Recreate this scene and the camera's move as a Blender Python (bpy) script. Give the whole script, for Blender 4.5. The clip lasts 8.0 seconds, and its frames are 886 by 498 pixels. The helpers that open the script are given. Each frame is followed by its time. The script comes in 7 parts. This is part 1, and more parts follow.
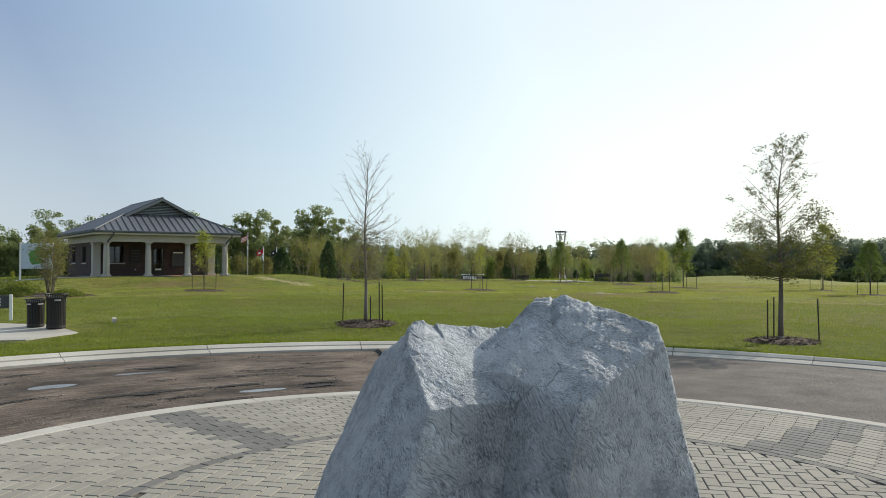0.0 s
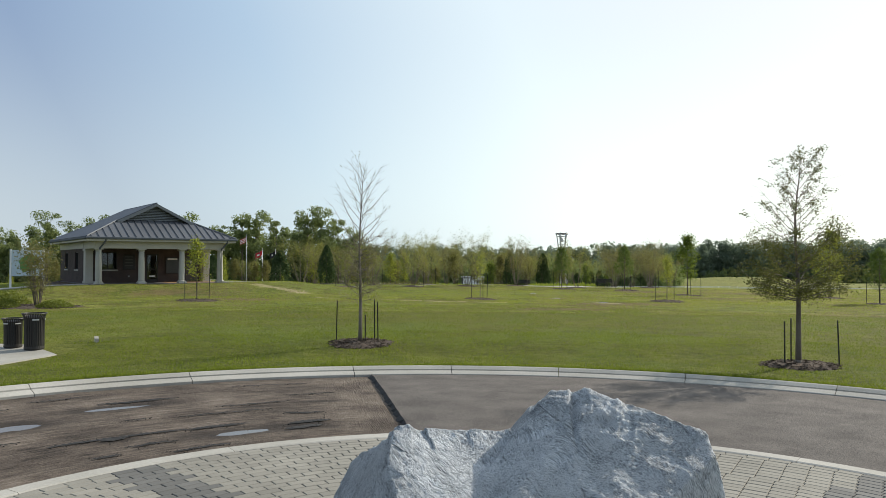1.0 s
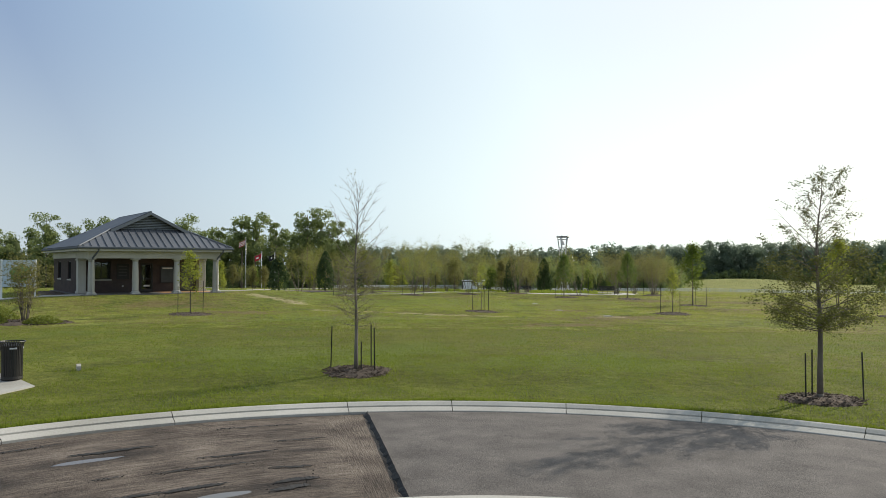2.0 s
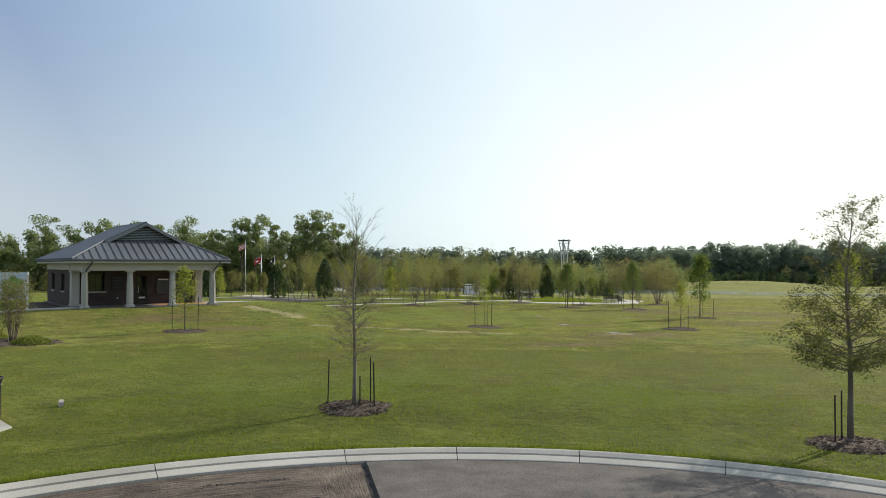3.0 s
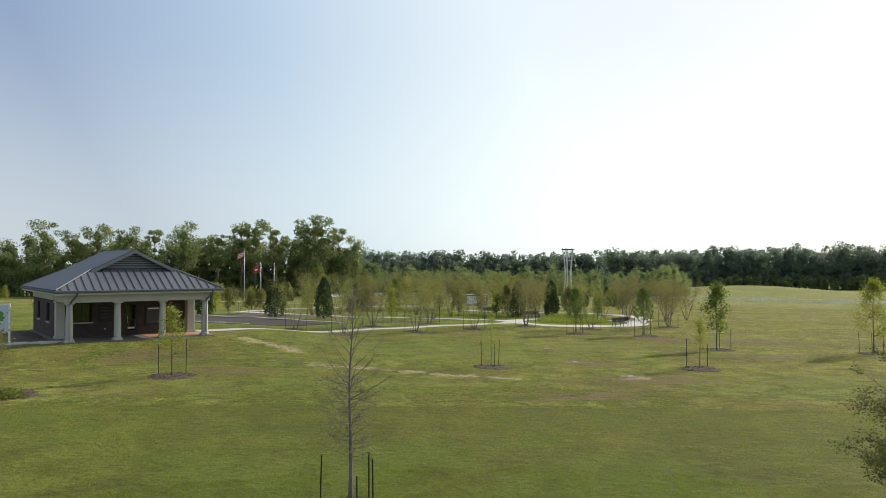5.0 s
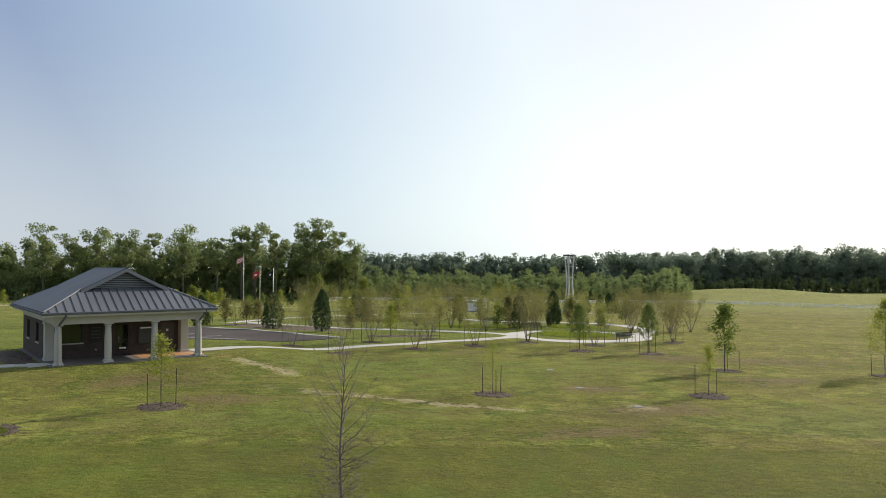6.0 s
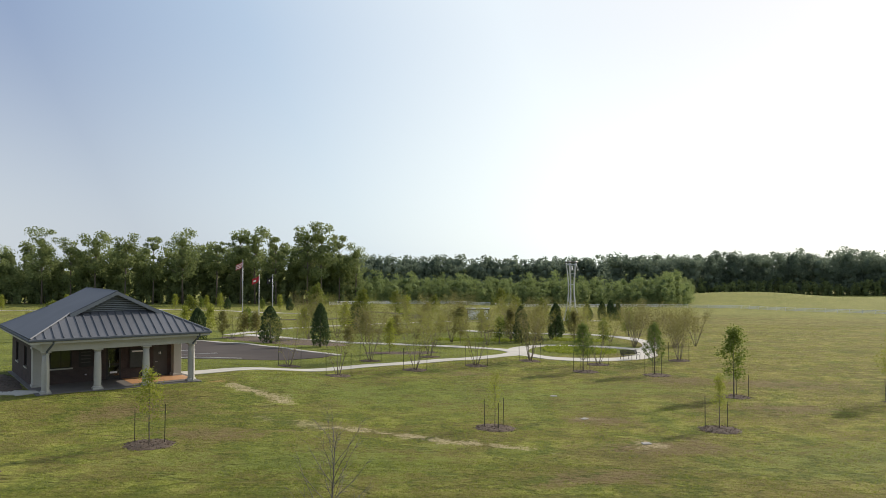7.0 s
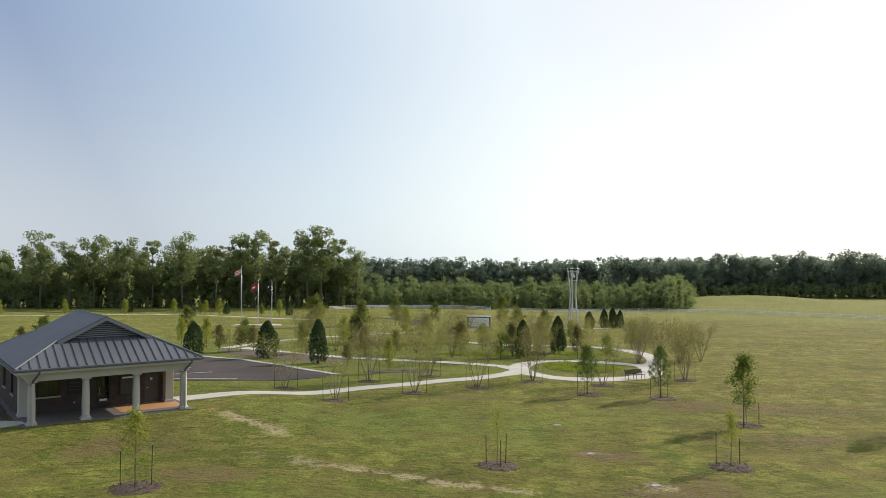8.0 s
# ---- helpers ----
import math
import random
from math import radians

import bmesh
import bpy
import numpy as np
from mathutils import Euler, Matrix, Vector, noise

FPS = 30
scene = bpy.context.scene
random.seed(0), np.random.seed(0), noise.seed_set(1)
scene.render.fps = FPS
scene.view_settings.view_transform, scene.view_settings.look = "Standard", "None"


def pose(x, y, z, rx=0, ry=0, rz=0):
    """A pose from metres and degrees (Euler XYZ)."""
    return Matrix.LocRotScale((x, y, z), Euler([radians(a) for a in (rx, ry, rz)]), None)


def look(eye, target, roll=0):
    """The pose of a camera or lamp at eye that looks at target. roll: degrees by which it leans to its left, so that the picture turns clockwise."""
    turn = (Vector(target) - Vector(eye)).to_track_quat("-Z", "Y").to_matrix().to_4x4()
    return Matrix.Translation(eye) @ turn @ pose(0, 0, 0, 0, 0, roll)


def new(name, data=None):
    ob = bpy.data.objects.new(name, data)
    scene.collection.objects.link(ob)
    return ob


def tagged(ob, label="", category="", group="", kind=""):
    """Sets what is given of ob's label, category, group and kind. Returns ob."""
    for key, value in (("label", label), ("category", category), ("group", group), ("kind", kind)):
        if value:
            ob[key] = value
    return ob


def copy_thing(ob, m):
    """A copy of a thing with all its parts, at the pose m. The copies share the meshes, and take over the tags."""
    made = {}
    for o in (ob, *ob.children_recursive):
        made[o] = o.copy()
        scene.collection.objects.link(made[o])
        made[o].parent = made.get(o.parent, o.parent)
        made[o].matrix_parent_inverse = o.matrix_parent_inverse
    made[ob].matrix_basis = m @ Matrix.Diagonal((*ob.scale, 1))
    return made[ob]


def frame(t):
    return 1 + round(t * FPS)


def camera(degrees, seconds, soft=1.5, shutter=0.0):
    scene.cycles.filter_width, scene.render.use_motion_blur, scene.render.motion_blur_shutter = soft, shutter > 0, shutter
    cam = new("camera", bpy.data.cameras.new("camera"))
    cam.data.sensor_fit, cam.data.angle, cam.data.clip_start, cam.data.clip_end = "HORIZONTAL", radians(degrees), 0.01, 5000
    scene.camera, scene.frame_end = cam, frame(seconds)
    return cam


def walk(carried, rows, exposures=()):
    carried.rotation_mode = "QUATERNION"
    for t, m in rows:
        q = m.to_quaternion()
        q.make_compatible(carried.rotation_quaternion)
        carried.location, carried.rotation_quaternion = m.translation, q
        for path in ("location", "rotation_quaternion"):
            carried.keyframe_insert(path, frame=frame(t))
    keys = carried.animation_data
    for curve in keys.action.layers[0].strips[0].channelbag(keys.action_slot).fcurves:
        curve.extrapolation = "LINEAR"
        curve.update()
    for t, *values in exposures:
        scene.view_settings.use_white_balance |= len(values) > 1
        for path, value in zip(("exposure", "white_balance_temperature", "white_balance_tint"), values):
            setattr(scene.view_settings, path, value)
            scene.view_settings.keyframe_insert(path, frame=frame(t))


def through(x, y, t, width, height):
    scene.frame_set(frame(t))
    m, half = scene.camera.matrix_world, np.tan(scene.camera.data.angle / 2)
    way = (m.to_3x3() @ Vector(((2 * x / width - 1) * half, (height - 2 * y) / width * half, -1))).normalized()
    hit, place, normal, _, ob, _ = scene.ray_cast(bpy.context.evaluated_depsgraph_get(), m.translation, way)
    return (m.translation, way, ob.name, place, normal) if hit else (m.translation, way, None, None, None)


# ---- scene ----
cam = camera(61.03, 8.0, 0.75)
PATH = [
    (0.0, 0.000, 0.000, 2.300, 1.119, 0.000, 0.000),
    (0.5, 0.024, 0.577, 2.516, 1.125, -0.005, 0.003),
    (1.0, 0.052, 1.156, 2.817, 1.132, -0.008, 0.008),
    (1.5, 0.066, 1.725, 3.156, 1.142, -0.010, 0.016),
    (3.0, -0.026, 3.520, 4.358, 1.184, 0.002, 0.067),
    (3.5, -0.110, 4.167, 4.828, 1.197, 0.007, 0.084),
    (4.0, -0.184, 4.810, 5.320, 1.211, 0.013, 0.101),
    (4.5, -0.232, 5.461, 5.831, 1.225, 0.018, 0.118),
    (6.0, -0.183, 7.578, 7.671, 1.272, 0.012, 0.190),
    (6.5, -0.180, 8.329, 8.405, 1.288, 0.015, 0.215),
    (7.0, -0.169, 9.096, 9.159, 1.302, 0.018, 0.239),
    (7.5, -0.154, 9.881, 9.937, 1.317, 0.023, 0.262),
    (8.0, -0.142, 10.675, 10.729, 1.331, 0.028, 0.286),
]
EXPOSURES = [(0.0, 0.0, 6500, 10), (1.5, 0.0, 6500, 10), (4.5, 0.0, 6590, 12), (8.0, 0.0, 6720, 15)]
walk(cam, [(t, pose(x, y, z, 90 + up, lean, turn)) for t, x, y, z, up, lean, turn in PATH], EXPOSURES)

# ---------------------------------------------------------------- daylight
SUN_UP, SUN_EAST, SUN_NORTH = radians(30), 0.8, 0.6          # low morning sun, ahead and to the right
world = bpy.data.worlds.new("world")
scene.world = world
world.use_nodes = True
wn = world.node_tree
sky = wn.nodes.new("ShaderNodeTexSky")
sky.sky_type, sky.sun_disc = "NISHITA", False
sky.sun_elevation, sky.sun_rotation = SUN_UP, math.atan2(SUN_EAST, SUN_NORTH)
sky.air_density, sky.dust_density, sky.ozone_density, sky.altitude = 1.0, 2.0, 1.5, 100


def sky_mix(kind, fac, a, b):
    m = wn.nodes.new("ShaderNodeMix")
    m.data_type, m.blend_type = "RGBA", kind
    for value, slot in ((fac, 0), (a, 6), (b, 7)):
        if isinstance(value, float):
            m.inputs[slot].default_value = value
        elif isinstance(value, tuple):
            m.inputs[slot].default_value = (*value, 1)
        else:
            wn.links.new(value, m.inputs[slot])
    return m.outputs[2]


# thin morning haze: a wide white glow round the sun, blue away from it, pale along the horizon
where = wn.nodes.new("ShaderNodeTexCoord").outputs["Generated"]
toward = wn.nodes.new("ShaderNodeVectorMath")
toward.operation = "DOT_PRODUCT"
toward.inputs[1].default_value = (SUN_EAST * math.cos(SUN_UP), SUN_NORTH * math.cos(SUN_UP), math.sin(SUN_UP))
wn.links.new(where, toward.inputs[0])
glow = wn.nodes.new("ShaderNodeValToRGB")
for e, (p, c) in zip([*glow.color_ramp.elements, *[glow.color_ramp.elements.new(0.5) for _ in range(3)]], ((0.0, (0.36, 0.46, 0.62)), (1.0, (1.35, 1.35, 1.30)), (0.24, (0.28, 0.39, 0.58)), (0.46, (0.47, 0.63, 0.80)), (0.70, (0.84, 0.97, 1.03)))):
    e.position, e.color = p, (*c, 1)
wn.links.new(toward.outputs["Value"], glow.inputs[0])
high = wn.nodes.new("ShaderNodeSeparateXYZ")
wn.links.new(where, high.inputs[0])
low = wn.nodes.new("ShaderNodeMapRange")
low.interpolation_type = "SMOOTHSTEP"
low.inputs[1].default_value, low.inputs[2].default_value, low.inputs[3].default_value, low.inputs[4].default_value = 0.0, 0.34, 1.0, 0.0
wn.links.new(high.outputs["Z"], low.inputs[0])
hazy = sky_mix("ADD", low.outputs[0], glow.outputs[0], (0.27, 0.26, 0.15))
clear = sky_mix("MULTIPLY", 1.0, sky.outputs[0], (0.13, 0.13, 0.13))
wn.nodes["Background"].inputs["Strength"].default_value = 1.0
wn.links.new(sky_mix("MIX", 0.9, clear, hazy), wn.nodes["Background"].inputs["Color"])
sun = new("sun", bpy.data.lights.new("sun", "SUN"))
sun.data.energy, sun.data.angle, sun.data.color = 4.6, radians(0.6), (1.0, 0.93, 0.82)
sun.matrix_world = look((300 * SUN_EAST, 300 * SUN_NORTH, 300 * math.tan(SUN_UP)), (0, 0, 0))

# ---------------------------------------------------------------- materials


def ramp(nt, fac, stops):
    r = nt.nodes.new("ShaderNodeValToRGB")
    el = r.color_ramp.elements
    while len(el) < len(stops):
        el.new(0.5)
    for e, (p, c) in zip(el, stops):
        e.position, e.color = p, (*c, 1) if len(c) == 3 else c
    nt.links.new(fac, r.inputs[0])
    return r.outputs[0]


def grain(nt, where, scale, detail=4.0, rough=0.55, stretch=None):
    if stretch:
        m = nt.nodes.new("ShaderNodeMapping")
        m.inputs["Scale"].default_value = stretch
        nt.links.new(where, m.inputs[0])
        where = m.outputs[0]
    n = nt.nodes.new("ShaderNodeTexNoise")
    n.inputs["Scale"].default_value, n.inputs["Detail"].default_value, n.inputs["Roughness"].default_value = scale, detail, rough
    nt.links.new(where, n.inputs["Vector"])
    return n.outputs["Fac"]


def blend(nt, fac, a, b, kind="MIX"):
    m = nt.nodes.new("ShaderNodeMix")
    m.data_type, m.blend_type, m.clamp_factor = "RGBA", kind, True
    for value, slot in ((fac, 0), (a, 6), (b, 7)):
        if isinstance(value, (float, int)):
            m.inputs[slot].default_value = value
        elif isinstance(value, tuple):
            m.inputs[slot].default_value = (*value, 1)
        else:
            nt.links.new(value, m.inputs[slot])
    return m.outputs[2]


def calc(nt, kind, a, b=0.0, c=0.0):
    m = nt.nodes.new("ShaderNodeMath")
    m.operation = kind
    for i, v in enumerate((a, b, c)):
        if isinstance(v, (float, int)):
            m.inputs[i].default_value = v
        else:
            nt.links.new(v, m.inputs[i])
    return m.outputs[0]


def start(name, rough=0.8, metal=0.0, spec=0.4):
    m = bpy.data.materials.new(name)
    m.use_nodes = True
    nt = m.node_tree
    b = nt.nodes["Principled BSDF"]
    b.inputs["Roughness"].default_value, b.inputs["Metallic"].default_value = rough, metal
    b.inputs["Specular IOR Level"].default_value = spec
    geo = nt.nodes.new("ShaderNodeNewGeometry")
    return m, nt, b, geo.outputs["Position"]


def relief(nt, b, height, strength, distance):
    n = nt.nodes.new("ShaderNodeBump")
    n.inputs["Strength"].default_value, n.inputs["Distance"].default_value = strength, distance
    nt.links.new(height, n.inputs["Height"])
    nt.links.new(n.outputs[0], b.inputs["Normal"])


def surface(name, dark, light, big=0.6, fine=30.0, rough=0.8, metal=0.0, bump=0.3, depth=0.004, spec=0.4, each=0.0, stretch=None, share=0.55):
    """A two-scale mottled surface; each: how much one piece differs from the next."""
    m, nt, b, pos = start(name, rough, metal, spec)
    wide = grain(nt, pos, big, 3.0)
    tight = grain(nt, pos, fine, 5.0, 0.65, stretch)
    f = calc(nt, "ADD", calc(nt, "MULTIPLY", wide, share), calc(nt, "MULTIPLY", tight, 1 - share))
    col = ramp(nt, f, [(0.32, dark), (0.68, light)])
    if each:
        info = nt.nodes.new("ShaderNodeObjectInfo")
        geo = nt.nodes.new("ShaderNodeNewGeometry")
        r = calc(nt, "FRACT", calc(nt, "ADD", info.outputs["Random"], geo.outputs["Random Per Island"]))
        v = nt.nodes.new("ShaderNodeMapRange")
        v.inputs[3].default_value, v.inputs[4].default_value = 1 - each, 1 + each
        nt.links.new(r, v.inputs[0])
        h = nt.nodes.new("ShaderNodeHueSaturation")
        nt.links.new(v.outputs[0], h.inputs["Value"])
        nt.links.new(col, h.inputs["Color"])
        col = h.outputs[0]
    nt.links.new(col, b.inputs["Base Color"])
    nt.links.new(calc(nt, "ADD", rough - 0.08, calc(nt, "MULTIPLY", tight, 0.16)), b.inputs["Roughness"])
    relief(nt, b, tight, bump, depth)
    return m


def leafy(name, dark, light, through=0.35, spec=0.2, clump=0.5, gold=0.5, single=0.6):
    """Leaves: light shines through them."""
    m, nt, b, pos = start(name, 0.6, 0.0, spec)
    geo = nt.nodes.new("ShaderNodeNewGeometry")
    f = calc(nt, "ADD", calc(nt, "MULTIPLY", geo.outputs["Random Per Island"], single), calc(nt, "MULTIPLY", grain(nt, pos, clump, 3.0), 1 - single))
    col = ramp(nt, f, [(0.15, dark), (0.85, light)] if single > 0.4 else [(0.28, dark), (0.66, light)])
    nt.links.new(col, b.inputs["Base Color"])
    tr = nt.nodes.new("ShaderNodeBsdfTranslucent")
    nt.links.new(blend(nt, gold, col, (light[0] * 1.3, light[1] * 1.35, light[2] * 0.6)), tr.inputs["Color"])
    mix = nt.nodes.new("ShaderNodeMixShader")
    mix.inputs[0].default_value = through
    nt.links.new(b.outputs[0], mix.inputs[1])
    nt.links.new(tr.outputs[0], mix.inputs[2])
    nt.links.new(mix.outputs[0], nt.nodes["Material Output"].inputs["Surface"])
    return m


def lawn_material():
    """Mown lawn near the road, coarser drying turf beyond it, with bare and dry patches."""
    m, nt, b, pos = start("lawn", 0.9, 0.0, 0.15)
    sep = nt.nodes.new("ShaderNodeSeparateXYZ")
    nt.links.new(pos, sep.inputs[0])
    wide, mid = grain(nt, pos, 0.09, 4.0), grain(nt, pos, 0.7, 5.0, 0.6)
    fine, patch = grain(nt, pos, 14.0, 6.0, 0.7), grain(nt, pos, 0.28, 5.0, 0.65)
    streak = grain(nt, pos, 1.0, 4.0, 0.6, (0.5, 1.6, 1.0))
    tuft = grain(nt, pos, 4.5, 6.0, 0.75)
    f = calc(nt, "ADD", calc(nt, "MULTIPLY", wide, 0.2), calc(nt, "ADD", calc(nt, "MULTIPLY", mid, 0.3), calc(nt, "ADD", calc(nt, "MULTIPLY", tuft, 0.3), calc(nt, "MULTIPLY", fine, 0.2))))
    rough_f = calc(nt, "ADD", calc(nt, "MULTIPLY", wide, 0.2), calc(nt, "ADD", calc(nt, "MULTIPLY", mid, 0.4), calc(nt, "MULTIPLY", tuft, 0.4)))
    # mown side darker: shade of the slope towards the road is in its colour
    near = ramp(nt, f, [(0.42, (0.044, 0.050, 0.008)), (0.50, (0.098, 0.110, 0.014)), (0.58, (0.172, 0.184, 0.028))])
    far = ramp(nt, rough_f, [(0.435, (0.066, 0.074, 0.011)), (0.50, (0.172, 0.188, 0.031)), (0.565, (0.300, 0.312, 0.062))])
    parched = ramp(nt, rough_f, [(0.435, (0.080, 0.070, 0.014)), (0.50, (0.198, 0.174, 0.040)), (0.565, (0.330, 0.290, 0.074))])
    east = nt.nodes.new("ShaderNodeMapRange")
    east.inputs[1].default_value, east.inputs[2].default_value = -2.0, 22.0
    nt.links.new(calc(nt, "ADD", sep.outputs["X"], calc(nt, "MULTIPLY", calc(nt, "SUBTRACT", patch, 0.5), 70.0)), east.inputs[0])
    far = blend(nt, calc(nt, "MULTIPLY", east.outputs[0], 0.9), far, parched)
    edge = nt.nodes.new("ShaderNodeMapRange")
    edge.inputs[1].default_value, edge.inputs[2].default_value = 38.0, 38.7
    nt.links.new(calc(nt, "ADD", sep.outputs["Y"], calc(nt, "MULTIPLY", patch, 1.6)), edge.inputs[0])
    col = blend(nt, edge.outputs[0], near, far)
    # brown thatch showing through the mown grass away from the kerb
    thatch = nt.nodes.new("ShaderNodeMapRange")
    thatch.inputs[1].default_value, thatch.inputs[2].default_value = 24.0, 36.0
    nt.links.new(calc(nt, "ADD", calc(nt, "MULTIPLY_ADD", sep.outputs["X"], 0.45, sep.outputs["Y"]), calc(nt, "MULTIPLY", calc(nt, "SUBTRACT", patch, 0.5), 26.0)), thatch.inputs[0])
    worn = calc(nt, "MULTIPLY", calc(nt, "MULTIPLY", thatch.outputs[0], calc(nt, "SUBTRACT", 1.0, edge.outputs[0])), ramp(nt, tuft, [(0.36, (0.62, 0.62, 0.62)), (0.62, (0.12, 0.12, 0.12))]))
    col = blend(nt, worn, col, (0.118, 0.096, 0.020))
    # drying and thin patches, faint everywhere and stronger on the coarse turf
    much = calc(nt, "MULTIPLY_ADD", edge.outputs[0], 0.50, 0.12)
    dry = ramp(nt, calc(nt, "ADD", calc(nt, "MULTIPLY", streak, 0.45), calc(nt, "MULTIPLY", patch, 0.55)), [(0.465, (0, 0, 0)), (0.555, (1, 1, 1))])
    col = blend(nt, calc(nt, "MULTIPLY", dry, much), col, (0.178, 0.138, 0.046))
    lush = ramp(nt, calc(nt, "ADD", calc(nt, "MULTIPLY", mid, 0.35), calc(nt, "MULTIPLY", patch, 0.65)), [(0.40, (1, 1, 1)), (0.48, (0, 0, 0))])
    col = blend(nt, calc(nt, "MULTIPLY", lush, 0.55), col, (0.112, 0.146, 0.022))
    # old wheel ruts and furrows
    rut = grain(nt, pos, 0.22, 4.0, 0.6, (0.55, 1.3, 1.0))
    rut = ramp(nt, calc(nt, "ABSOLUTE", calc(nt, "SUBTRACT", rut, 0.5)), [(0.0, (1, 1, 1)), (0.028, (0, 0, 0))])
    rut = calc(nt, "MULTIPLY", calc(nt, "MULTIPLY", rut, edge.outputs[0]), ramp(nt, mid, [(0.42, (0, 0, 0)), (0.60, (1, 1, 1))]))
    col = blend(nt, calc(nt, "MULTIPLY", rut, 0.85), col, (0.045, 0.045, 0.014))
    # rank yellow-green growth of the far field beyond the fence
    far_field = nt.nodes.new("ShaderNodeMapRange")
    far_field.inputs[1].default_value, far_field.inputs[2].default_value = 296.0, 352.0
    nt.links.new(calc(nt, "ADD", calc(nt, "MULTIPLY_ADD", sep.outputs["X"], 0.7, calc(nt, "MULTIPLY", mid, 20.0)), sep.outputs["Y"]), far_field.inputs[0])
    col = blend(nt, calc(nt, "MULTIPLY", far_field.outputs[0], 0.5), col, (0.235, 0.255, 0.070))
    # tended green grass round the garden walks
    inner = nt.nodes.new("ShaderNodeMapRange")
    inner.inputs[1].default_value, inner.inputs[2].default_value = -1.0, 1.0
    nt.links.new(calc(nt, "MINIMUM", calc(nt, "SUBTRACT", sep.outputs["Y"], calc(nt, "MULTIPLY_ADD", sep.outputs["X"], 0.62, 76.0)), calc(nt, "MINIMUM", calc(nt, "SUBTRACT", 22.0, sep.outputs["X"]), calc(nt, "SUBTRACT", 122.0, sep.outputs["Y"]))), inner.inputs[0])
    col = blend(nt, calc(nt, "MULTIPLY", inner.outputs[0], 0.8), col, ramp(nt, f, [(0.40, (0.074, 0.092, 0.016)), (0.60, (0.198, 0.236, 0.046))]))
    # worn patches: centre x, y, half-length, half-width, turn, soil colour
    soil = None
    for x, y, a, c, turn, tone in LUSH + BARE:
        mp = nt.nodes.new("ShaderNodeMapping")
        mp.vector_type = "TEXTURE"
        mp.inputs["Location"].default_value, mp.inputs["Rotation"].default_value = (x, y, 0), (0, 0, radians(turn))
        mp.inputs["Scale"].default_value = (a, c, 1000)
        nt.links.new(pos, mp.inputs[0])
        ln = nt.nodes.new("ShaderNodeVectorMath")
        ln.operation = "LENGTH"
        nt.links.new(mp.outputs[0], ln.inputs[0])
        d = calc(nt, "SUBTRACT", calc(nt, "ADD", calc(nt, "MULTIPLY_ADD", tuft, 3.0, -0.05), calc(nt, "MULTIPLY", calc(nt, "SUBTRACT", mid, 0.5), 7.0)), ln.outputs["Value"])
        k = calc(nt, "MULTIPLY", calc(nt, "MULTIPLY", calc(nt, "MINIMUM", calc(nt, "MAXIMUM", d, 0.0), 1.0), ramp(nt, tuft, [(0.40, (0.05, 0.05, 0.05)), (0.50, (1, 1, 1))])), tone[3])
        col = blend(nt, k, col, tone[:3])
    nt.links.new(col, b.inputs["Base Color"])
    # tussocks a hand to an arm across, flatter on the mown side
    hump = calc(nt, "MULTIPLY", calc(nt, "ADD", grain(nt, pos, 2.3, 5.0, 0.62, (0.8, 1.25, 1.0)), calc(nt, "MULTIPLY", tuft, 0.55)), calc(nt, "MULTIPLY_ADD", edge.outputs[0], 2.0, 1.8))
    b.inputs["Sheen Weight"].default_value, b.inputs["Sheen Roughness"].default_value, b.inputs["Sheen Tint"].default_value = 0.11, 0.35, (0.75, 0.85, 0.25, 1)
    relief(nt, b, calc(nt, "SUBTRACT", calc(nt, "ADD", calc(nt, "MULTIPLY", fine, 0.6), calc(nt, "ADD", calc(nt, "MULTIPLY", mid, 1.6), hump)), calc(nt, "MULTIPLY", rut, 1.2)), 0.9, 0.13)
    return m


PALE, BROWN = (0.44, 0.36, 0.21, 0.9), (0.175, 0.115, 0.060, 0.8)
GREEN = (0.145, 0.190, 0.038, 0.6)
LUSH = [(0.5, 59.0, 6.5, 4.0, -8, GREEN), (-8.5, 60.5, 3.5, 2.5, 10, GREEN), (19.0, 44.0, 5.0, 2.2, 5, GREEN), (-6.0, 42.5, 5.0, 2.0, 0, GREEN), (12.0, 63.0, 3.5, 2.0, 0, GREEN), (-4.5, 28.0, 4.0, 2.2, 0, (0.105, 0.150, 0.022, 0.55)), (4.5, 27.0, 3.5, 1.8, 0, (0.105, 0.150, 0.022, 0.5))]
BARE = [(-7.5, 49.8, 2.2, 0.5, -28, (0.42, 0.35, 0.20, 0.5)), (-3.2, 47.7, 2.6, 0.35, -26, PALE), (1.2, 45.6, 2.2, 0.35, -24, PALE),
        (-13.0, 58.6, 2.2, 0.4, -35, PALE), (-10.6, 56.4, 0.9, 0.3, -30, PALE), (-17.8, 52.5, 3.0, 1.6, 20, BROWN), (-12.5, 47.5, 2.2, 1.0, 0, BROWN),
        (1.4, 68.8, 2.0, 1.0, 0, BROWN), (6.2, 40.3, 2.4, 0.8, 10, BROWN), (10.5, 45.4, 2.6, 1.1, 5, BROWN), (25.0, 66.0, 4.0, 1.8, 0, BROWN),
        (17.5, 67.3, 2.6, 1.4, 0, BROWN), (21.0, 56.0, 2.5, 1.2, 0, BROWN), (9.6, 46.0, 0.6, 0.4, 0, PALE), (7.7, 52.1, 0.6, 0.4, 0, PALE), (8.4, 51.6, 1.6, 0.9, 0, BROWN),
        (-15.9, 60.8, 0.7, 0.35, 0, (0.45, 0.27, 0.10, 0.8))]

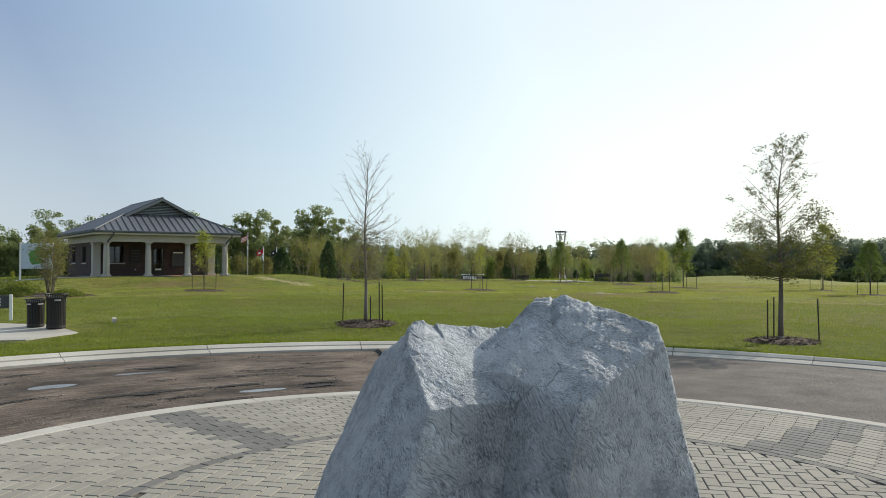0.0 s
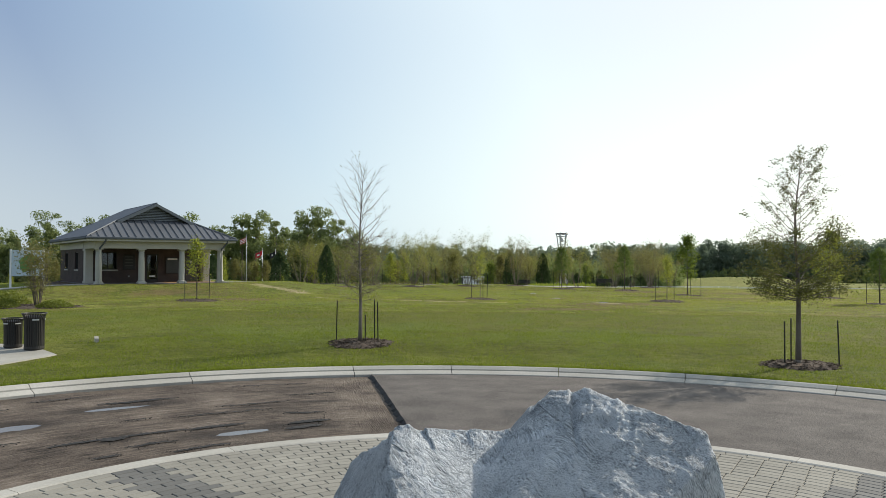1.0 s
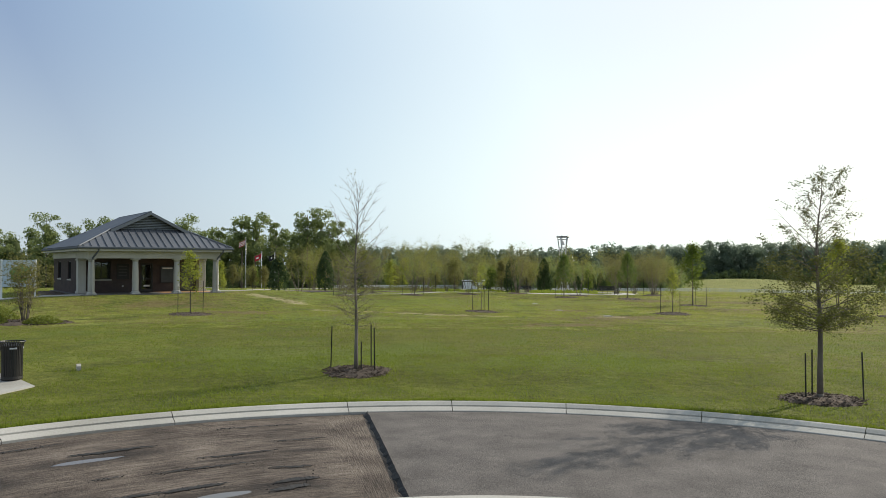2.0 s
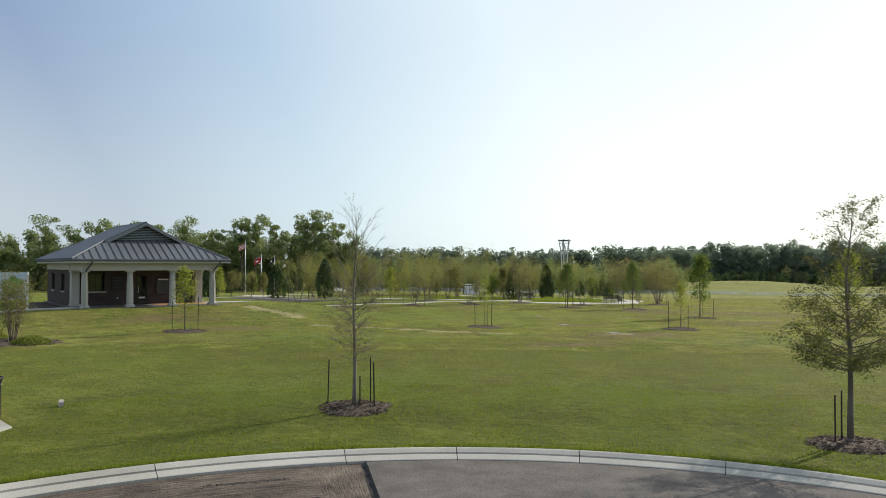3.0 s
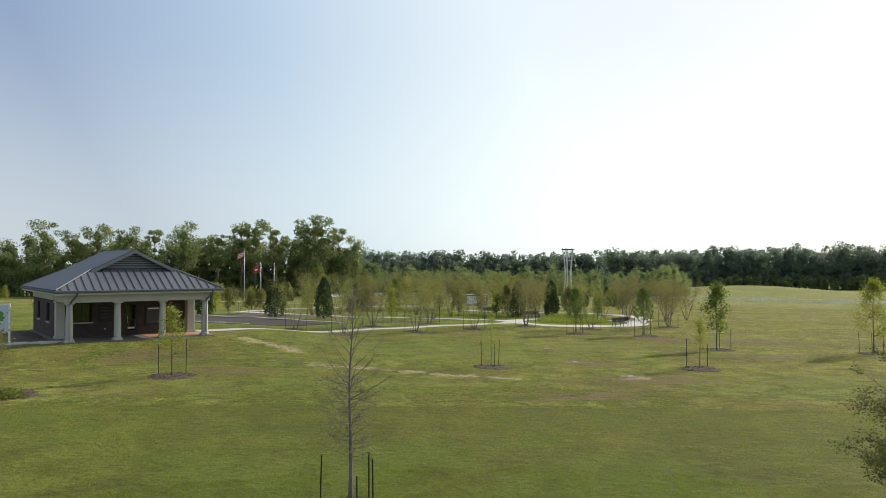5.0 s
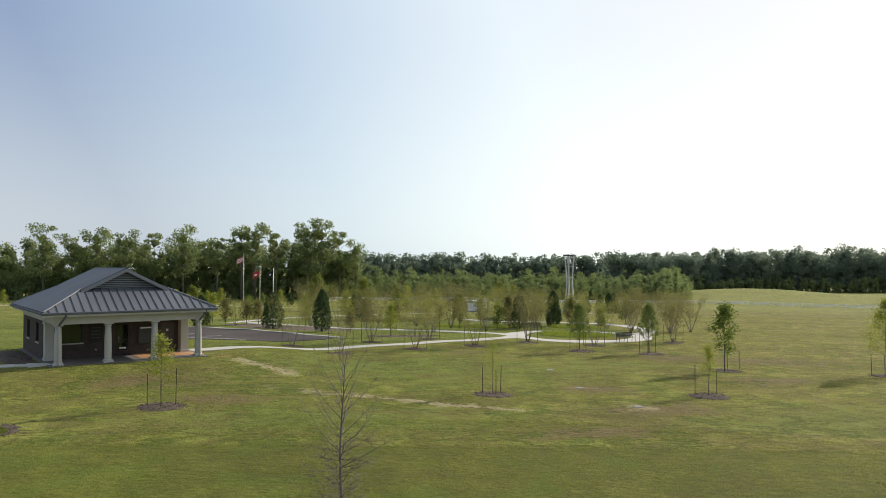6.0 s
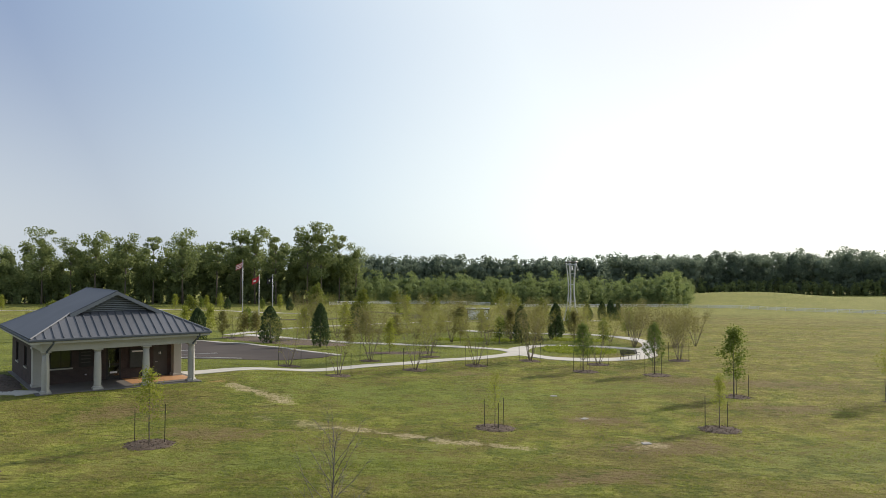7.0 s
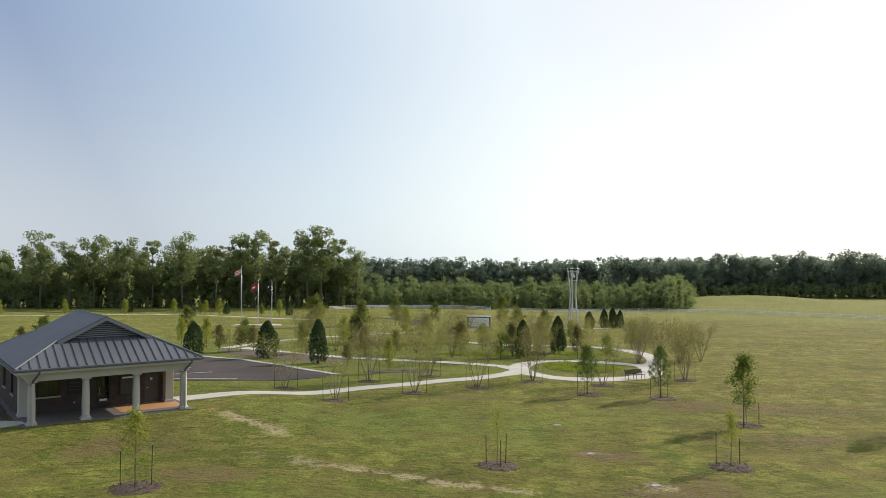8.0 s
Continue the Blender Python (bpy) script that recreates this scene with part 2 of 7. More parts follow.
LAWN = lawn_material()
GRASS = leafy("grass_blade", (0.130, 0.172, 0.022), (0.220, 0.265, 0.044), 0.55, 0.05, 0.9, 0.2)
TURF = leafy("turf_blade", (0.205, 0.245, 0.038), (0.310, 0.345, 0.068), 0.60, 0.05, 0.9, 0.2)
CONCRETE = surface("concrete", (0.29, 0.275, 0.232), (0.475, 0.452, 0.40), 0.5, 24, 0.85, bump=0.25, each=0.07)
WALK_CONCRETE = surface("walk_concrete", (0.36, 0.345, 0.295), (0.52, 0.495, 0.435), 0.4, 18, 0.85, bump=0.2, each=0.06)
ASPHALT = surface("asphalt", (0.040, 0.035, 0.031), (0.190, 0.168, 0.148), 1.2, 46, 0.88, bump=1.0, depth=0.014, spec=0.25, stretch=(0.6, 1.4, 1.0), share=0.35)
LOT_ASPHALT = surface("lot_asphalt", (0.044, 0.037, 0.033), (0.085, 0.072, 0.063), 0.15, 20, 0.9, bump=0.4, depth=0.006, spec=0.15)
PAINT = surface("road_paint", (0.55, 0.55, 0.52), (0.75, 0.75, 0.72), 2.0, 30, 0.7)
TAR = surface("tar_edge", (0.012, 0.011, 0.010), (0.035, 0.032, 0.028), 2, 40, 0.8, bump=0.8, depth=0.01)
PAVER = surface("paver", (0.195, 0.182, 0.150), (0.30, 0.282, 0.235), 0.7, 45, 0.88, bump=0.35, depth=0.003, each=0.10)
DARK_PAVER = surface("dark_paver", (0.105, 0.102, 0.092), (0.165, 0.160, 0.145), 0.7, 45, 0.88, bump=0.35, depth=0.003, each=0.12)
JOINT = surface("joint_sand", (0.05, 0.045, 0.035), (0.12, 0.105, 0.085), 3, 50, 0.95, bump=0.5)
MULCH = surface("mulch", (0.040, 0.029, 0.021), (0.150, 0.110, 0.076), 3, 25, 0.95, bump=1.0, depth=0.03, each=0.35)
BARK = surface("bark", (0.085, 0.07, 0.055), (0.20, 0.17, 0.135), 2, 20, 0.9, bump=0.9, depth=0.02, stretch=(4, 4, 0.8))
TWIG_BARK = surface("grey_bark", (0.10, 0.088, 0.072), (0.225, 0.20, 0.165), 2, 20, 0.88, bump=0.6, stretch=(4, 4, 0.8))
PALE_BARK = surface("pale_bark", (0.13, 0.105, 0.080), (0.25, 0.21, 0.16), 2, 20, 0.85, bump=0.4, stretch=(4, 4, 0.8))
STAKE_STEEL = surface("stake_steel", (0.02, 0.024, 0.02), (0.06, 0.06, 0.05), 3, 40, 0.6, 0.4)
BRICK_WALL = None
METAL_ROOF = surface("metal_roof", (0.100, 0.106, 0.118), (0.138, 0.145, 0.158), 0.3, 6, 0.62, 0.1, bump=0.03, spec=0.2)
# porch concrete, its colour darkened for the shadow under the roof
PORCH_SHADED = surface("shaded_porch_concrete", (0.10, 0.094, 0.085), (0.16, 0.15, 0.135), 0.5, 18, 0.85, bump=0.2)
ROOF_TRIM = surface("roof_trim", (0.09, 0.10, 0.112), (0.13, 0.14, 0.152), 0.6, 8, 0.75, 0.0, bump=0.05, spec=0.15)
HIP_TRIM = surface("hip_trim", (0.17, 0.18, 0.19), (0.23, 0.24, 0.25), 0.6, 8, 0.8, 0.0, bump=0.05, spec=0.15)
GABLE = surface("gable_paint", (0.17, 0.19, 0.205), (0.23, 0.25, 0.265), 0.6, 8, 0.5, 0.1, bump=0.05)
CREAM = surface("cream_paint", (0.38, 0.368, 0.32), (0.47, 0.455, 0.405), 0.8, 14, 0.6, bump=0.12)
BLACK_STEEL = surface("black_steel", (0.016, 0.015, 0.014), (0.040, 0.037, 0.034), 2, 30, 0.45, 0.3, bump=0.15)
DARK_FRAME = surface("dark_frame", (0.022, 0.020, 0.018), (0.045, 0.042, 0.038), 2, 20, 0.5, 0.3)
SCREEN = surface("window_screen", (0.010, 0.010, 0.011), (0.020, 0.020, 0.021), 3, 60, 0.9, spec=0.05)
DOOR_PAINT = surface("door_paint", (0.055, 0.050, 0.045), (0.085, 0.078, 0.07), 1, 20, 0.55)
STEEL = surface("galvanised", (0.42, 0.43, 0.44), (0.60, 0.61, 0.62), 1, 10, 0.45, 0.5, bump=0.05)
WHITE = surface("white_paint", (0.66, 0.67, 0.66), (0.82, 0.82, 0.80), 1, 20, 0.5, bump=0.08)
GRANITE = surface("granite_panel", (0.72, 0.73, 0.76), (0.84, 0.85, 0.88), 1, 40, 0.35, bump=0.05, each=0.05)
DARK_STONE = surface("dark_stone", (0.07, 0.065, 0.06), (0.13, 0.12, 0.11), 1, 30, 0.5)
SIGN_BLUE = surface("sign_blue", (0.40, 0.50, 0.58), (0.52, 0.61, 0.68), 1, 10, 0.4, bump=0.02)
SIGN_GREEN = surface("sign_green", (0.05, 0.19, 0.045), (0.11, 0.30, 0.08), 1.2, 6, 0.4, bump=0.02)
SIGN_DARK = surface("sign_dark", (0.03, 0.035, 0.035), (0.06, 0.065, 0.065), 1, 10, 0.4)
# orange that stands in for sunlight falling on the porch floor
SUN_PATCH = surface("sun_patch_floor", (0.36, 0.19, 0.085), (0.48, 0.27, 0.13), 0.7, 20, 0.7, bump=0.1)
RED = surface("flag_red", (0.42, 0.03, 0.04), (0.55, 0.05, 0.06), 2, 20, 0.8)
NAVY = surface("flag_navy", (0.02, 0.03, 0.12), (0.04, 0.05, 0.18), 2, 20, 0.8)
CLOTH_BLACK = surface("flag_black", (0.015, 0.015, 0.02), (0.03, 0.03, 0.035), 2, 20, 0.8)
L_OAK = leafy("oak_leaf", (0.062, 0.074, 0.024), (0.165, 0.168, 0.058), 0.42, 0.1, 0.9, 0.25)
L_SPARSE = leafy("sparse_leaf", (0.13, 0.13, 0.060), (0.27, 0.25, 0.13), 0.4, 0.1)
L_MAPLE = leafy("maple_leaf", (0.075, 0.115, 0.024), (0.180, 0.230, 0.055), 0.45, 0.1)
L_LIGHT = leafy("light_leaf", (0.15, 0.18, 0.03), (0.33, 0.35, 0.085), 0.5, 0.1)
L_MYRTLE = leafy("myrtle_leaf", (0.118, 0.118, 0.052), (0.250, 0.228, 0.105), 0.45, 0.1)
L_CONE = leafy("evergreen_leaf", (0.037, 0.065, 0.030), (0.100, 0.144, 0.060), 0.25, 0.1)
L_PINE = leafy("pine_needle", (0.077, 0.127, 0.033), (0.176, 0.231, 0.066), 0.3, 0.1)
L_BRONZE = leafy("bronze_leaf", (0.112, 0.112, 0.046), (0.244, 0.226, 0.095), 0.4, 0.1)
L_BED = leafy("bed_leaf", (0.14, 0.19, 0.03), (0.30, 0.34, 0.07), 0.4, 0.05)
L_JUNIPER = leafy("juniper_leaf", (0.081, 0.115, 0.017), (0.218, 0.241, 0.052))
L_WOOD = leafy("woodland_leaf", (0.102, 0.134, 0.064), (0.283, 0.330, 0.139), 0.5, 0.05, 0.11, 0.2, 0.25)
L_YOUNG = leafy("young_wood_leaf", (0.117, 0.164, 0.073), (0.281, 0.337, 0.140), 0.5, 0.05, 0.15, 0.2, 0.25)
# far leaves: the blue pallor of distance haze is mixed into the colour
L_HAZED = leafy("hazed_wood_leaf", (0.120, 0.160, 0.118), (0.245, 0.298, 0.208), 0.5, 0.0, 0.07, 0.0, 0.2)
L_OLIVE = leafy("olive_leaf", (0.150, 0.160, 0.050), (0.300, 0.294, 0.106), 0.45, 0.1)


def milled_material():
    """Ground-off road surface: streaks along the lane, cross grooves beside the seam, brown dust, damp hollows."""
    m, nt, b, pos = start("milled_asphalt", 0.9, 0.0, 0.25)
    off = nt.nodes.new("ShaderNodeVectorMath")
    off.operation = "SUBTRACT"
    off.inputs[1].default_value = (0.96, 6.56, 0)
    nt.links.new(pos, off.inputs[0])
    sep = nt.nodes.new("ShaderNodeSeparateXYZ")
    nt.links.new(off.outputs[0], sep.inputs[0])
    x, y = sep.outputs[0], sep.outputs[1]
    r = calc(nt, "SQRT", calc(nt, "ADD", calc(nt, "MULTIPLY", x, x), calc(nt, "MULTIPLY", y, y)))
    a = calc(nt, "ADD", calc(nt, "ARCTAN2", calc(nt, "MULTIPLY", y, -1.0), calc(nt, "MULTIPLY", x, -1.0)), math.pi)
    lane = nt.nodes.new("ShaderNodeCombineXYZ")
    nt.links.new(r, lane.inputs[0])
    nt.links.new(calc(nt, "MULTIPLY", a, 10.0), lane.inputs[1])
    wide, fine = grain(nt, pos, 0.8, 5.0), grain(nt, pos, 30.0, 6.0, 0.8)
    groove = grain(nt, lane.outputs[0], 6.0, 5.0, 0.65, (2.4, 0.22, 1.0))
    cross = calc(nt, "MULTIPLY_ADD", grain(nt, lane.outputs[0], 12.0, 3.0, 0.5, (0.2, 3.4, 1.0)), 0.6, 0.22)
    zone = nt.nodes.new("ShaderNodeMapRange")
    zone.inputs[1].default_value, zone.inputs[2].default_value, zone.inputs[3].default_value, zone.inputs[4].default_value = 1.850, 1.875, 1.0, 0.0
    nt.links.new(calc(nt, "ADD", a, calc(nt, "MULTIPLY", wide, 0.02)), zone.inputs[0])
    lines = blend(nt, zone.outputs[0], groove, cross)
    f = calc(nt, "ADD", calc(nt, "MULTIPLY", wide, 0.30), calc(nt, "ADD", calc(nt, "MULTIPLY", lines, 0.35), calc(nt, "MULTIPLY", fine, 0.35)))
    col = ramp(nt, f, [(0.40, (0.020, 0.016, 0.013)), (0.465, (0.085, 0.066, 0.051)), (0.53, (0.152, 0.121, 0.094)), (0.61, (0.27, 0.224, 0.178))])
    for px, py, half, wd, turn in DAMP:
        mp = nt.nodes.new("ShaderNodeMapping")
        mp.vector_type = "TEXTURE"
        mp.inputs["Location"].default_value, mp.inputs["Rotation"].default_value, mp.inputs["Scale"].default_value = (px, py, 0), (0, 0, radians(turn)), (half, wd, 1000)
        nt.links.new(pos, mp.inputs[0])
        ln = nt.nodes.new("ShaderNodeVectorMath")
        ln.operation = "LENGTH"
        nt.links.new(mp.outputs[0], ln.inputs[0])
        k = calc(nt, "SUBTRACT", calc(nt, "ADD", 1.3, calc(nt, "MULTIPLY", calc(nt, "SUBTRACT", groove, 0.5), 5.0)), ln.outputs["Value"])
        k = calc(nt, "MULTIPLY", calc(nt, "MINIMUM", calc(nt, "MAXIMUM", calc(nt, "MULTIPLY", k, 2.0), 0.0), 1.0), 0.75)
        col = blend(nt, k, col, (0.030, 0.024, 0.020))
    nt.links.new(col, b.inputs["Base Color"])
    relief(nt, b, calc(nt, "ADD", calc(nt, "MULTIPLY", lines, 1.6), calc(nt, "MULTIPLY", fine, 1.2)), 1.0, 0.03)
    return m


def polar(r, a):
    """A place on the roundabout by radius and degrees round its centre."""
    return 0.96 + r * math.cos(radians(a)), 6.56 + r * math.sin(radians(a))


# puddles in the milled half: radius, degrees, half-length, half-width; damp stains round them and torn spots
PUDDLES = [(11.70, 127.9, 0.72, 0.15), (8.52, 120.3, 0.62, 0.19), (10.95, 138.0, 0.50, 0.22)]
DAMP = [(*polar(r, a), ln * 1.6, wd * 1.7, a + 90) for r, a, ln, wd in PUDDLES] + [(*polar(8.52, 112.4), 0.50, 0.26, 200), (*polar(10.65, 109.0), 0.42, 0.12, 196), (*polar(8.9, 133.2), 0.30, 0.10, 223), (*polar(10.5, 116.5), 0.5, 0.08, 206)]


def water_material():
    m, nt, b, pos = start("puddle_water", 0.12, 0.0, 0.4)
    b.inputs["Base Color"].default_value = (0.13, 0.11, 0.09, 1)
    relief(nt, b, grain(nt, pos, 3.0, 2.0), 0.03, 0.01)
    return m


def nt_colour_noise(nt, where, scale):
    n = nt.nodes.new("ShaderNodeTexNoise")
    n.inputs["Scale"].default_value, n.inputs["Detail"].default_value = scale, 3.0
    nt.links.new(where, n.inputs["Vector"])
    return n.outputs["Color"]


def rock_material():
    """White quartz-like boulder: pale fibrous crust with swirling wrinkles, grey hollows, dark cracks."""
    m, nt, b, pos = start("boulder", 0.75, 0.0, 0.4)
    slant = nt.nodes.new("ShaderNodeMapping")
    slant.inputs["Rotation"].default_value = (0.15, 0.60, 0.2)
    swirl = nt.nodes.new("ShaderNodeVectorMath")
    swirl.operation = "MULTIPLY_ADD"
    swirl.inputs[1].default_value = (0.42, 0.42, 0.42)
    nt.links.new(nt_colour_noise(nt, pos, 1.6), swirl.inputs[0])
    nt.links.new(pos, swirl.inputs[2])
    nt.links.new(swirl.outputs[0], slant.inputs[0])
    tilted = slant.outputs[0]
    wide, mid = grain(nt, pos, 1.6, 5.0, 0.6), grain(nt, pos, 9.0, 5.0, 0.65)
    fibre, hair = grain(nt, tilted, 34.0, 4.0, 0.65, (1.6, 1.6, 0.20)), grain(nt, tilted, 90.0, 4.0, 0.7, (1.5, 1.5, 0.16))
    # ridged: narrow pale crests between grey hollows
    crest = calc(nt, "SUBTRACT", 1.0, calc(nt, "ABSOLUTE", calc(nt, "MULTIPLY_ADD", fibre, 4.0, -2.0)))
    f = calc(nt, "ADD", calc(nt, "MULTIPLY", crest, 0.17), calc(nt, "ADD", calc(nt, "MULTIPLY", hair, 0.75), calc(nt, "ADD", calc(nt, "MULTIPLY", mid, 0.35), calc(nt, "MULTIPLY", wide, 0.35))))
    col = ramp(nt, f, [(0.69, (0.20, 0.22, 0.24)), (0.78, (0.40, 0.435, 0.47)), (0.845, (0.57, 0.615, 0.65)), (0.92, (0.79, 0.83, 0.86))])
    vo = nt.nodes.new("ShaderNodeTexVoronoi")
    vo.feature = "DISTANCE_TO_EDGE"
    vo.inputs["Scale"].default_value = 1.5
    mp = nt.nodes.new("ShaderNodeMapping")
    mp.inputs["Rotation"].default_value, mp.inputs["Scale"].default_value = (0.3, 0.5, 0.4), (1.7, 1.7, 0.5)
    nt.links.new(blend(nt, 0.12, pos, nt_colour_noise(nt, pos, 4.0)), mp.inputs[0])
    nt.links.new(mp.outputs[0], vo.inputs["Vector"])
    crack = calc(nt, "MULTIPLY", ramp(nt, vo.outputs["Distance"], [(0.0, (1, 1, 1)), (0.016, (0, 0, 0))]), ramp(nt, grain(nt, pos, 2.2, 2.0), [(0.48, (0, 0, 0)), (0.60, (1, 1, 1))]))
    # grey tone of the broken front, with its shade painted into the colour
    mp = nt.nodes.new("ShaderNodeMapping")
    mp.vector_type = "TEXTURE"
    mp.inputs["Location"].default_value, mp.inputs["Rotation"].default_value, mp.inputs["Scale"].default_value = (0.50, 4.95, 1.00), (0, radians(18), 0), (0.60, 0.7, 0.50)
    nt.links.new(pos, mp.inputs[0])
    ln = nt.nodes.new("ShaderNodeVectorMath")
    ln.operation = "LENGTH"
    nt.links.new(mp.outputs[0], ln.inputs[0])
    grey = calc(nt, "SUBTRACT", calc(nt, "MULTIPLY_ADD", mid, 1.6, 0.25), ln.outputs["Value"])
    grey = calc(nt, "MULTIPLY", calc(nt, "MINIMUM", calc(nt, "MAXIMUM", calc(nt, "MULTIPLY", grey, 2.5), 0.0), 1.0), 0.5)
    col = blend(nt, grey, col, blend(nt, 1.0, col, (0.56, 0.54, 0.52), "MULTIPLY"))
    col = blend(nt, calc(nt, "MULTIPLY", crack, 0.5), col, (0.10, 0.10, 0.105))
    nt.links.new(col, b.inputs["Base Color"])
    relief(nt, b, calc(nt, "SUBTRACT", calc(nt, "ADD", calc(nt, "MULTIPLY", mid, 1.4), calc(nt, "ADD", calc(nt, "MULTIPLY", crest, 0.5), calc(nt, "MULTIPLY", hair, 0.8))), calc(nt, "MULTIPLY", crack, 0.8)), 0.9, 0.06)
    return m


def brick_material():
    """Brown brick in running bond with narrow joints, far off."""
    m, nt, b, pos = start("brown_brick", 0.88, 0.0, 0.3)
    tc = nt.nodes.new("ShaderNodeTexCoord")
    sp = nt.nodes.new("ShaderNodeSeparateXYZ")
    nt.links.new(tc.outputs["Object"], sp.inputs[0])
    cb = nt.nodes.new("ShaderNodeCombineXYZ")
    nt.links.new(calc(nt, "ADD", sp.outputs[0], sp.outputs[1]), cb.inputs[0])
    nt.links.new(sp.outputs[2], cb.inputs[1])
    br = nt.nodes.new("ShaderNodeTexBrick")
    br.inputs["Color1"].default_value, br.inputs["Color2"].default_value, br.inputs["Mortar"].default_value = (0.050, 0.036, 0.032, 1), (0.075, 0.053, 0.047, 1), (0.095, 0.085, 0.078, 1)
    br.inputs["Scale"].default_value, br.inputs["Mortar Size"].default_value = 1.0, 0.008
    br.inputs["Brick Width"].default_value, br.inputs["Row Height"].default_value = 0.21, 0.076
    nt.links.new(cb.outputs[0], br.inputs["Vector"])
    col = blend(nt, 0.5, br.outputs["Color"], ramp(nt, grain(nt, pos, 1.5, 4.0), [(0.3, (0.05, 0.037, 0.034)), (0.7, (0.10, 0.072, 0.063))]))
    nt.links.new(col, b.inputs["Base Color"])
    relief(nt, b, calc(nt, "SUBTRACT", 1.0, br.outputs["Fac"]), 0.5, 0.008)
    return m


def glass_material():
    m, nt, b, pos = start("window_glass", 0.03, 0.0, 0.5)
    b.inputs["Transmission Weight"].default_value, b.inputs["Base Color"].default_value = 1.0, (0.75, 0.85, 0.82, 1)
    return m


MILLED, WATER, ROCK, BRICK_WALL, GLASS = milled_material(), water_material(), rock_material(), brick_material(), glass_material()

# ---------------------------------------------------------------- mesh helpers


class Solid:
    """Collects the points and faces of one part."""

    def __init__(self):
        self.v, self.f = [], []

    def add(self, verts, faces):
        k = len(self.v)
        self.v += [tuple(p) for p in verts]
        self.f += [tuple(k + i for i in q) for q in faces]
        return self

    def box(self, x0, y0, z0, x1, y1, z1, bevel=0.0, m=None):
        """A block with chamfered edges."""
        lo, hi = Vector((min(x0, x1), min(y0, y1), min(z0, z1))), Vector((max(x0, x1), max(y0, y1), max(z0, z1)))
        c, h = (lo + hi) / 2, (hi - lo) / 2
        if bevel <= 0:
            vs = [c + Vector((h.x * a, h.y * b, h.z * d)) for a in (-1, 1) for b in (-1, 1) for d in (-1, 1)]
            fs = [(0, 1, 3, 2), (4, 6, 7, 5), (0, 4, 5, 1), (2, 3, 7, 6), (0, 2, 6, 4), (1, 5, 7, 3)]
        else:
            e = min(bevel, h.x * 0.9, h.y * 0.9, h.z * 0.9)
            vs, ids = [], {}
            for a in (-1, 1):
                for b in (-1, 1):
                    for d in (-1, 1):
                        for k in range(3):
                            p = [h.x - e, h.y - e, h.z - e]
                            p[k] += e
                            ids[a, b, d, k] = len(vs)
                            vs.append(c + Vector((p[0] * a, p[1] * b, p[2] * d)))
            fs = []
            for k in range(3):
                i, j = [q for q in range(3) if q != k]
                for s in (-1, 1):
                    ring = []
                    for a, b in ((-1, -1), (1, -1), (1, 1), (-1, 1)):
                        t = [0, 0, 0]
                        t[k], t[i], t[j] = s, a, b
                        ring.append(ids[(*t, k)])
                    fs.append(ring)
                for a in (-1, 1):
                    for b in (-1, 1):
                        t0, t1 = [0, 0, 0], [0, 0, 0]
                        t0[k], t1[k] = -1, 1
                        t0[i] = t1[i] = a
                        t0[j] = t1[j] = b
                        fs.append([ids[(*t0, i)], ids[(*t0, j)], ids[(*t1, j)], ids[(*t1, i)]])
            for a in (-1, 1):
                for b in (-1, 1):
                    for d in (-1, 1):
                        fs.append([ids[a, b, d, k] for k in range(3)])
        if m:
            vs = [m @ p for p in vs]
        return self.add(vs, fs)

    def tube(self, points, radii, n=8, cap=True):
        """A tapered round bar along the points."""
        pts = [Vector(p) for p in points]
        rings, side = [], None
        for i, p in enumerate(pts):
            d = (pts[min(i + 1, len(pts) - 1)] - pts[max(i - 1, 0)]).normalized()
            if side is None:
                side = d.cross(Vector((0.3, 0.9, 0.1)) if abs(d.z) > 0.8 else Vector((0, 0, 1))).normalized()
            side = (side - d * side.dot(d)).normalized()
            up = d.cross(side)
            rings.append([p + (side * math.cos(a) + up * math.sin(a)) * radii[i] for a in [2 * math.pi * k / n for k in range(n)]])
        fs = [(i * n + k, i * n + (k + 1) % n, (i + 1) * n + (k + 1) % n, (i + 1) * n + k) for i in range(len(pts) - 1) for k in range(n)]
        if cap:
            fs += [tuple(reversed(range(n))), tuple(range((len(pts) - 1) * n, len(pts) * n))]
        return self.add([p for r in rings for p in r], fs)

    def turned(self, profile, n=20, at=(0, 0)):
        """A turned form: (radius, height) from bottom to top."""
        vs = [(at[0] + r * math.cos(2 * math.pi * k / n), at[1] + r * math.sin(2 * math.pi * k / n), z) for r, z in profile for k in range(n)]
        fs = [(i * n + k, i * n + (k + 1) % n, (i + 1) * n + (k + 1) % n, (i + 1) * n + k) for i in range(len(profile) - 1) for k in range(n)]
        fs += [tuple(reversed(range(n))), tuple(range((len(profile) - 1) * n, len(profile) * n))]
        return self.add(vs, fs)

    def slab(self, ring, low, high):
        """A plate with the outline ring (x, y, anticlockwise) between two heights (numbers or functions of x, y)."""
        zl = low if callable(low) else (lambda x, y: low)
        zh = high if callable(high) else (lambda x, y: high)
        n = len(ring)
        vs = [(x, y, zl(x, y)) for x, y in ring] + [(x, y, zh(x, y)) for x, y in ring]
        fs = [tuple(reversed(range(n))), tuple(range(n, 2 * n))] + [(i, (i + 1) % n, n + (i + 1) % n, n + i) for i in range(n)]
        return self.add(vs, fs)

    def thick(self, quad, t):
        """A plate of thickness t under a flat polygon."""
        q = [Vector(p) for p in quad]
        nrm = (q[1] - q[0]).cross(q[-1] - q[0]).normalized()
        n = len(q)
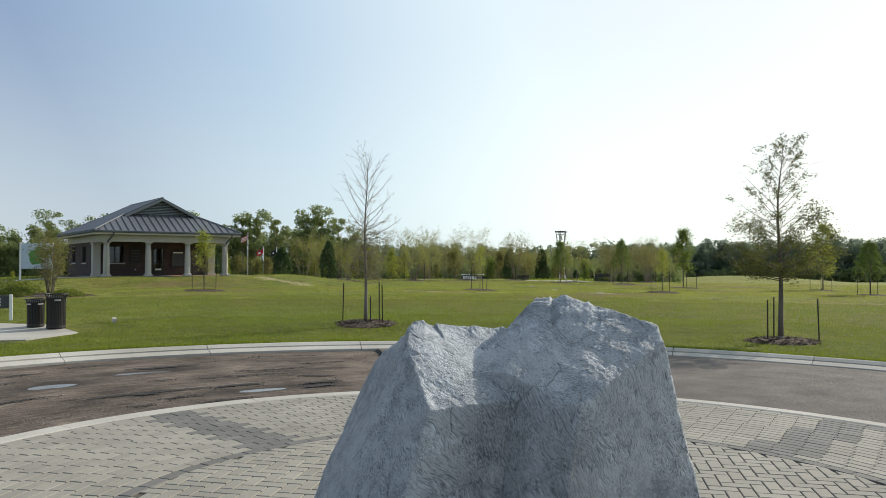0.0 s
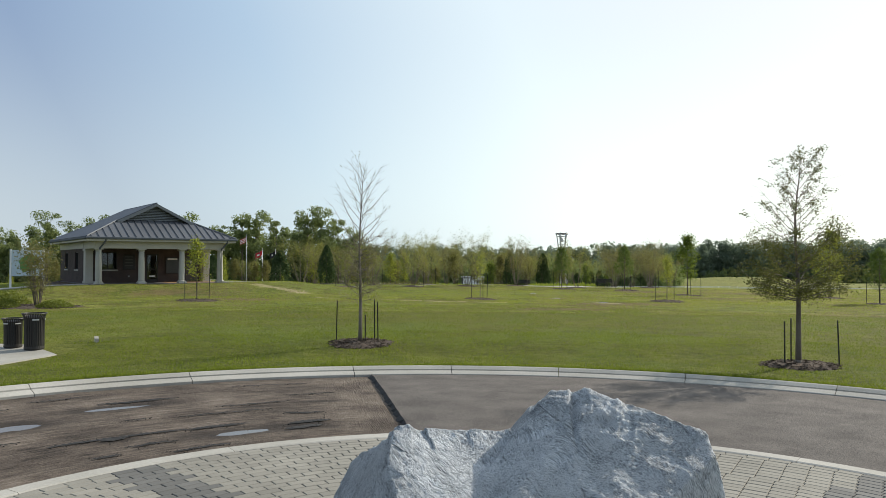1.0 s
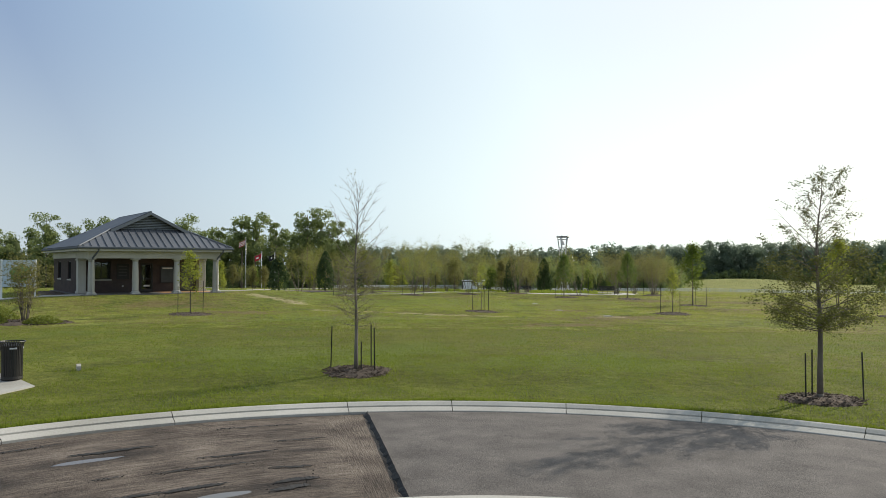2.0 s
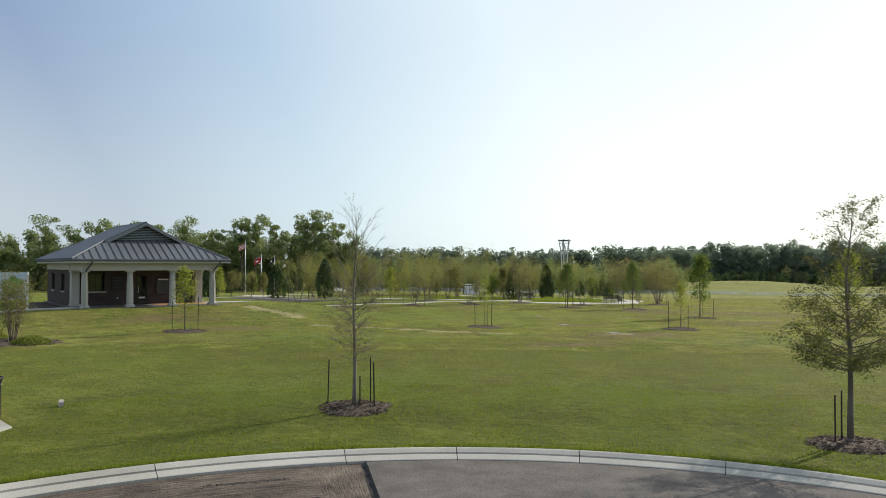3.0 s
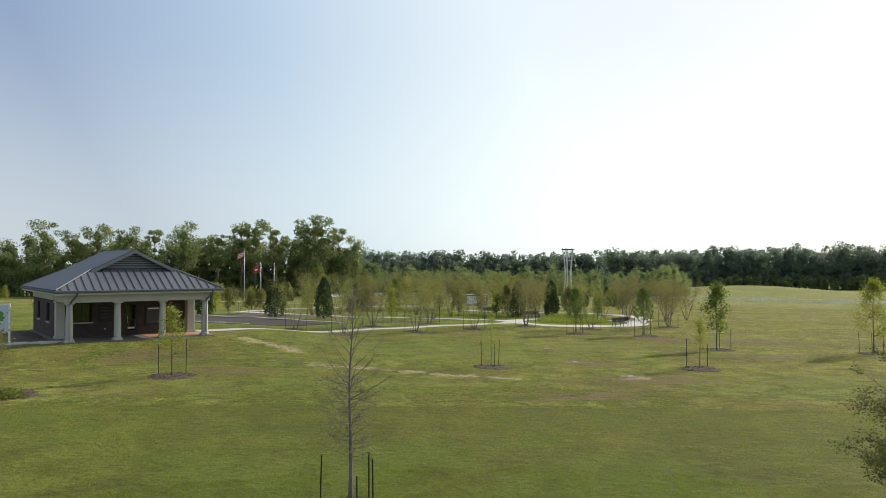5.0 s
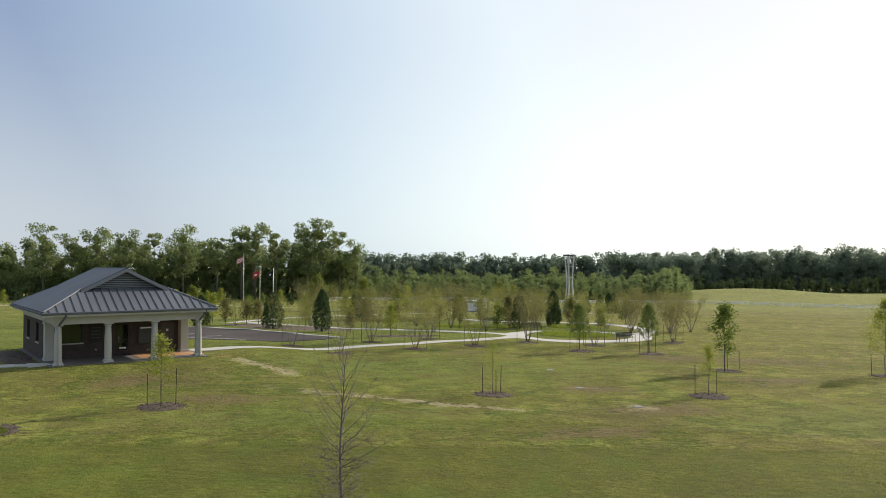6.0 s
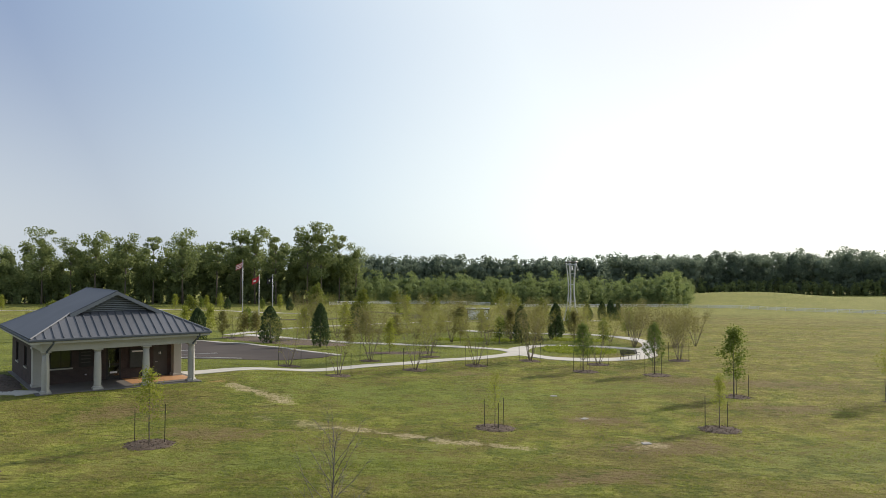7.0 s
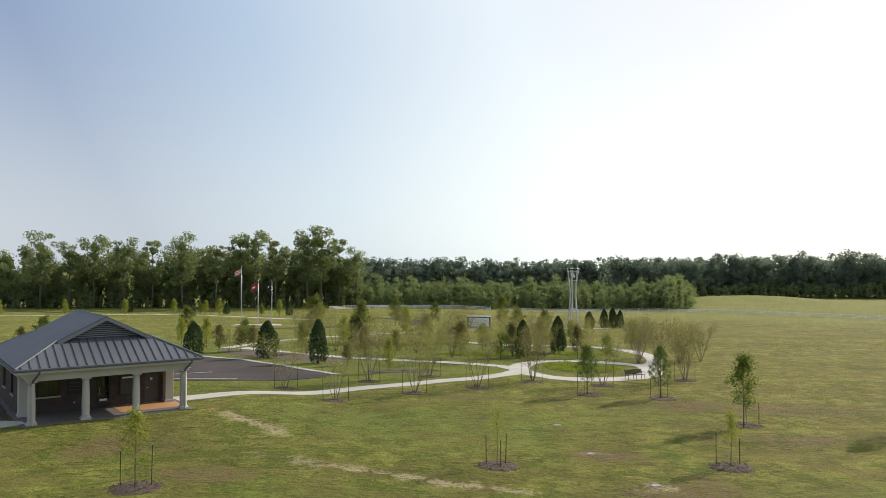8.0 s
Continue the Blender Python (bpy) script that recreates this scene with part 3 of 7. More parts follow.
        return self.add(q + [p - nrm * t for p in q], [tuple(range(n)), tuple(reversed(range(n, 2 * n)))] + [(i, n + i, n + (i + 1) % n, (i + 1) % n) for i in range(n)])

    def mesh(self, name, material, smooth=False):
        me = bpy.data.meshes.new(name)
        me.from_pydata(self.v, [], self.f)
        me.materials.append(material)
        if smooth:
            me.shade_smooth()
        me.update()
        return me


def part(name, solid, material, parent=None, label="", smooth=False):
    """Links a Solid (or a mesh) as one object under a thing or a part."""
    ob = new(name, solid.mesh(name, material, smooth) if isinstance(solid, Solid) else solid)
    ob.parent = parent
    return tagged(ob, label)


def thing(name, m, label, category, group="", kind=""):
    ob = new(name)
    ob.empty_display_size = 0.2
    ob.matrix_basis = m
    return tagged(ob, label, category, group, kind)


def quads(name, v, material):
    """A mesh of separate four-cornered leaves from an array (n, 4, 3)."""
    n = len(v)
    me = bpy.data.meshes.new(name)
    me.vertices.add(n * 4)
    me.vertices.foreach_set("co", np.ascontiguousarray(v, dtype=np.float32).ravel())
    me.loops.add(n * 4)
    me.loops.foreach_set("vertex_index", np.arange(n * 4, dtype=np.int32))
    me.polygons.add(n)
    me.polygons.foreach_set("loop_start", np.arange(n, dtype=np.int32) * 4)
    me.polygons.foreach_set("loop_total", np.full(n, 4, dtype=np.int32))
    me.materials.append(material)
    me.update(calc_edges=True)
    me.validate()
    return me


def blades(points, size, rng, flat=0.5, narrow=0.55):
    """Leaf shapes (n, 4, 3) round the points, each turned its own way."""
    n = len(points)
    d = rng.normal(size=(n, 3))
    d[:, 2] *= flat
    d /= np.linalg.norm(d, axis=1)[:, None] + 1e-9
    w = np.cross(d, rng.normal(size=(n, 3)))
    w /= np.linalg.norm(w, axis=1)[:, None] + 1e-9
    s = (size * rng.uniform(0.6, 1.3, n))[:, None] if np.isscalar(size) else size[:, None]
    p = np.asarray(points)
    return np.stack([p - d * s * 0.5, p + w * s * 0.5 * narrow, p + d * s * 0.5, p - w * s * 0.5 * narrow], 1)


# ---------------------------------------------------------------- the lie of the land
HUB_X, HUB_Y = 0.96, 6.56           # centre of the roundabout
R_PAVING, R_ROAD, R_GUTTER, R_KERB = 6.95, 7.27, 13.9, 14.45
CROSSFALL = 0.0132
PROFILE_Y = [-1000, 22.6, 25, 35, 45, 52, 62, 80, 103, 140, 183, 210, 300, 480, 1000, 4000]
PROFILE_Z = [0.15, 0.15, 0.32, 0.48, 0.60, 0.58, 0.60, 0.62, -0.15, -1.0, -3.0, -5.0, -7.0, -8.5, -9.0, -9.0]
HOUSE_X, HOUSE_Y, HOUSE_Z, HOUSE_TURN = -24.74, 55.24, 1.35, 36.87


def ease(a, b, x):
    k = np.clip((x - a) / (b - a), 0, 1)
    return k * k * (3 - 2 * k)


def land(x, y):
    """The height of the ground."""
    x, y = np.asarray(x, float), np.asarray(y, float)
    z = np.interp(y, PROFILE_Y, PROFILE_Z) - 0.004 * np.clip(x, -40, 60) - 0.010 * np.clip(x, 0, 60) * ease(24, 42, y)
    dx, dy = x - HOUSE_X, y - HOUSE_Y
    u, v = dx * 0.8 + dy * 0.6, -dx * 0.6 + dy * 0.8
    away = np.hypot(np.maximum(np.maximum(-1.2 - u, u - 12.5), 0), np.maximum(np.maximum(-0.8 - v, v - 14), 0))
    z = z + (HOUSE_Z - 0.06 - z) * (1 - ease(0.3, 8.5, away))
    z = z + 4.8 * np.exp(-(((x - 150) / 50) ** 2 + ((y - 385) / 45) ** 2))
    z = z + 0.16 * np.exp(-((y - 57.2 - 0.83 * (x + 19.5)) / 3.2) ** 2) * ease(-17, -12, x) * (1 - ease(6, 10, x))
    rough = 0.05 * np.sin(x * 0.61 + 1.3 * np.sin(y * 0.23)) * np.sin(y * 0.47 + x * 0.11) * ease(38, 46, y)
    z = z + rough
    near = 1 - ease(R_KERB, R_KERB + 4.0, np.hypot(x - HUB_X, y - HUB_Y))
    return z * (1 - near) + (0.135 - CROSSFALL * x) * near


def land_at(x, y):
    return float(land(x, y))


def on_land(x, y, turn=0.0, sink=0.0):
    return pose(x, y, land_at(x, y) - sink, 0, 0, turn)


def draped(ring, lift, thick=0.3, cell=1.5):
    """A flat sheet with the outline ring that follows the land, cut into cells, with a skirt."""
    bm = bmesh.new()
    bm.faces.new([bm.verts.new((x, y, 0)) for x, y in ring])
    xs, ys = [p[0] for p in ring], [p[1] for p in ring]
    for lo, hi, nrm in ((min(xs), max(xs), (1, 0, 0)), (min(ys), max(ys), (0, 1, 0))):
        q = lo + cell
        while q < hi:
            bmesh.ops.bisect_plane(bm, geom=[*bm.verts, *bm.edges, *bm.faces], plane_co=(q * nrm[0], q * nrm[1], 0), plane_no=nrm)
            q += cell
    rim = [e for e in bm.edges if len(e.link_faces) == 1]
    made = bmesh.ops.extrude_edge_only(bm, edges=rim)["geom"]
    low = {v for v in made if isinstance(v, bmesh.types.BMVert)}
    for v in bm.verts:
        v.co.z = land_at(v.co.x, v.co.y) + (lift - thick if v in low else lift)
    bmesh.ops.recalc_face_normals(bm, faces=bm.faces[:])
    if sum(f.normal.z for f in bm.faces) < 0:
        bmesh.ops.reverse_faces(bm, faces=bm.faces[:])
    s = Solid()
    bm.verts.index_update()
    s.add([v.co[:] for v in bm.verts], [tuple(v.index for v in f.verts) for f in bm.faces])
    bm.free()
    return s


def ring_band(profile, a0, a1, n, close=True):
    """A form swept round the hub: profile of (radius, height), closed."""
    s = Solid()
    k = len(profile)
    vs = [(x, y, z) for i in range(n + 1) for (r, z) in profile for x, y in [(HUB_X + r * math.cos(radians(a0 + (a1 - a0) * i / n)), HUB_Y + r * math.sin(radians(a0 + (a1 - a0) * i / n)))]]
    fs = [(i * k + j, i * k + (j + 1) % k, (i + 1) * k + (j + 1) % k, (i + 1) * k + j) for i in range(n) for j in range(k)]
    if close:
        fs += [tuple(range(k)), tuple(reversed(range(n * k, n * k + k)))]
    return s.add(vs, fs)


FALL = pose(0, 0, 0, 0, math.degrees(CROSSFALL), 0)     # the roundabout leans a little to the east


def build_ground():
    """One sheet of lawn and field out to the horizon, sunk below the roundabout."""
    radii = [0.5, 8.0, R_KERB - 0.08, R_KERB - 0.03, R_KERB + 0.05]
    r = R_KERB + 0.4
    while r < 3500:
        radii.append(r)
        r += max(0.5, (r - 12) * 0.035)
    n = 360
    s = Solid()
    ang = np.arange(n) * 2 * np.pi / n
    vs = []
    for r in radii:
        x, y = HUB_X + r * np.cos(ang), HUB_Y + r * np.sin(ang)
        z = land(x, y)
        if r < R_KERB - 0.02:
            z = np.full(n, -0.55)
        vs += list(zip(x.tolist(), y.tolist(), z.tolist()))
    fs = [(i * n + k, i * n + (k + 1) % n, (i + 1) * n + (k + 1) % n, (i + 1) * n + k) for i in range(len(radii) - 1) for k in range(n)]
    fs.append(tuple(reversed(range(n))))
    s.add(vs, fs)
    ob = part("ground", s, LAWN, None, "mown green lawn with drier coarse turf and bare soil patches", True)
    tagged(ob, "", "lawn", "", "structure")


build_ground()

# ---------------------------------------------------------------- the roundabout
SEAM = 101.2
JOINTS = [(-176 + 13.1 * i) for i in range(17)] + [55.6, 69.0, 81.6, 92.8, 103.0, 119.0, 132.5, 145.5, 158.5, 171.0]
JOINTS = sorted(j for j in JOINTS if j < 44 or j > 55)


def milled_z(r, a):
    """Height of the milled surface: shallow ruts along the lane, hollows under the puddles."""
    z = -0.045 + noise.fractal(Vector((r * 2.2, a * 6.0, 1.0)), 0.8, 2.0, 4) * 0.010 - 0.010 * math.cos((r - R_ROAD) / (R_GUTTER - R_ROAD) * 6.3)
    for pr, pa, ln, wd in PUDDLES:
        dr, da = (r - pr) / (wd * 1.25), (a - radians(pa)) * pr / (ln * 1.25)
        z -= 0.034 * math.exp(-(dr * dr + da * da))
    return z


def build_road():
    rough = thing("road", FALL, "roundabout road, half fresh asphalt and half milled surface", "road", "", "structure")
    crown = [(R_ROAD + 0.002 + (R_GUTTER - R_ROAD - 0.004) * i / 10, -0.015 + 0.045 * math.sin(math.pi * i / 10)) for i in range(10, -1, -1)]
    fresh = ring_band([(R_ROAD + 0.002, -0.3), (R_GUTTER - 0.002, -0.3)] + crown, -30, SEAM, 96)
    part("fresh_asphalt", fresh, ASPHALT, rough, "smooth grey fresh asphalt")
    s = Solid()
    n, k = 300, 60
    vs = []
    for i in range(n + 1):
        a = radians(SEAM + 0.25 + (330 - SEAM - 0.5) * i / n)
        for j in range(k + 1):
            r = R_ROAD + 0.003 + (R_GUTTER - R_ROAD - 0.006) * j / k
            x, y = HUB_X + r * math.cos(a), HUB_Y + r * math.sin(a)
            vs.append((x, y, milled_z(r, a)))
    s.add(vs, [(i * (k + 1) + j, i * (k + 1) + j + 1, (i + 1) * (k + 1) + j + 1, (i + 1) * (k + 1) + j) for i in range(n) for j in range(k)])
    part("milled_asphalt", s, MILLED, rough, "brown milled asphalt with grooves and scars", True)
    edge = Solid()
    rng = random.Random(4)
    top, bot = [], []
    for i in range(41):
        r = R_ROAD + 0.01 + (R_GUTTER - R_ROAD - 0.02) * i / 40
        a = radians(SEAM + rng.uniform(0, 0.10))
        w = rng.uniform(0.045, 0.11)
        c, d = math.cos(a), math.sin(a)
        top.append((HUB_X + r * c, HUB_Y + r * d, 0.015 + 0.03 * math.sin(math.pi * i / 40)))
        bot.append((HUB_X + r * c - w * d, HUB_Y + r * d + w * c, -0.05))
    edge.add(top + bot, [(i, i + 1, 42 + i, 41 + i) for i in range(40)])
    part("cut_edge", edge, TAR, rough, "ragged black cut edge between the two surfaces")
    # torn lips left by the milling, with rubble along them
    scars = [(13.15, 128.6, 134.0, 0.025), (12.05, 122.0, 129.4, 0.05), (10.76, 112.0, 120.0, 0.028), (10.07, 114.9, 124.5, 0.026), (8.98, 119.0, 126.0, 0.05), (9.02, 125.5, 133.0, 0.045), (9.08, 132.5, 139.2, 0.04), (8.35, 127.8, 133.6, 0.03),
             (7.66, 123.2, 130.2, 0.035), (7.98, 134.8, 137.8, 0.03), (10.22, 127.0, 130.0, 0.018), (8.95, 131.8, 134.4, 0.09), (9.55, 109.5, 114.0, 0.03), (8.75, 109.6, 114.5, 0.07), (8.40, 111.0, 115.6, 0.08), (12.6, 136.0, 146.0, 0.03), (9.7, 140.0, 152.0, 0.03),
             (11.6, 140.0, 149.0, 0.03), (13.0, 108.0, 116.0, 0.02), (11.5, 106.5, 112.0, 0.02)]
    for r, a0, a1, w in scars:
        s = Solid()
        m = int((a1 - a0) * 5) + 4
        inn, out = [], []
        for i in range(m + 1):
            a = radians(a0 + (a1 - a0) * i / m)
            q = max(0.0, math.sin(math.pi * i / m)) ** 0.5
            rr = r + 0.09 * noise.noise(Vector((a * 14, r, 0))) + 0.03 * noise.noise(Vector((a * 60, r, 4)))
            ww = max(0.005, 1.5 * w * q * rng.uniform(0.45, 1.0))
            for side, row in ((-1, inn), (1, out)):
                q2 = rr + side * ww
                row.append((HUB_X + q2 * math.cos(a), HUB_Y + q2 * math.sin(a), milled_z(q2, a) + 0.017 + (0.012 if side > 0 else 0) * rng.random()))
            for _ in range(rng.choice((0, 0, 1, 2))):
                q2, a2 = rr + rng.gauss(0, w * 2.2), a + rng.uniform(-0.006, 0.006)
                sz = rng.uniform(0.003, 0.011)
                s.box(-sz, -sz * 0.7, -sz * 0.5, sz, sz * 0.7, sz * 0.6, 0.0, pose(HUB_X + q2 * math.cos(a2), HUB_Y + q2 * math.sin(a2), milled_z(q2, a2) + 0.011, rng.uniform(0, 40), rng.uniform(0, 40), rng.uniform(0, 360)))
        s.add(inn + out, [(i, i + 1, m + 2 + i, m + 1 + i) for i in range(m)])
        part("scar", s, TAR, rough, "dark torn scar in the milled asphalt")
    for r, a, ln, wd in PUDDLES:
        s = Solid()
        ring = []
        t = radians(a + 90)
        for i in range(36):
            q = 2 * math.pi * i / 36
            k = 1 + 0.45 * noise.noise(Vector((math.cos(q) * 1.7, math.sin(q) * 1.7, r))) + 0.25 * noise.noise(Vector((math.cos(q) * 5, math.sin(q) * 5, r)))
            lx, ly = ln * k * 1.15 * math.cos(q), wd * k * 1.15 * math.sin(q)
            ring.append((HUB_X + r * math.cos(radians(a)) + lx * math.cos(t) - ly * math.sin(t), HUB_Y + r * math.sin(radians(a)) + lx * math.sin(t) + ly * math.cos(t)))
        z = milled_z(r, radians(a)) + 0.013
        s.slab(ring, z - 0.04, z)
        part("puddle", s, WATER, rough, "shallow still rain puddle")


def build_kerbs():
    outer = thing("kerb", FALL, "pale concrete kerb and gutter round the roundabout", "kerb", "", "structure")
    js = JOINTS + [JOINTS[0] + 360]
    prof = [(R_GUTTER, -0.25), (R_KERB, -0.25), (R_KERB, 0.145), (R_KERB - 0.03, 0.152), (R_KERB - 0.10, 0.148), (R_KERB - 0.13, 0.138), (R_KERB - 0.240, 0.086), (R_KERB - 0.245, 0.030), (R_KERB - 0.295, 0.030), (R_KERB - 0.31, 0.064), (R_GUTTER + 0.02, 0.012), (R_GUTTER, 0.0)]
    for a0, a1 in zip(js[:-1], js[1:]):
        g = 0.035
        part("kerb_segment", ring_band(prof, a0 + g, a1 - g, max(3, int((a1 - a0) / 1.5))), CONCRETE, outer)
    inner = thing("kerb", FALL, "flush concrete edging ring round the paved island", "kerb", "", "structure")
    prof = [(R_PAVING + 0.02, -0.25), (R_ROAD, -0.25), (R_ROAD, 0.005), (R_ROAD - 0.03, 0.022), (R_PAVING + 0.05, 0.022), (R_PAVING + 0.02, 0.008)]
    for i in range(15):
        a0 = 100.8 - 24 * i
        part("kerb_segment", ring_band(prof, a0 - 23.94, a0, 16), CONCRETE, inner)


build_road()
build_kerbs()

# ---------------------------------------------------------------- the boulder


def build_boulder():
    """A big pale boulder: flat broken faces cut from a dense ball, then weathered."""
    hub = Vector((0.60, 5.95, 0.70))
    # flat breaks: outward direction and a place on each; the main block and the lower shoulder beside it
    sides = [((0.50, -0.86, 0.10), (1.40, 5.19, 1.23)), ((-0.737, -0.554, 0.386), (-0.405, 5.10, 1.19)), ((-0.88, -0.20, 0.43), (-0.25, 5.43, 1.81)),
             ((0.96, -0.10, 0.24), (1.70, 5.60, 1.36)), ((0.1, 0.95, 0.3), (0.7, 7.0, 0.9)), ((0.85, 0.5, 0.2), (1.88, 6.4, 0.8)), ((-0.8, 0.55, 0.25), (-0.7, 6.4, 0.8)), ((0, 0, -1), (0.6, 6, -0.4))]
    main = sides + [((-0.344, -0.903, 0.257), (0.95, 4.83, 1.15)), ((-0.013, -0.649, 0.761), (1.02, 5.367, 1.765)), ((-0.236, -0.499, 0.834), (0.579, 5.37, 1.751)), ((0.04, 0.62, 0.78), (0.90, 5.79, 2.065)), ((0.43, 0.34, 0.84), (1.05, 5.70, 2.035)), ((-0.72, 0.14, 0.68), (0.63, 5.70, 1.98))]
    shoulder = sides + [((0.40, -0.907, 0.131), (-0.17, 4.76, 1.20)), ((0.206, -0.547, 0.811), (0.062, 5.248, 1.62)), ((-0.05, 0.45, 0.89), (0.05, 5.66, 1.83)), ((0.75, -0.05, 0.66), (0.52, 5.62, 1.84))]

    def reach(planes, d):
        best = 9.0
        for n, p in planes:
            n = Vector(n).normalized()
            k = n.dot(d)
            if k > 1e-4:
                best = min(best, n.dot(Vector(p) - hub) / k)
        return best

    bm = bmesh.new()
    bmesh.ops.create_icosphere(bm, subdivisions=7, radius=1.0)
    front = Vector((0.0, -0.72, 0.66)) * 0.6
    seen = {e for f in bm.faces if f.calc_center_median().normalized().dot(Vector((0, -0.85, 0.45))) > 0.25 for e in f.edges}
    bmesh.ops.subdivide_edges(bm, edges=list(seen), cuts=1, use_grid_fill=True)
    for v in bm.verts:
        d = (v.co.normalized() + front).normalized()
        r = max(reach(main, d), reach(shoulder, d))
        p = hub + d * r
        q = Vector((p.x, p.y, p.z * 0.6))
        w = p + 0.16 * Vector((noise.noise(p * 1.7), noise.noise(p * 1.7 + Vector((7, 1, 3))), noise.noise(p * 1.7 + Vector((2, 9, 5)))))
        w = Vector((w.x * 0.85 + 0.5 * w.z, w.y, (w.z * 0.85 - 0.5 * w.x) * 0.45))
        rough_top = max(0.0, min(1.0, (p.z - 1.70) * 4)) + 0.35 * max(0.0, min(1.0, (0.3 - p.x) * 2)) * max(0.0, min(1.0, (p.z - 1.3) * 3))
        r += 0.024 * noise.fractal(q * 2.2, 0.9, 2.0, 3) + 0.002 * noise.ridged_multi_fractal(w * 4.5, 0.9, 2.1, 4, 0.9, 2.0) - 0.016
        r += rough_top * (0.014 * noise.fractal(p * 9, 0.7, 2.1, 3) + 0.014 * (noise.cell(q * 7 + Vector((noise.noise(q * 5), noise.noise(q * 4), 0))) - 0.5))
        r += 0.0025 * (noise.ridged_multi_fractal(w * 13, 0.7, 2.1, 3, 0.9, 2.0) - 1.0) + 0.004 * noise.fractal(w * 34, 0.5, 2.1, 3)
        # deep vertical clefts
        for cx, cz0, cz1, deep in ((-0.41, 0.5, 1.12, 0.035), (0.80, 1.75, 2.1, 0.03)):
            if cz0 < p.z < cz1 and p.y < 5.9:
                off = p.x - cx - 0.12 * (p.z - cz0) - 0.03 * noise.noise(Vector((p.z * 7, cx, 0)))
                r -= deep * math.exp(-(off / 0.014) ** 2) * math.sin(math.pi * (p.z - cz0) / (cz1 - cz0))
        v.co = hub + d * r
    bmesh.ops.delete(bm, geom=[v for v in bm.verts if v.co.z < -0.2], context="VERTS")
    me = bpy.data.meshes.new("boulder")
    bm.to_mesh(me)
    bm.free()
    me.materials.append(ROCK)
    me.shade_smooth()
    tagged(new("boulder", me), "huge pale grey-white quartz boulder with broken faces on the paving", "boulder")


build_boulder()

# ---------------------------------------------------------------- the visitor building
EAVE, RIDGE, PITCH = 3.40, 6.12, 0.5
U0, U1, V0, V1 = -0.97, 9.93, -0.80, 13.40
UM = (U0 + U1) / 2
GAB = 2.62                           # how far the hip climbs before the small gable stands up


def build_house():
    house = thing("building", pose(HOUSE_X, HOUSE_Y, HOUSE_Z, 0, 0, HOUSE_TURN), "single-storey brown brick visitor building with grey metal roof and columned porch", "building")
    WL, WR, WF, WB, T = -0.25, 9.20, 3.70, 12.50, 0.25
    part("floor_slab", Solid().box(-0.55, -0.45, -0.5, 9.5, 12.7, 0.0, 0.02), PORCH_SHADED, house, "concrete porch slab")
    # pool of sun on the floor, laid as a thin orange plate
    part("floor_slab", Solid().box(5.3, 0.9, 0.003, 9.3, 3.68, 0.008), SUN_PATCH, house, "patch of porch floor with warm sunlight put into its colour")

    def wall(axis, at, a, b, holes):
        """A wall along u (axis 0) or v (axis 1) with openings through it."""
        s = Solid()
        cuts = sorted({a, b, *[h[0] for h in holes], *[h[1] for h in holes]})
        for c0, c1 in zip(cuts[:-1], cuts[1:]):
            spans = [(0.0, 3.05)]
            for h0, h1, z0, z1 in holes:
                if h0 <= c0 and c1 <= h1:
                    spans = [q for lo, hi in spans for q in ((lo, z0), (z1, hi)) if q[1] - q[0] > 0.01]
            for lo, hi in spans:
                if axis == 0:
                    s.box(c0, at, lo, c1, at + T, hi)
                else:
                    s.box(at, c0, lo, at + T, c1, hi)
        part("wall", s, BRICK_WALL, house, "dark brown brick wall")

    wall(0, WF, WL + T, WR - T, [(0.83, 2.14, 1.02, 2.36), (4.31, 5.26, 0.0, 2.26), (7.45, 8.40, 0.0, 2.15)])
    wall(0, WB, WL + T, WR - T, [])
    wall(1, WL, WF, WB + T, [(5.7, 6.9, 1.02, 2.40), (9.6, 10.8, 1.02, 2.40)])
    wall(1, WR - T, WF, WB + T, [])
    part("ceiling", Solid().box(U0 + 0.1, V0 + 0.1, 3.10, U1 - 0.1, V1 - 0.1, 3.16), CREAM, house, "cream boarded porch ceiling and soffit")

    def window(axis, at, a, b, z0, z1, mid, pane=GLASS):
        win = part("window", Solid(), DARK_FRAME, house, "dark-framed window with pale sill")
        f = 0.06

        def bar(a0, b0, a1, b1, d0=0.06, d1=0.14, name="frame", mat=DARK_FRAME):
            q = Solid()
            if axis == 0:
                q.box(a0, at + d0, b0, a1, at + d1, b1, 0.006)
            else:
                q.box(at + d0, a0, b0, at + d1, a1, b1, 0.006)
            return part(name, q, mat, win)

        bar(a, z0, a + f, z1), bar(b - f, z0, b, z1), bar(a + f, z0, b - f, z0 + f), bar(a + f, z1 - f, b - f, z1)
        if mid:
            bar((a + b) / 2 - 0.035, z0 + f, (a + b) / 2 + 0.035, z1 - f)
        n = 2 if mid else 1
        for i in range(n):
            w = (b - a - 2 * f) / n
            bar(a + f + w * i, z0 + f, a + f + w * (i + 1), z1 - f, 0.095, 0.103, "pane", pane).visible_shadow = False
        bar(a - 0.08, z0 - 0.09, b + 0.08, z0, -0.05, 0.12, "sill", CREAM)

    window(0, WF, 0.83, 2.14, 1.02, 2.36, True)
    window(1, WL, 5.7, 6.9, 1.02, 2.40, False, SCREEN)
    window(1, WL, 9.6, 10.8, 1.02, 2.40, False, SCREEN)
    # interior floor and added inner blockers, so that the panes show a dark room
    part("pane_blocker", Solid().box(WL + T + 0.02, 5.6, 0.9, WL + T + 0.05, 7.0, 2.5), DOOR_PAINT, house, "dark board added unseen behind the window")
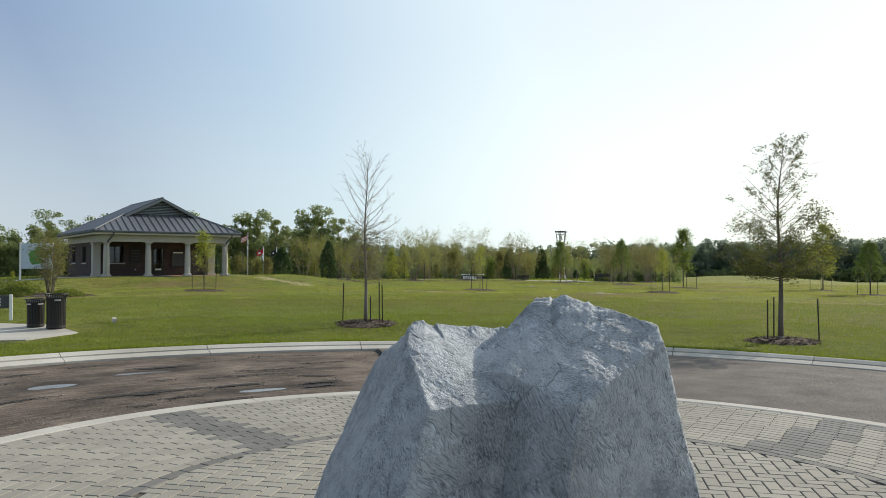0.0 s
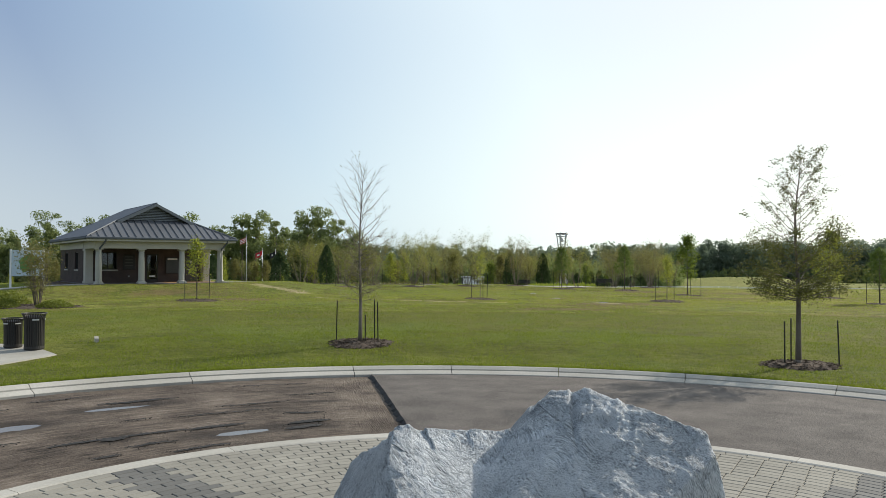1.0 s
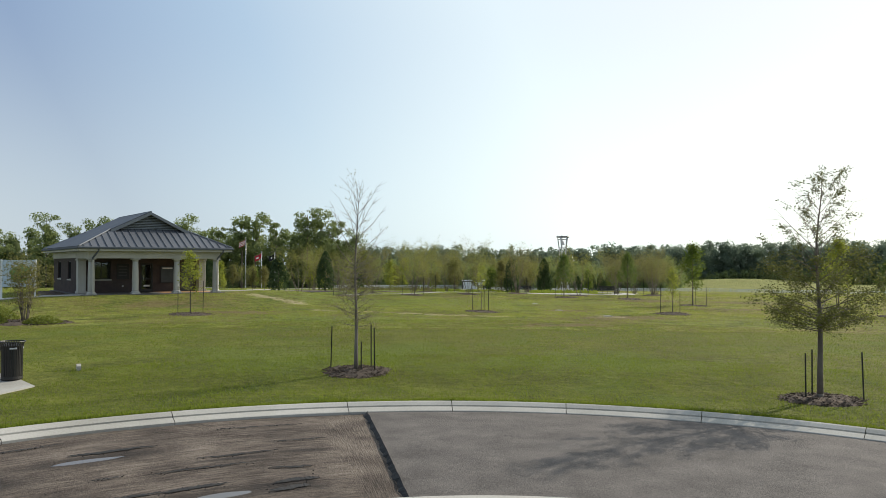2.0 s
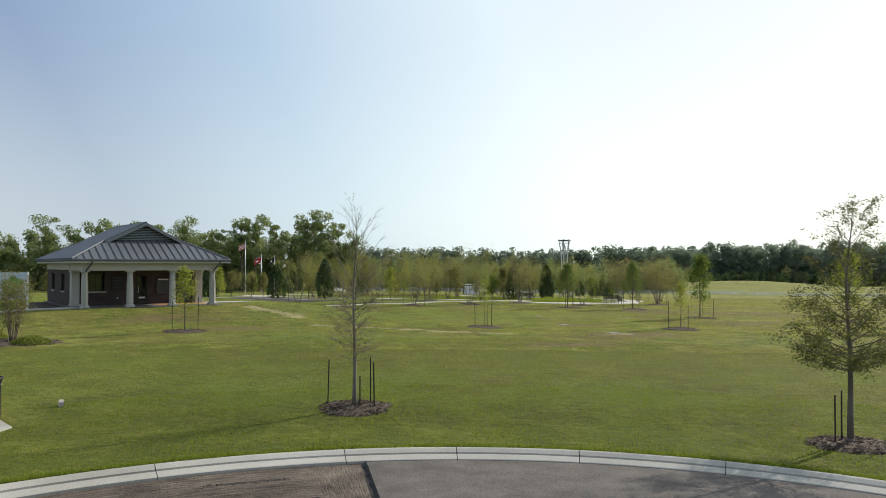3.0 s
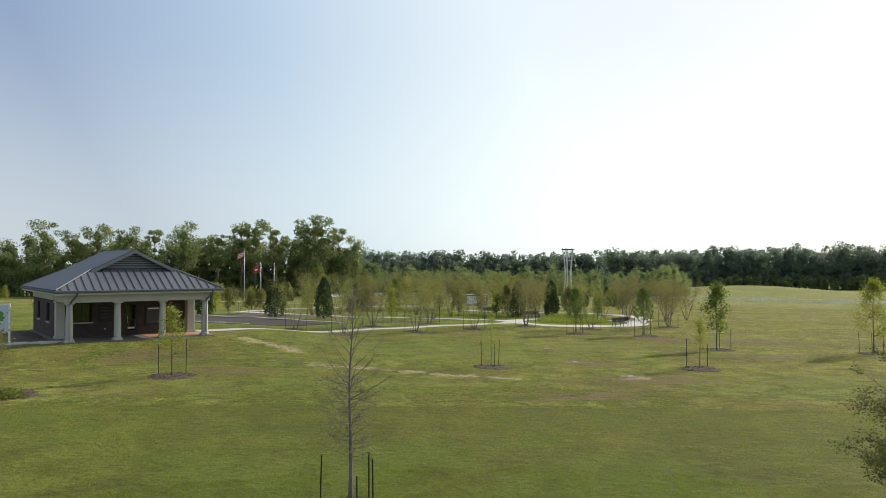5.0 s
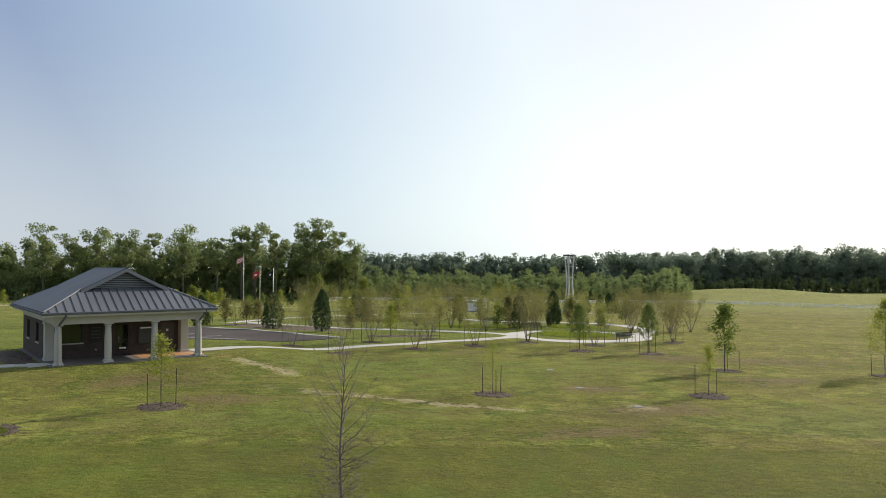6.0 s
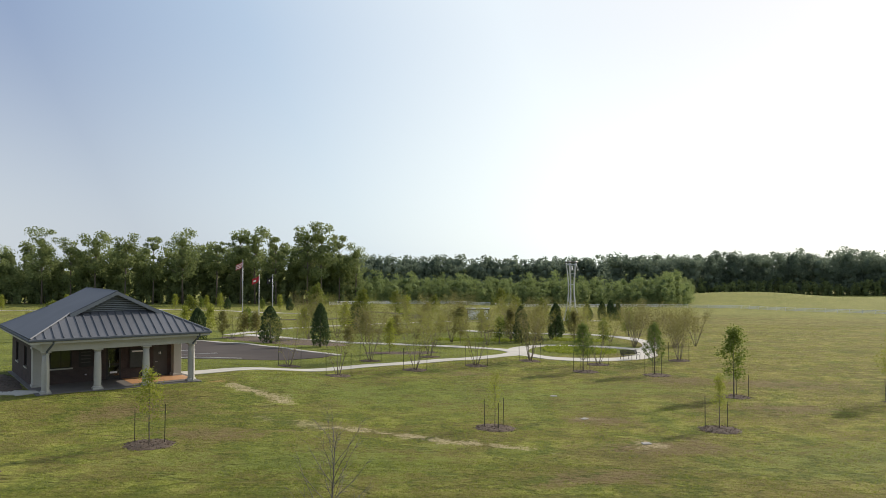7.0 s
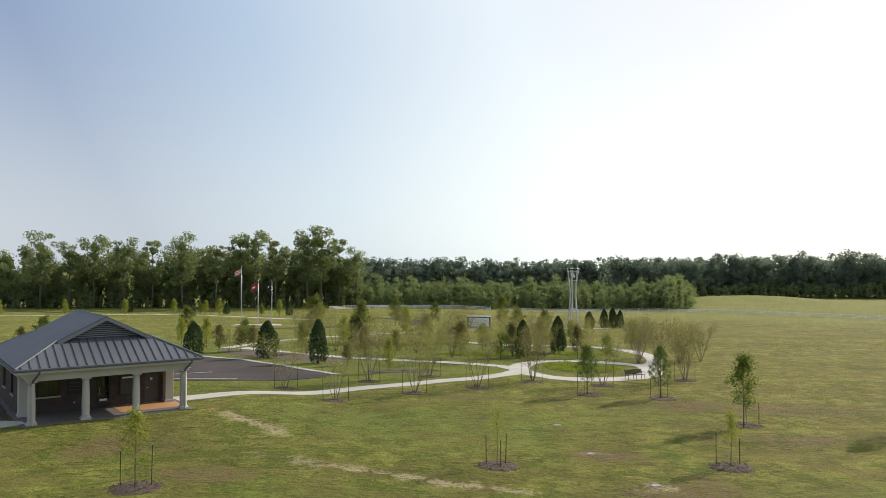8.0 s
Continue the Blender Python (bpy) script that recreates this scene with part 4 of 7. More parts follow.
    part("pane_blocker", Solid().box(WL + T + 0.02, 9.5, 0.9, WL + T + 0.05, 10.9, 2.5), DOOR_PAINT, house, "dark board added unseen behind the window")
    part("room_blocker", Solid().box(WL + T, 6.6, 0, WR - T, 6.7, 3.05), DOOR_PAINT, house, "plain inner board added to keep the room dark")

    glazed = part("door", Solid().box(4.31, WF + 0.02, 0.0, 4.42, WF + 0.12, 2.26, 0.006).box(5.15, WF + 0.02, 0.0, 5.26, WF + 0.12, 2.26, 0.006).box(4.42, WF + 0.02, 2.12, 5.15, WF + 0.12, 2.26, 0.006)
                  .box(4.42, WF + 0.03, 0.02, 5.15, WF + 0.10, 0.25, 0.006).box(4.42, WF + 0.03, 0.98, 5.15, WF + 0.10, 1.08, 0.006), DARK_FRAME, house, "dark-framed glazed entrance door")
    part("pane", Solid().box(4.42, WF + 0.06, 0.25, 5.15, WF + 0.068, 0.98), GLASS, glazed)
    part("pane", Solid().box(4.42, WF + 0.06, 1.08, 5.15, WF + 0.068, 2.12), GLASS, glazed)
    part("handle", Solid().tube([(4.52, WF - 0.03, 0.85), (4.52, WF - 0.03, 1.35)], [0.015, 0.015], 8), STEEL, glazed, "steel pull handle")
    part("notice", Solid().box(4.55, WF - 0.004, 0.42, 5.02, WF + 0.016, 0.55, 0.004), WHITE, glazed, "white notice strip")
    rest = part("door", Solid().box(7.45, WF + 0.03, 0.0, 8.40, WF + 0.10, 2.15, 0.01), DOOR_PAINT, house, "dark grey flush restroom door")
    part("handle", Solid().tube([(7.58, WF - 0.03, 1.0), (7.72, WF - 0.03, 1.0)], [0.012, 0.012], 8).tube([(7.58, WF + 0.03, 1.0), (7.58, WF - 0.03, 1.0)], [0.02, 0.015], 8), STEEL, rest, "steel lever handle")
    sign = part("sign_plate", Solid().box(7.75, WF + 0.012, 1.48, 8.02, WF + 0.028, 1.74, 0.004), SIGN_DARK, rest, "small dark restroom sign plate")
    for x, w in ((7.81, 0.05), (7.89, 0.07)):
        part("symbol", Solid().box(x, WF + 0.006, 1.52, x + w, WF + 0.0115, 1.70, 0.002), WHITE, sign, "white symbol bar")
    # display case and notice board
    niche = part("display_case", Solid().box(5.84, WF - 0.10, 0.72, 6.84, WF - 0.003, 1.98, 0.02), SIGN_DARK, house, "black wall-mounted display case")
    part("frame", Solid().box(5.80, WF - 0.12, 0.66, 5.86, WF - 0.10, 2.03, 0.004).box(6.82, WF - 0.12, 0.66, 6.88, WF - 0.10, 2.03, 0.004).box(5.86, WF - 0.12, 1.97, 6.82, WF - 0.10, 2.03, 0.004).box(5.86, WF - 0.12, 0.66, 6.82, WF - 0.10, 0.72, 0.004), DARK_FRAME, niche)
    part("header", Solid().box(5.95, WF - 0.13, 1.80, 6.72, WF - 0.105, 1.90, 0.004), WHITE, niche, "pale header strip")
    board = part("notice_board", Solid().box(2.57, WF - 0.06, 1.02, 3.46, WF - 0.003, 2.20, 0.015), DARK_FRAME, house, "dark bronze wall notice board")
    for i in range(4):
        part("text_bar", Solid().box(2.70, WF - 0.07, 1.98 - i * 0.23, 3.30, WF - 0.0605, 2.04 - i * 0.23, 0.002), DOOR_PAINT, board)
    part("outlet", Solid().box(2.95, WF - 0.03, 0.45, 3.07, WF - 0.003, 0.53, 0.006), STEEL, house, "small wall outlet")

    # porch columns with plinth, torus, tapered shaft and capital
    def column(x, y, half=False):
        c = part("column", Solid().turned([(0.238, 0.20), (0.225, 0.30), (0.23, 0.9), (0.22, 1.6), (0.19, 2.36)], 24, (x, y)), CREAM, house, "cream round tapered porch column", True)
        part("base", Solid().box(x - 0.30, y - 0.30, 0, x + 0.30, y + 0.30, 0.11, 0.012).turned([(0.285, 0.11), (0.295, 0.14), (0.285, 0.18), (0.25, 0.20), (0.242, 0.215)], 24, (x, y)), CREAM, c)
        part("capital", Solid().turned([(0.20, 2.36), (0.218, 2.38), (0.218, 2.40), (0.195, 2.42), (0.25, 2.50)], 24, (x, y)).box(x - 0.28, y - 0.28, 2.50, x + 0.28, y + 0.28, 2.58, 0.01), CREAM, c)

    for x in (0.0, 2.97, 5.94, 8.92):
        column(x, 0.0)
    for x in (0.0, 8.92):
        p = part("pilaster", Solid().box(x - 0.27, 3.0, 0.16, x + 0.27, 3.66, 2.44, 0.015), CREAM, house, "cream square pilaster")
        part("base", Solid().box(x - 0.33, 2.93, 0, x + 0.33, 3.69, 0.16, 0.012), CREAM, p)
        part("capital", Solid().box(x - 0.33, 2.93, 2.44, x + 0.33, 3.69, 2.58, 0.012), CREAM, p)
    for nm, b in (("beam", (-0.27, -0.25, 2.582, 9.19, 0.25, 3.098)), ("beam", (-0.27, 0.252, 2.582, 0.25, 3.69, 3.098)), ("beam", (8.67, 0.252, 2.582, 9.19, 3.69, 3.098))):
        part(nm, Solid().box(*b, 0.012), CREAM, house, "cream porch beam")
    part("frieze", Solid().box(WL - 0.04, 3.72, 2.62, WL - 0.002, WB + T, 3.098, 0.008).box(WR + 0.002, 3.72, 2.62, WR + 0.04, WB + T, 3.098, 0.008), CREAM, house, "cream frieze board under the eaves")

    # roof: two long slopes, hips at both ends, a small louvred gable above each hip
    roof = part("roof", Solid(), METAL_ROOF, house, "dark grey standing-seam metal roof")

    def zz(d):
        return EAVE + PITCH * d

    g0, g1 = V0 + GAB, V1 - GAB
    top = zz(UM - U0)
    ov = 0.25
    for side in (-1, 1):
        e, q = (U0, U0 + GAB) if side < 0 else (U1, U1 - GAB)
        pts = [(e, V0, EAVE), (e, V1, EAVE), (q, g1, zz(GAB)), (q, g1 + ov, zz(GAB)), (UM, g1 + ov, top), (UM, g0 - ov, top), (q, g0 - ov, zz(GAB)), (q, g0, zz(GAB))]
        part("slope", Solid().thick(pts if side > 0 else pts[::-1], 0.06), METAL_ROOF, roof)
        k = 0
        v = V0 + 0.35
        while v < V1 - 0.2:
            d = min(v - V0, V1 - v)
            end = GAB + (UM - U0 - GAB) if g0 - ov < v < g1 + ov else d
            a, b = (e, zz(0)), (e - side * end, zz(end))
            m = Solid()
            q4 = [(a[0], v - 0.018, a[1]), (b[0], v - 0.018, b[1]), (b[0], v + 0.018, b[1]), (a[0], v + 0.018, a[1])]
            hi = [(x, y, z + 0.055) for x, y, z in q4]
            m.add(q4 + hi, [(4, 5, 6, 7), (0, 1, 5, 4), (2, 3, 7, 6), (1, 2, 6, 5), (3, 0, 4, 7)])
            part("seam_rib", m, METAL_ROOF, roof)
            v += 0.46
    for end, sgn, ve in ((0, 1, V0), (1, -1, V1)):
        inner = ve + sgn * (GAB + 0.25)
        pts = [(U0, ve, EAVE), (U1, ve, EAVE), (U1 - GAB, ve + sgn * GAB, zz(GAB)), (U1 - GAB - 0.0, inner, zz(GAB + 0.25)), (U0 + GAB, inner, zz(GAB + 0.25)), (U0 + GAB, ve + sgn * GAB, zz(GAB))]
        part("hip", Solid().thick(pts if sgn > 0 else pts[::-1], 0.06), METAL_ROOF, roof)
        u = U0 + 0.33
        while u < U1 - 0.2:
            d = min(u - U0, U1 - u, GAB + 0.2)
            y0, y1 = ve, ve + sgn * d
            q4 = [(u - 0.02, y0, EAVE), (u + 0.02, y0, EAVE), (u + 0.02, y1, zz(d)), (u - 0.02, y1, zz(d))]
            hi = [(x, y, z + 0.065) for x, y, z in q4]
            m = Solid().add(q4 + hi, [(4, 5, 6, 7), (0, 1, 5, 4), (2, 3, 7, 6), (1, 2, 6, 5), (3, 0, 4, 7)])
            part("seam_rib", m, METAL_ROOF, roof)
            u += 0.5075
        gv = ve + sgn * (GAB + 0.22)
        gable = part("gable", Solid().thick([(U0 + GAB, gv, zz(GAB)), (U1 - GAB, gv, zz(GAB)), (UM, gv, top - 0.02)][::sgn], 0.08), GABLE, roof, "grey louvred gable")
        low, half = zz(GAB) + 0.10, (top - zz(GAB) - 0.10) / PITCH - 0.30
        # shade between the slats, made as a dark sheet on the solid gable
        part("louvre_shade", Solid().thick([(UM - half, gv - sgn * 0.006, low), (UM + half, gv - sgn * 0.006, low), (UM, gv - sgn * 0.006, top - 0.17)][::sgn], 0.004), SIGN_DARK, gable, "dark sheet that stands for the shade behind the louvres")
        for i in range(9):
            z = zz(GAB) + 0.12 + i * 0.125
            half = (top - z) / PITCH - 0.35
            if half > 0.12:
                part("louvre", Solid().box(UM - half, gv - sgn * 0.07, z, UM + half, gv - sgn * 0.012, z + 0.06, 0.006), GABLE, gable)
        for side in (-1, 1):
            e = U0 + GAB if side < 0 else U1 - GAB
            rv = ve + sgn * (GAB - ov)
            a, b = Vector((e - (-side) * 0.05, rv, zz(GAB) - 0.02)), Vector((UM, rv, top))
            m = Solid()
            ring = [a, b, b - Vector((0, 0, 0.22)), a - Vector((-side * -0.1, 0, 0.20))]
            off = Vector((0, -sgn * 0.05, 0))
            m.add(ring + [p + off for p in ring], [(0, 1, 2, 3), (7, 6, 5, 4), (0, 4, 5, 1), (1, 5, 6, 2), (2, 6, 7, 3), (3, 7, 4, 0)])
            part("rake_board", m, HIP_TRIM, roof, "pale grey rake board")
            c0, c1 = Vector((U0 if side < 0 else U1, ve, EAVE + 0.05)), Vector((e, ve + sgn * GAB, zz(GAB) + 0.05))
            part("hip_cap", Solid().tube([c0, c1], [0.055, 0.055], 6), HIP_TRIM, roof)
    part("ridge_cap", Solid().tube([(UM, V0 + GAB - ov - 0.03, top + 0.01), (UM, V1 - GAB + ov + 0.03, top + 0.01)], [0.07, 0.07], 6), ROOF_TRIM, roof)
    for b in ((U0 - 0.10, V0 - 0.12, 3.24, U1 + 0.10, V0 + 0.0, 3.40), (U0 - 0.10, V1, 3.24, U1 + 0.10, V1 + 0.12, 3.40), (U0 - 0.12, V0 + 0.003, 3.24, U0, V1 - 0.003, 3.40), (U1, V0 + 0.003, 3.24, U1 + 0.12, V1 - 0.003, 3.40)):
        part("gutter", Solid().box(*b, 0.03), ROOF_TRIM, roof, "dark grey eaves gutter")
    for b in ((U0 + 0.0, V0 + 0.005, 3.10, U1, V0 + 0.03, 3.24), (U0 + 0.005, V0 + 0.033, 3.10, U0 + 0.03, V1 - 0.033, 3.24), (U1 - 0.03, V0 + 0.033, 3.10, U1 - 0.005, V1 - 0.033, 3.24)):
        part("fascia", Solid().box(*b, 0.004), CREAM, house, "cream fascia board")
    for x, y in ((0.02, -0.34), (8.94, -0.34)):
        pipe = part("downspout", Solid().tube([(x, y, 2.50), (x, y, 0.12), (x, y - 0.14, 0.04)], [0.055] * 3, 8), CREAM, house, "cream rainwater downspout on the column")
        part("elbow", Solid().tube([(x + 0.28, V0 + 0.02, 3.24), (x + 0.28, V0 + 0.02, 3.10), (x, y, 2.60), (x, y, 2.49)], [0.062] * 4, 8), ROOF_TRIM, pipe, "dark grey offset elbow")
        for z in (0.5, 1.5, 2.3):
            part("strap", Solid().box(x - 0.075, y - 0.06, z, x + 0.075, y + 0.10, z + 0.035, 0.004), CREAM, pipe)



build_house()

# ---------------------------------------------------------------- trees and shrubs


def limb(s, a, d, length, r, rng, rise=0.25, n=4, wob=0.12, sides=5):
    """A bent tapering limb; gives the points along it."""
    p, d, pts = Vector(a), Vector(d).normalized(), [Vector(a)]
    for i in range(n):
        d = (d + Vector((rng.uniform(-wob, wob), rng.uniform(-wob, wob), rise / n + rng.uniform(-wob, wob) * 0.5))).normalized()
        p = p + d * (length / n)
        pts.append(p.copy())
    s.tube(pts, [r * (1 - 0.8 * i / n) for i in range(n + 1)], sides)
    return pts


def leaves_near(pts, count, spread, rng):
    pts = np.array([tuple(p) for p in pts])
    k = rng.integers(0, len(pts), count)
    return pts[k] + rng.normal(size=(count, 3)) * spread


def standard_tree(seed, height, clear, radius, limbs, leaves, leaf, spread=0.22, trunk=0.06, shape=1.0, rise=0.7, twigs=4, top_thin=0.0):
    """Trunk mesh and crown mesh data of a young tree: one leader, limbs round it, leaves on the twigs."""
    rng, nr = random.Random(seed), np.random.default_rng(seed)
    wood = Solid()
    lead = [Vector((rng.uniform(-0.010, 0.010) * i, rng.uniform(-0.010, 0.010) * i, height * 0.97 * i / 8)) for i in range(9)]
    wood.tube([(0, 0, -0.1), (0, 0, 0.12)], [trunk * 1.5, trunk * 1.05], 8)
    wood.tube(lead, [trunk * (1 - 0.85 * i / 8) for i in range(9)], 8)
    spots, weight = [], []
    for i in range(limbs):
        f = (i + 0.5) / limbs
        z = clear + (height * 0.93 - clear) * f
        a = i * 2.39996 + rng.uniform(-0.4, 0.4)
        reach = radius * (1 - f ** 1.4 * 0.78) * (0.55 + 0.45 * min(1, f * 4 * shape)) * rng.uniform(0.75, 1.15)
        k = z / (height * 0.97) * 8
        j = min(7, int(k))
        base = lead[j].lerp(lead[j + 1], k - j)
        pts = limb(wood, base, (math.cos(a), math.sin(a), 0.35 + rise * f), reach, trunk * 0.25 * (1 - 0.6 * f), rng, rise)
        for t in range(twigs):
            q = pts[rng.randint(1, len(pts) - 1)]
            tp = limb(wood, q, (math.cos(a) + rng.uniform(-1, 1), math.sin(a) + rng.uniform(-1, 1), rng.uniform(-0.1, 0.8)), reach * rng.uniform(0.25, 0.5), trunk * 0.075, rng, 0.2, 3, 0.2, 3)
            if rng.random() > top_thin * f:
                spots += tp[1:]
        if rng.random() > top_thin * f:
            spots += pts[2:]
    spots += lead[6:]
    v = blades(leaves_near(spots, leaves, spread, nr), leaf, nr)
    return wood, v


def plant(name, at, wood, leaf_quads, bark, leaf_mat, label, category, group="", turn=0.0, sink=0.0):
    t = thing(name, on_land(at[0], at[1], turn, sink), label, category, group)
    if wood is not None:
        part("trunk", wood if not isinstance(wood, Solid) else wood.mesh("trunk", bark, True), bark, t)
    if leaf_quads is not None:
        part("crown", leaf_quads if not isinstance(leaf_quads, np.ndarray) else quads("crown", leaf_quads, leaf_mat), leaf_mat, t)
    return t


def stake(x, y, h, lean=(0, 0), group="tree stakes"):
    s = Solid()
    s.box(-0.018, -0.003, -0.25, 0.018, 0.003, h, 0.001).box(-0.003, 0.003, -0.25, 0.003, 0.028, h, 0.001)
    for i in range(int(h / 0.06)):
        s.box(-0.010, -0.010, 0.06 * i, 0.010, -0.003, 0.06 * i + 0.02)
    ob = part("stake", s, STAKE_STEEL)
    ob.matrix_basis = pose(x, y, land_at(x, y), lean[0], lean[1], (x * 37 + y * 11) % 360)
    return tagged(ob, "thin dark steel tree stake driven into the lawn", "stake", group)


CHIP = Solid().box(-0.05, -0.015, -0.006, 0.05, 0.015, 0.006)


def mulch_bed(x, y, rx, ry=None, turn=0.0, chips=260, seed=0, label="round bed of brown bark mulch round a young tree"):
    """A low mound of bark mulch with loose chips on it."""
    ry = ry or rx
    rng = random.Random(seed + int(x * 10) + int(y * 7))
    s = Solid()
    n, rings = 32, 5
    c, d = math.cos(radians(turn)), math.sin(radians(turn))
    edge = [1 + rng.uniform(-0.10, 0.10) for _ in range(n)]
    base = land_at(x, y)
    vs = []
    for j in range(rings + 1):
        q = (j + 0.02) / (rings + 0.02)
        for k in range(n):
            a = 2 * math.pi * k / n
            lx, ly = rx * q * edge[k] * math.cos(a), ry * q * edge[k] * math.sin(a)
            wx, wy = x + lx * c - ly * d, y + lx * d + ly * c
            vs.append((wx - x, wy - y, land_at(wx, wy) - base + (0.09 * (1 - q ** 3) - 0.02 * (q > 0.95) + rng.uniform(-0.015, 0.015))))
    s.add(vs, [(i * n + k, i * n + (k + 1) % n, (i + 1) * n + (k + 1) % n, (i + 1) * n + k) for i in range(rings) for k in range(n)] + [tuple(range(n))[::-1]])
    for _ in range(chips):
        q, a = math.sqrt(rng.random()) * 1.04, rng.uniform(0, 6.283)
        lx, ly = rx * q * math.cos(a), ry * q * math.sin(a)
        wx, wy = x + lx * c - ly * d, y + lx * d + ly * c
        z = land_at(wx, wy) - base + 0.09 * max(0, 1 - q ** 3) + rng.uniform(0.0, 0.02)
        m = pose(wx - x, wy - y, z, rng.uniform(-30, 30), rng.uniform(-30, 30), rng.uniform(0, 360)) @ Matrix.Diagonal((*[rng.uniform(0.5, 1.3)] * 3, 1))
        s.add([m @ Vector(p) for p in CHIP.v], CHIP.f)
    ob = part("mulch_bed", s, MULCH)
    ob.matrix_basis = Matrix.Translation((x, y, base))
    return tagged(ob, label, "mulch bed", "mulch beds")


def tied_stakes(x, y, spots):
    for dx, dy, h, l in spots:
        stake(x + dx, y + dy, h, (random.uniform(-1.5, 1.5), l))


# the bare young tree by the road and the oak to its right


def bare_tree(seed, h):
    """A thin leader; long steep bare shoots in the upper half, a haze of short fine twigs with a few leaves below."""
    rng, nr = random.Random(seed), np.random.default_rng(seed)
    wood, spots = Solid(), []
    lead = [Vector((0.05 * math.sin(i * 0.9) * i / 8, 0.03 * math.cos(i * 1.3) * i / 8, h * i / 10)) for i in range(11)]
    wood.tube([(0, 0, -0.1), (0, 0, 0.12)], [0.085, 0.06], 8)
    wood.tube(lead, [0.072 * (1 - 0.92 * (i / 10) ** 0.8) for i in range(11)], 8)

    def base(z):
        k = min(9, int(z / h * 10))
        return lead[k].lerp(lead[k + 1], z / h * 10 - k)

    for i in range(26):
        f = i / 25
        a = i * 2.39996 + rng.uniform(-0.3, 0.3)
        up = 0.55 + 0.9 * f
        pts = limb(wood, base(h * (0.50 + 0.42 * f)), (math.cos(a), math.sin(a), up), h * (0.27 - 0.12 * f) * rng.uniform(0.7, 1.2), 0.013 - 0.006 * f, rng, 0.25, 5, 0.17, 4)
        for _ in range(7):
            q = pts[rng.randint(1, 5)]
            tw = limb(wood, q, (math.cos(a) + rng.uniform(-0.9, 0.9), math.sin(a) + rng.uniform(-0.9, 0.9), up * 0.8 + rng.uniform(-0.5, 0.5)), rng.uniform(0.15, 0.45), 0.0045, rng, 0.1, 3, 0.2, 3)
            if rng.random() < 0.25:
                spots += tw[2:]
    for i in range(46):
        f = i / 45
        a = i * 2.39996 + rng.uniform(-0.3, 0.3)
        pts = limb(wood, base(h * (0.24 + 0.34 * f)), (math.cos(a), math.sin(a), rng.uniform(0.0, 0.8)), rng.uniform(0.5, 1.0), 0.009, rng, 0.25, 4, 0.18, 4)
        for _ in range(11):
            q = pts[rng.randint(1, 4)]
            tw = limb(wood, q, (math.cos(a) + rng.uniform(-1.2, 1.2), math.sin(a) + rng.uniform(-1.2, 1.2), rng.uniform(-0.4, 0.9)), rng.uniform(0.12, 0.38), 0.0055, rng, 0.1, 3, 0.3, 3)
            if rng.random() < 0.55:
                spots += tw[1:]
    return wood, blades(leaves_near(spots, 2600, 0.035, nr), 0.044, nr)


def oak_tree(seed, h, clear, radius):
    """A young oak: dense broad skirt of leaves below, open ragged tufts on thin limbs above."""
    rng, nr = random.Random(seed), np.random.default_rng(seed)
    wood, low, high = Solid(), [], []
    lead = [Vector((0.07 * math.sin(i * 0.8) * i / 8, 0.04 * math.sin(i * 1.1) * i / 8, h * i / 10)) for i in range(11)]
    wood.tube([(0, 0, -0.1), (0, 0, 0.15)], [0.11, 0.085], 8)
    wood.tube(lead, [0.082 * (1 - 0.92 * (i / 10) ** 0.9) for i in range(11)], 8)
    for i in range(64):
        f = (i / 63) ** 1.5
        z = clear + (h * 0.95 - clear) * f
        k = min(9, int(z / h * 10))
        at = lead[k].lerp(lead[k + 1], z / h * 10 - k)
        a = i * 2.39996 + rng.uniform(-0.4, 0.4)
        reach = radius * (1.0 if f < 0.35 else 1.0 - 0.62 * (f - 0.35) / 0.65) * rng.uniform(0.72, 1.14) * (0.8 + 0.2 * min(1, f * 6))
        pts = limb(wood, at, (math.cos(a), math.sin(a), 0.12 + 1.1 * f), reach, 0.018 * (1 - 0.6 * f), rng, 0.35, 5, 0.14, 4)
        tufted = f < 0.36 or rng.random() < 0.62
        for _ in range(9):
            q = pts[rng.randint(2, 5)]
            tw = limb(wood, q, (math.cos(a) + rng.uniform(-1.1, 1.1), math.sin(a) + rng.uniform(-1.1, 1.1), rng.uniform(-0.45, 0.7)), reach * rng.uniform(0.16, 0.38), 0.005, rng, 0.15, 3, 0.25, 3)
            if tufted and (f < 0.36 or rng.random() < 0.55):
                (low if f < 0.36 else high).extend(tw[1:])
    v = np.concatenate([leaves_near(low, 13500, 0.075, nr), leaves_near(high, 3300, 0.055, nr)])
    return wood, blades(v, 0.056, nr)


w, v = bare_tree(11, 5.5)
plant("tree", (-2.55, 24.8), w, v, TWIG_BARK, L_SPARSE, "thin nearly leafless young tree in a mulch bed", "tree")
mulch_bed(-2.55, 24.85, 1.05, 0.95, 0, 420)
tied_stakes(-2.55, 24.8, [(-0.78, 0.2, 1.32, -1), (0.42, 0.35, 1.36, 0), (0.56, 0.0, 1.30, 1), (0.17, -0.12, 0.92, 0)])
w, v = oak_tree(23, 5.68, 1.72, 1.55)
plant("tree", (9.62, 21.45), w, v, BARK, L_OAK, "young oak with airy yellow-green crown in a mulch bed", "tree")
mulch_bed(9.65, 21.4, 1.05, 0.8, -8, 360)
tied_stakes(9.62, 21.45, [(-0.42, -0.1, 1.2, 0), (-0.14, 0.15, 1.25, 0), (0.96, -0.25, 1.22, -2)])

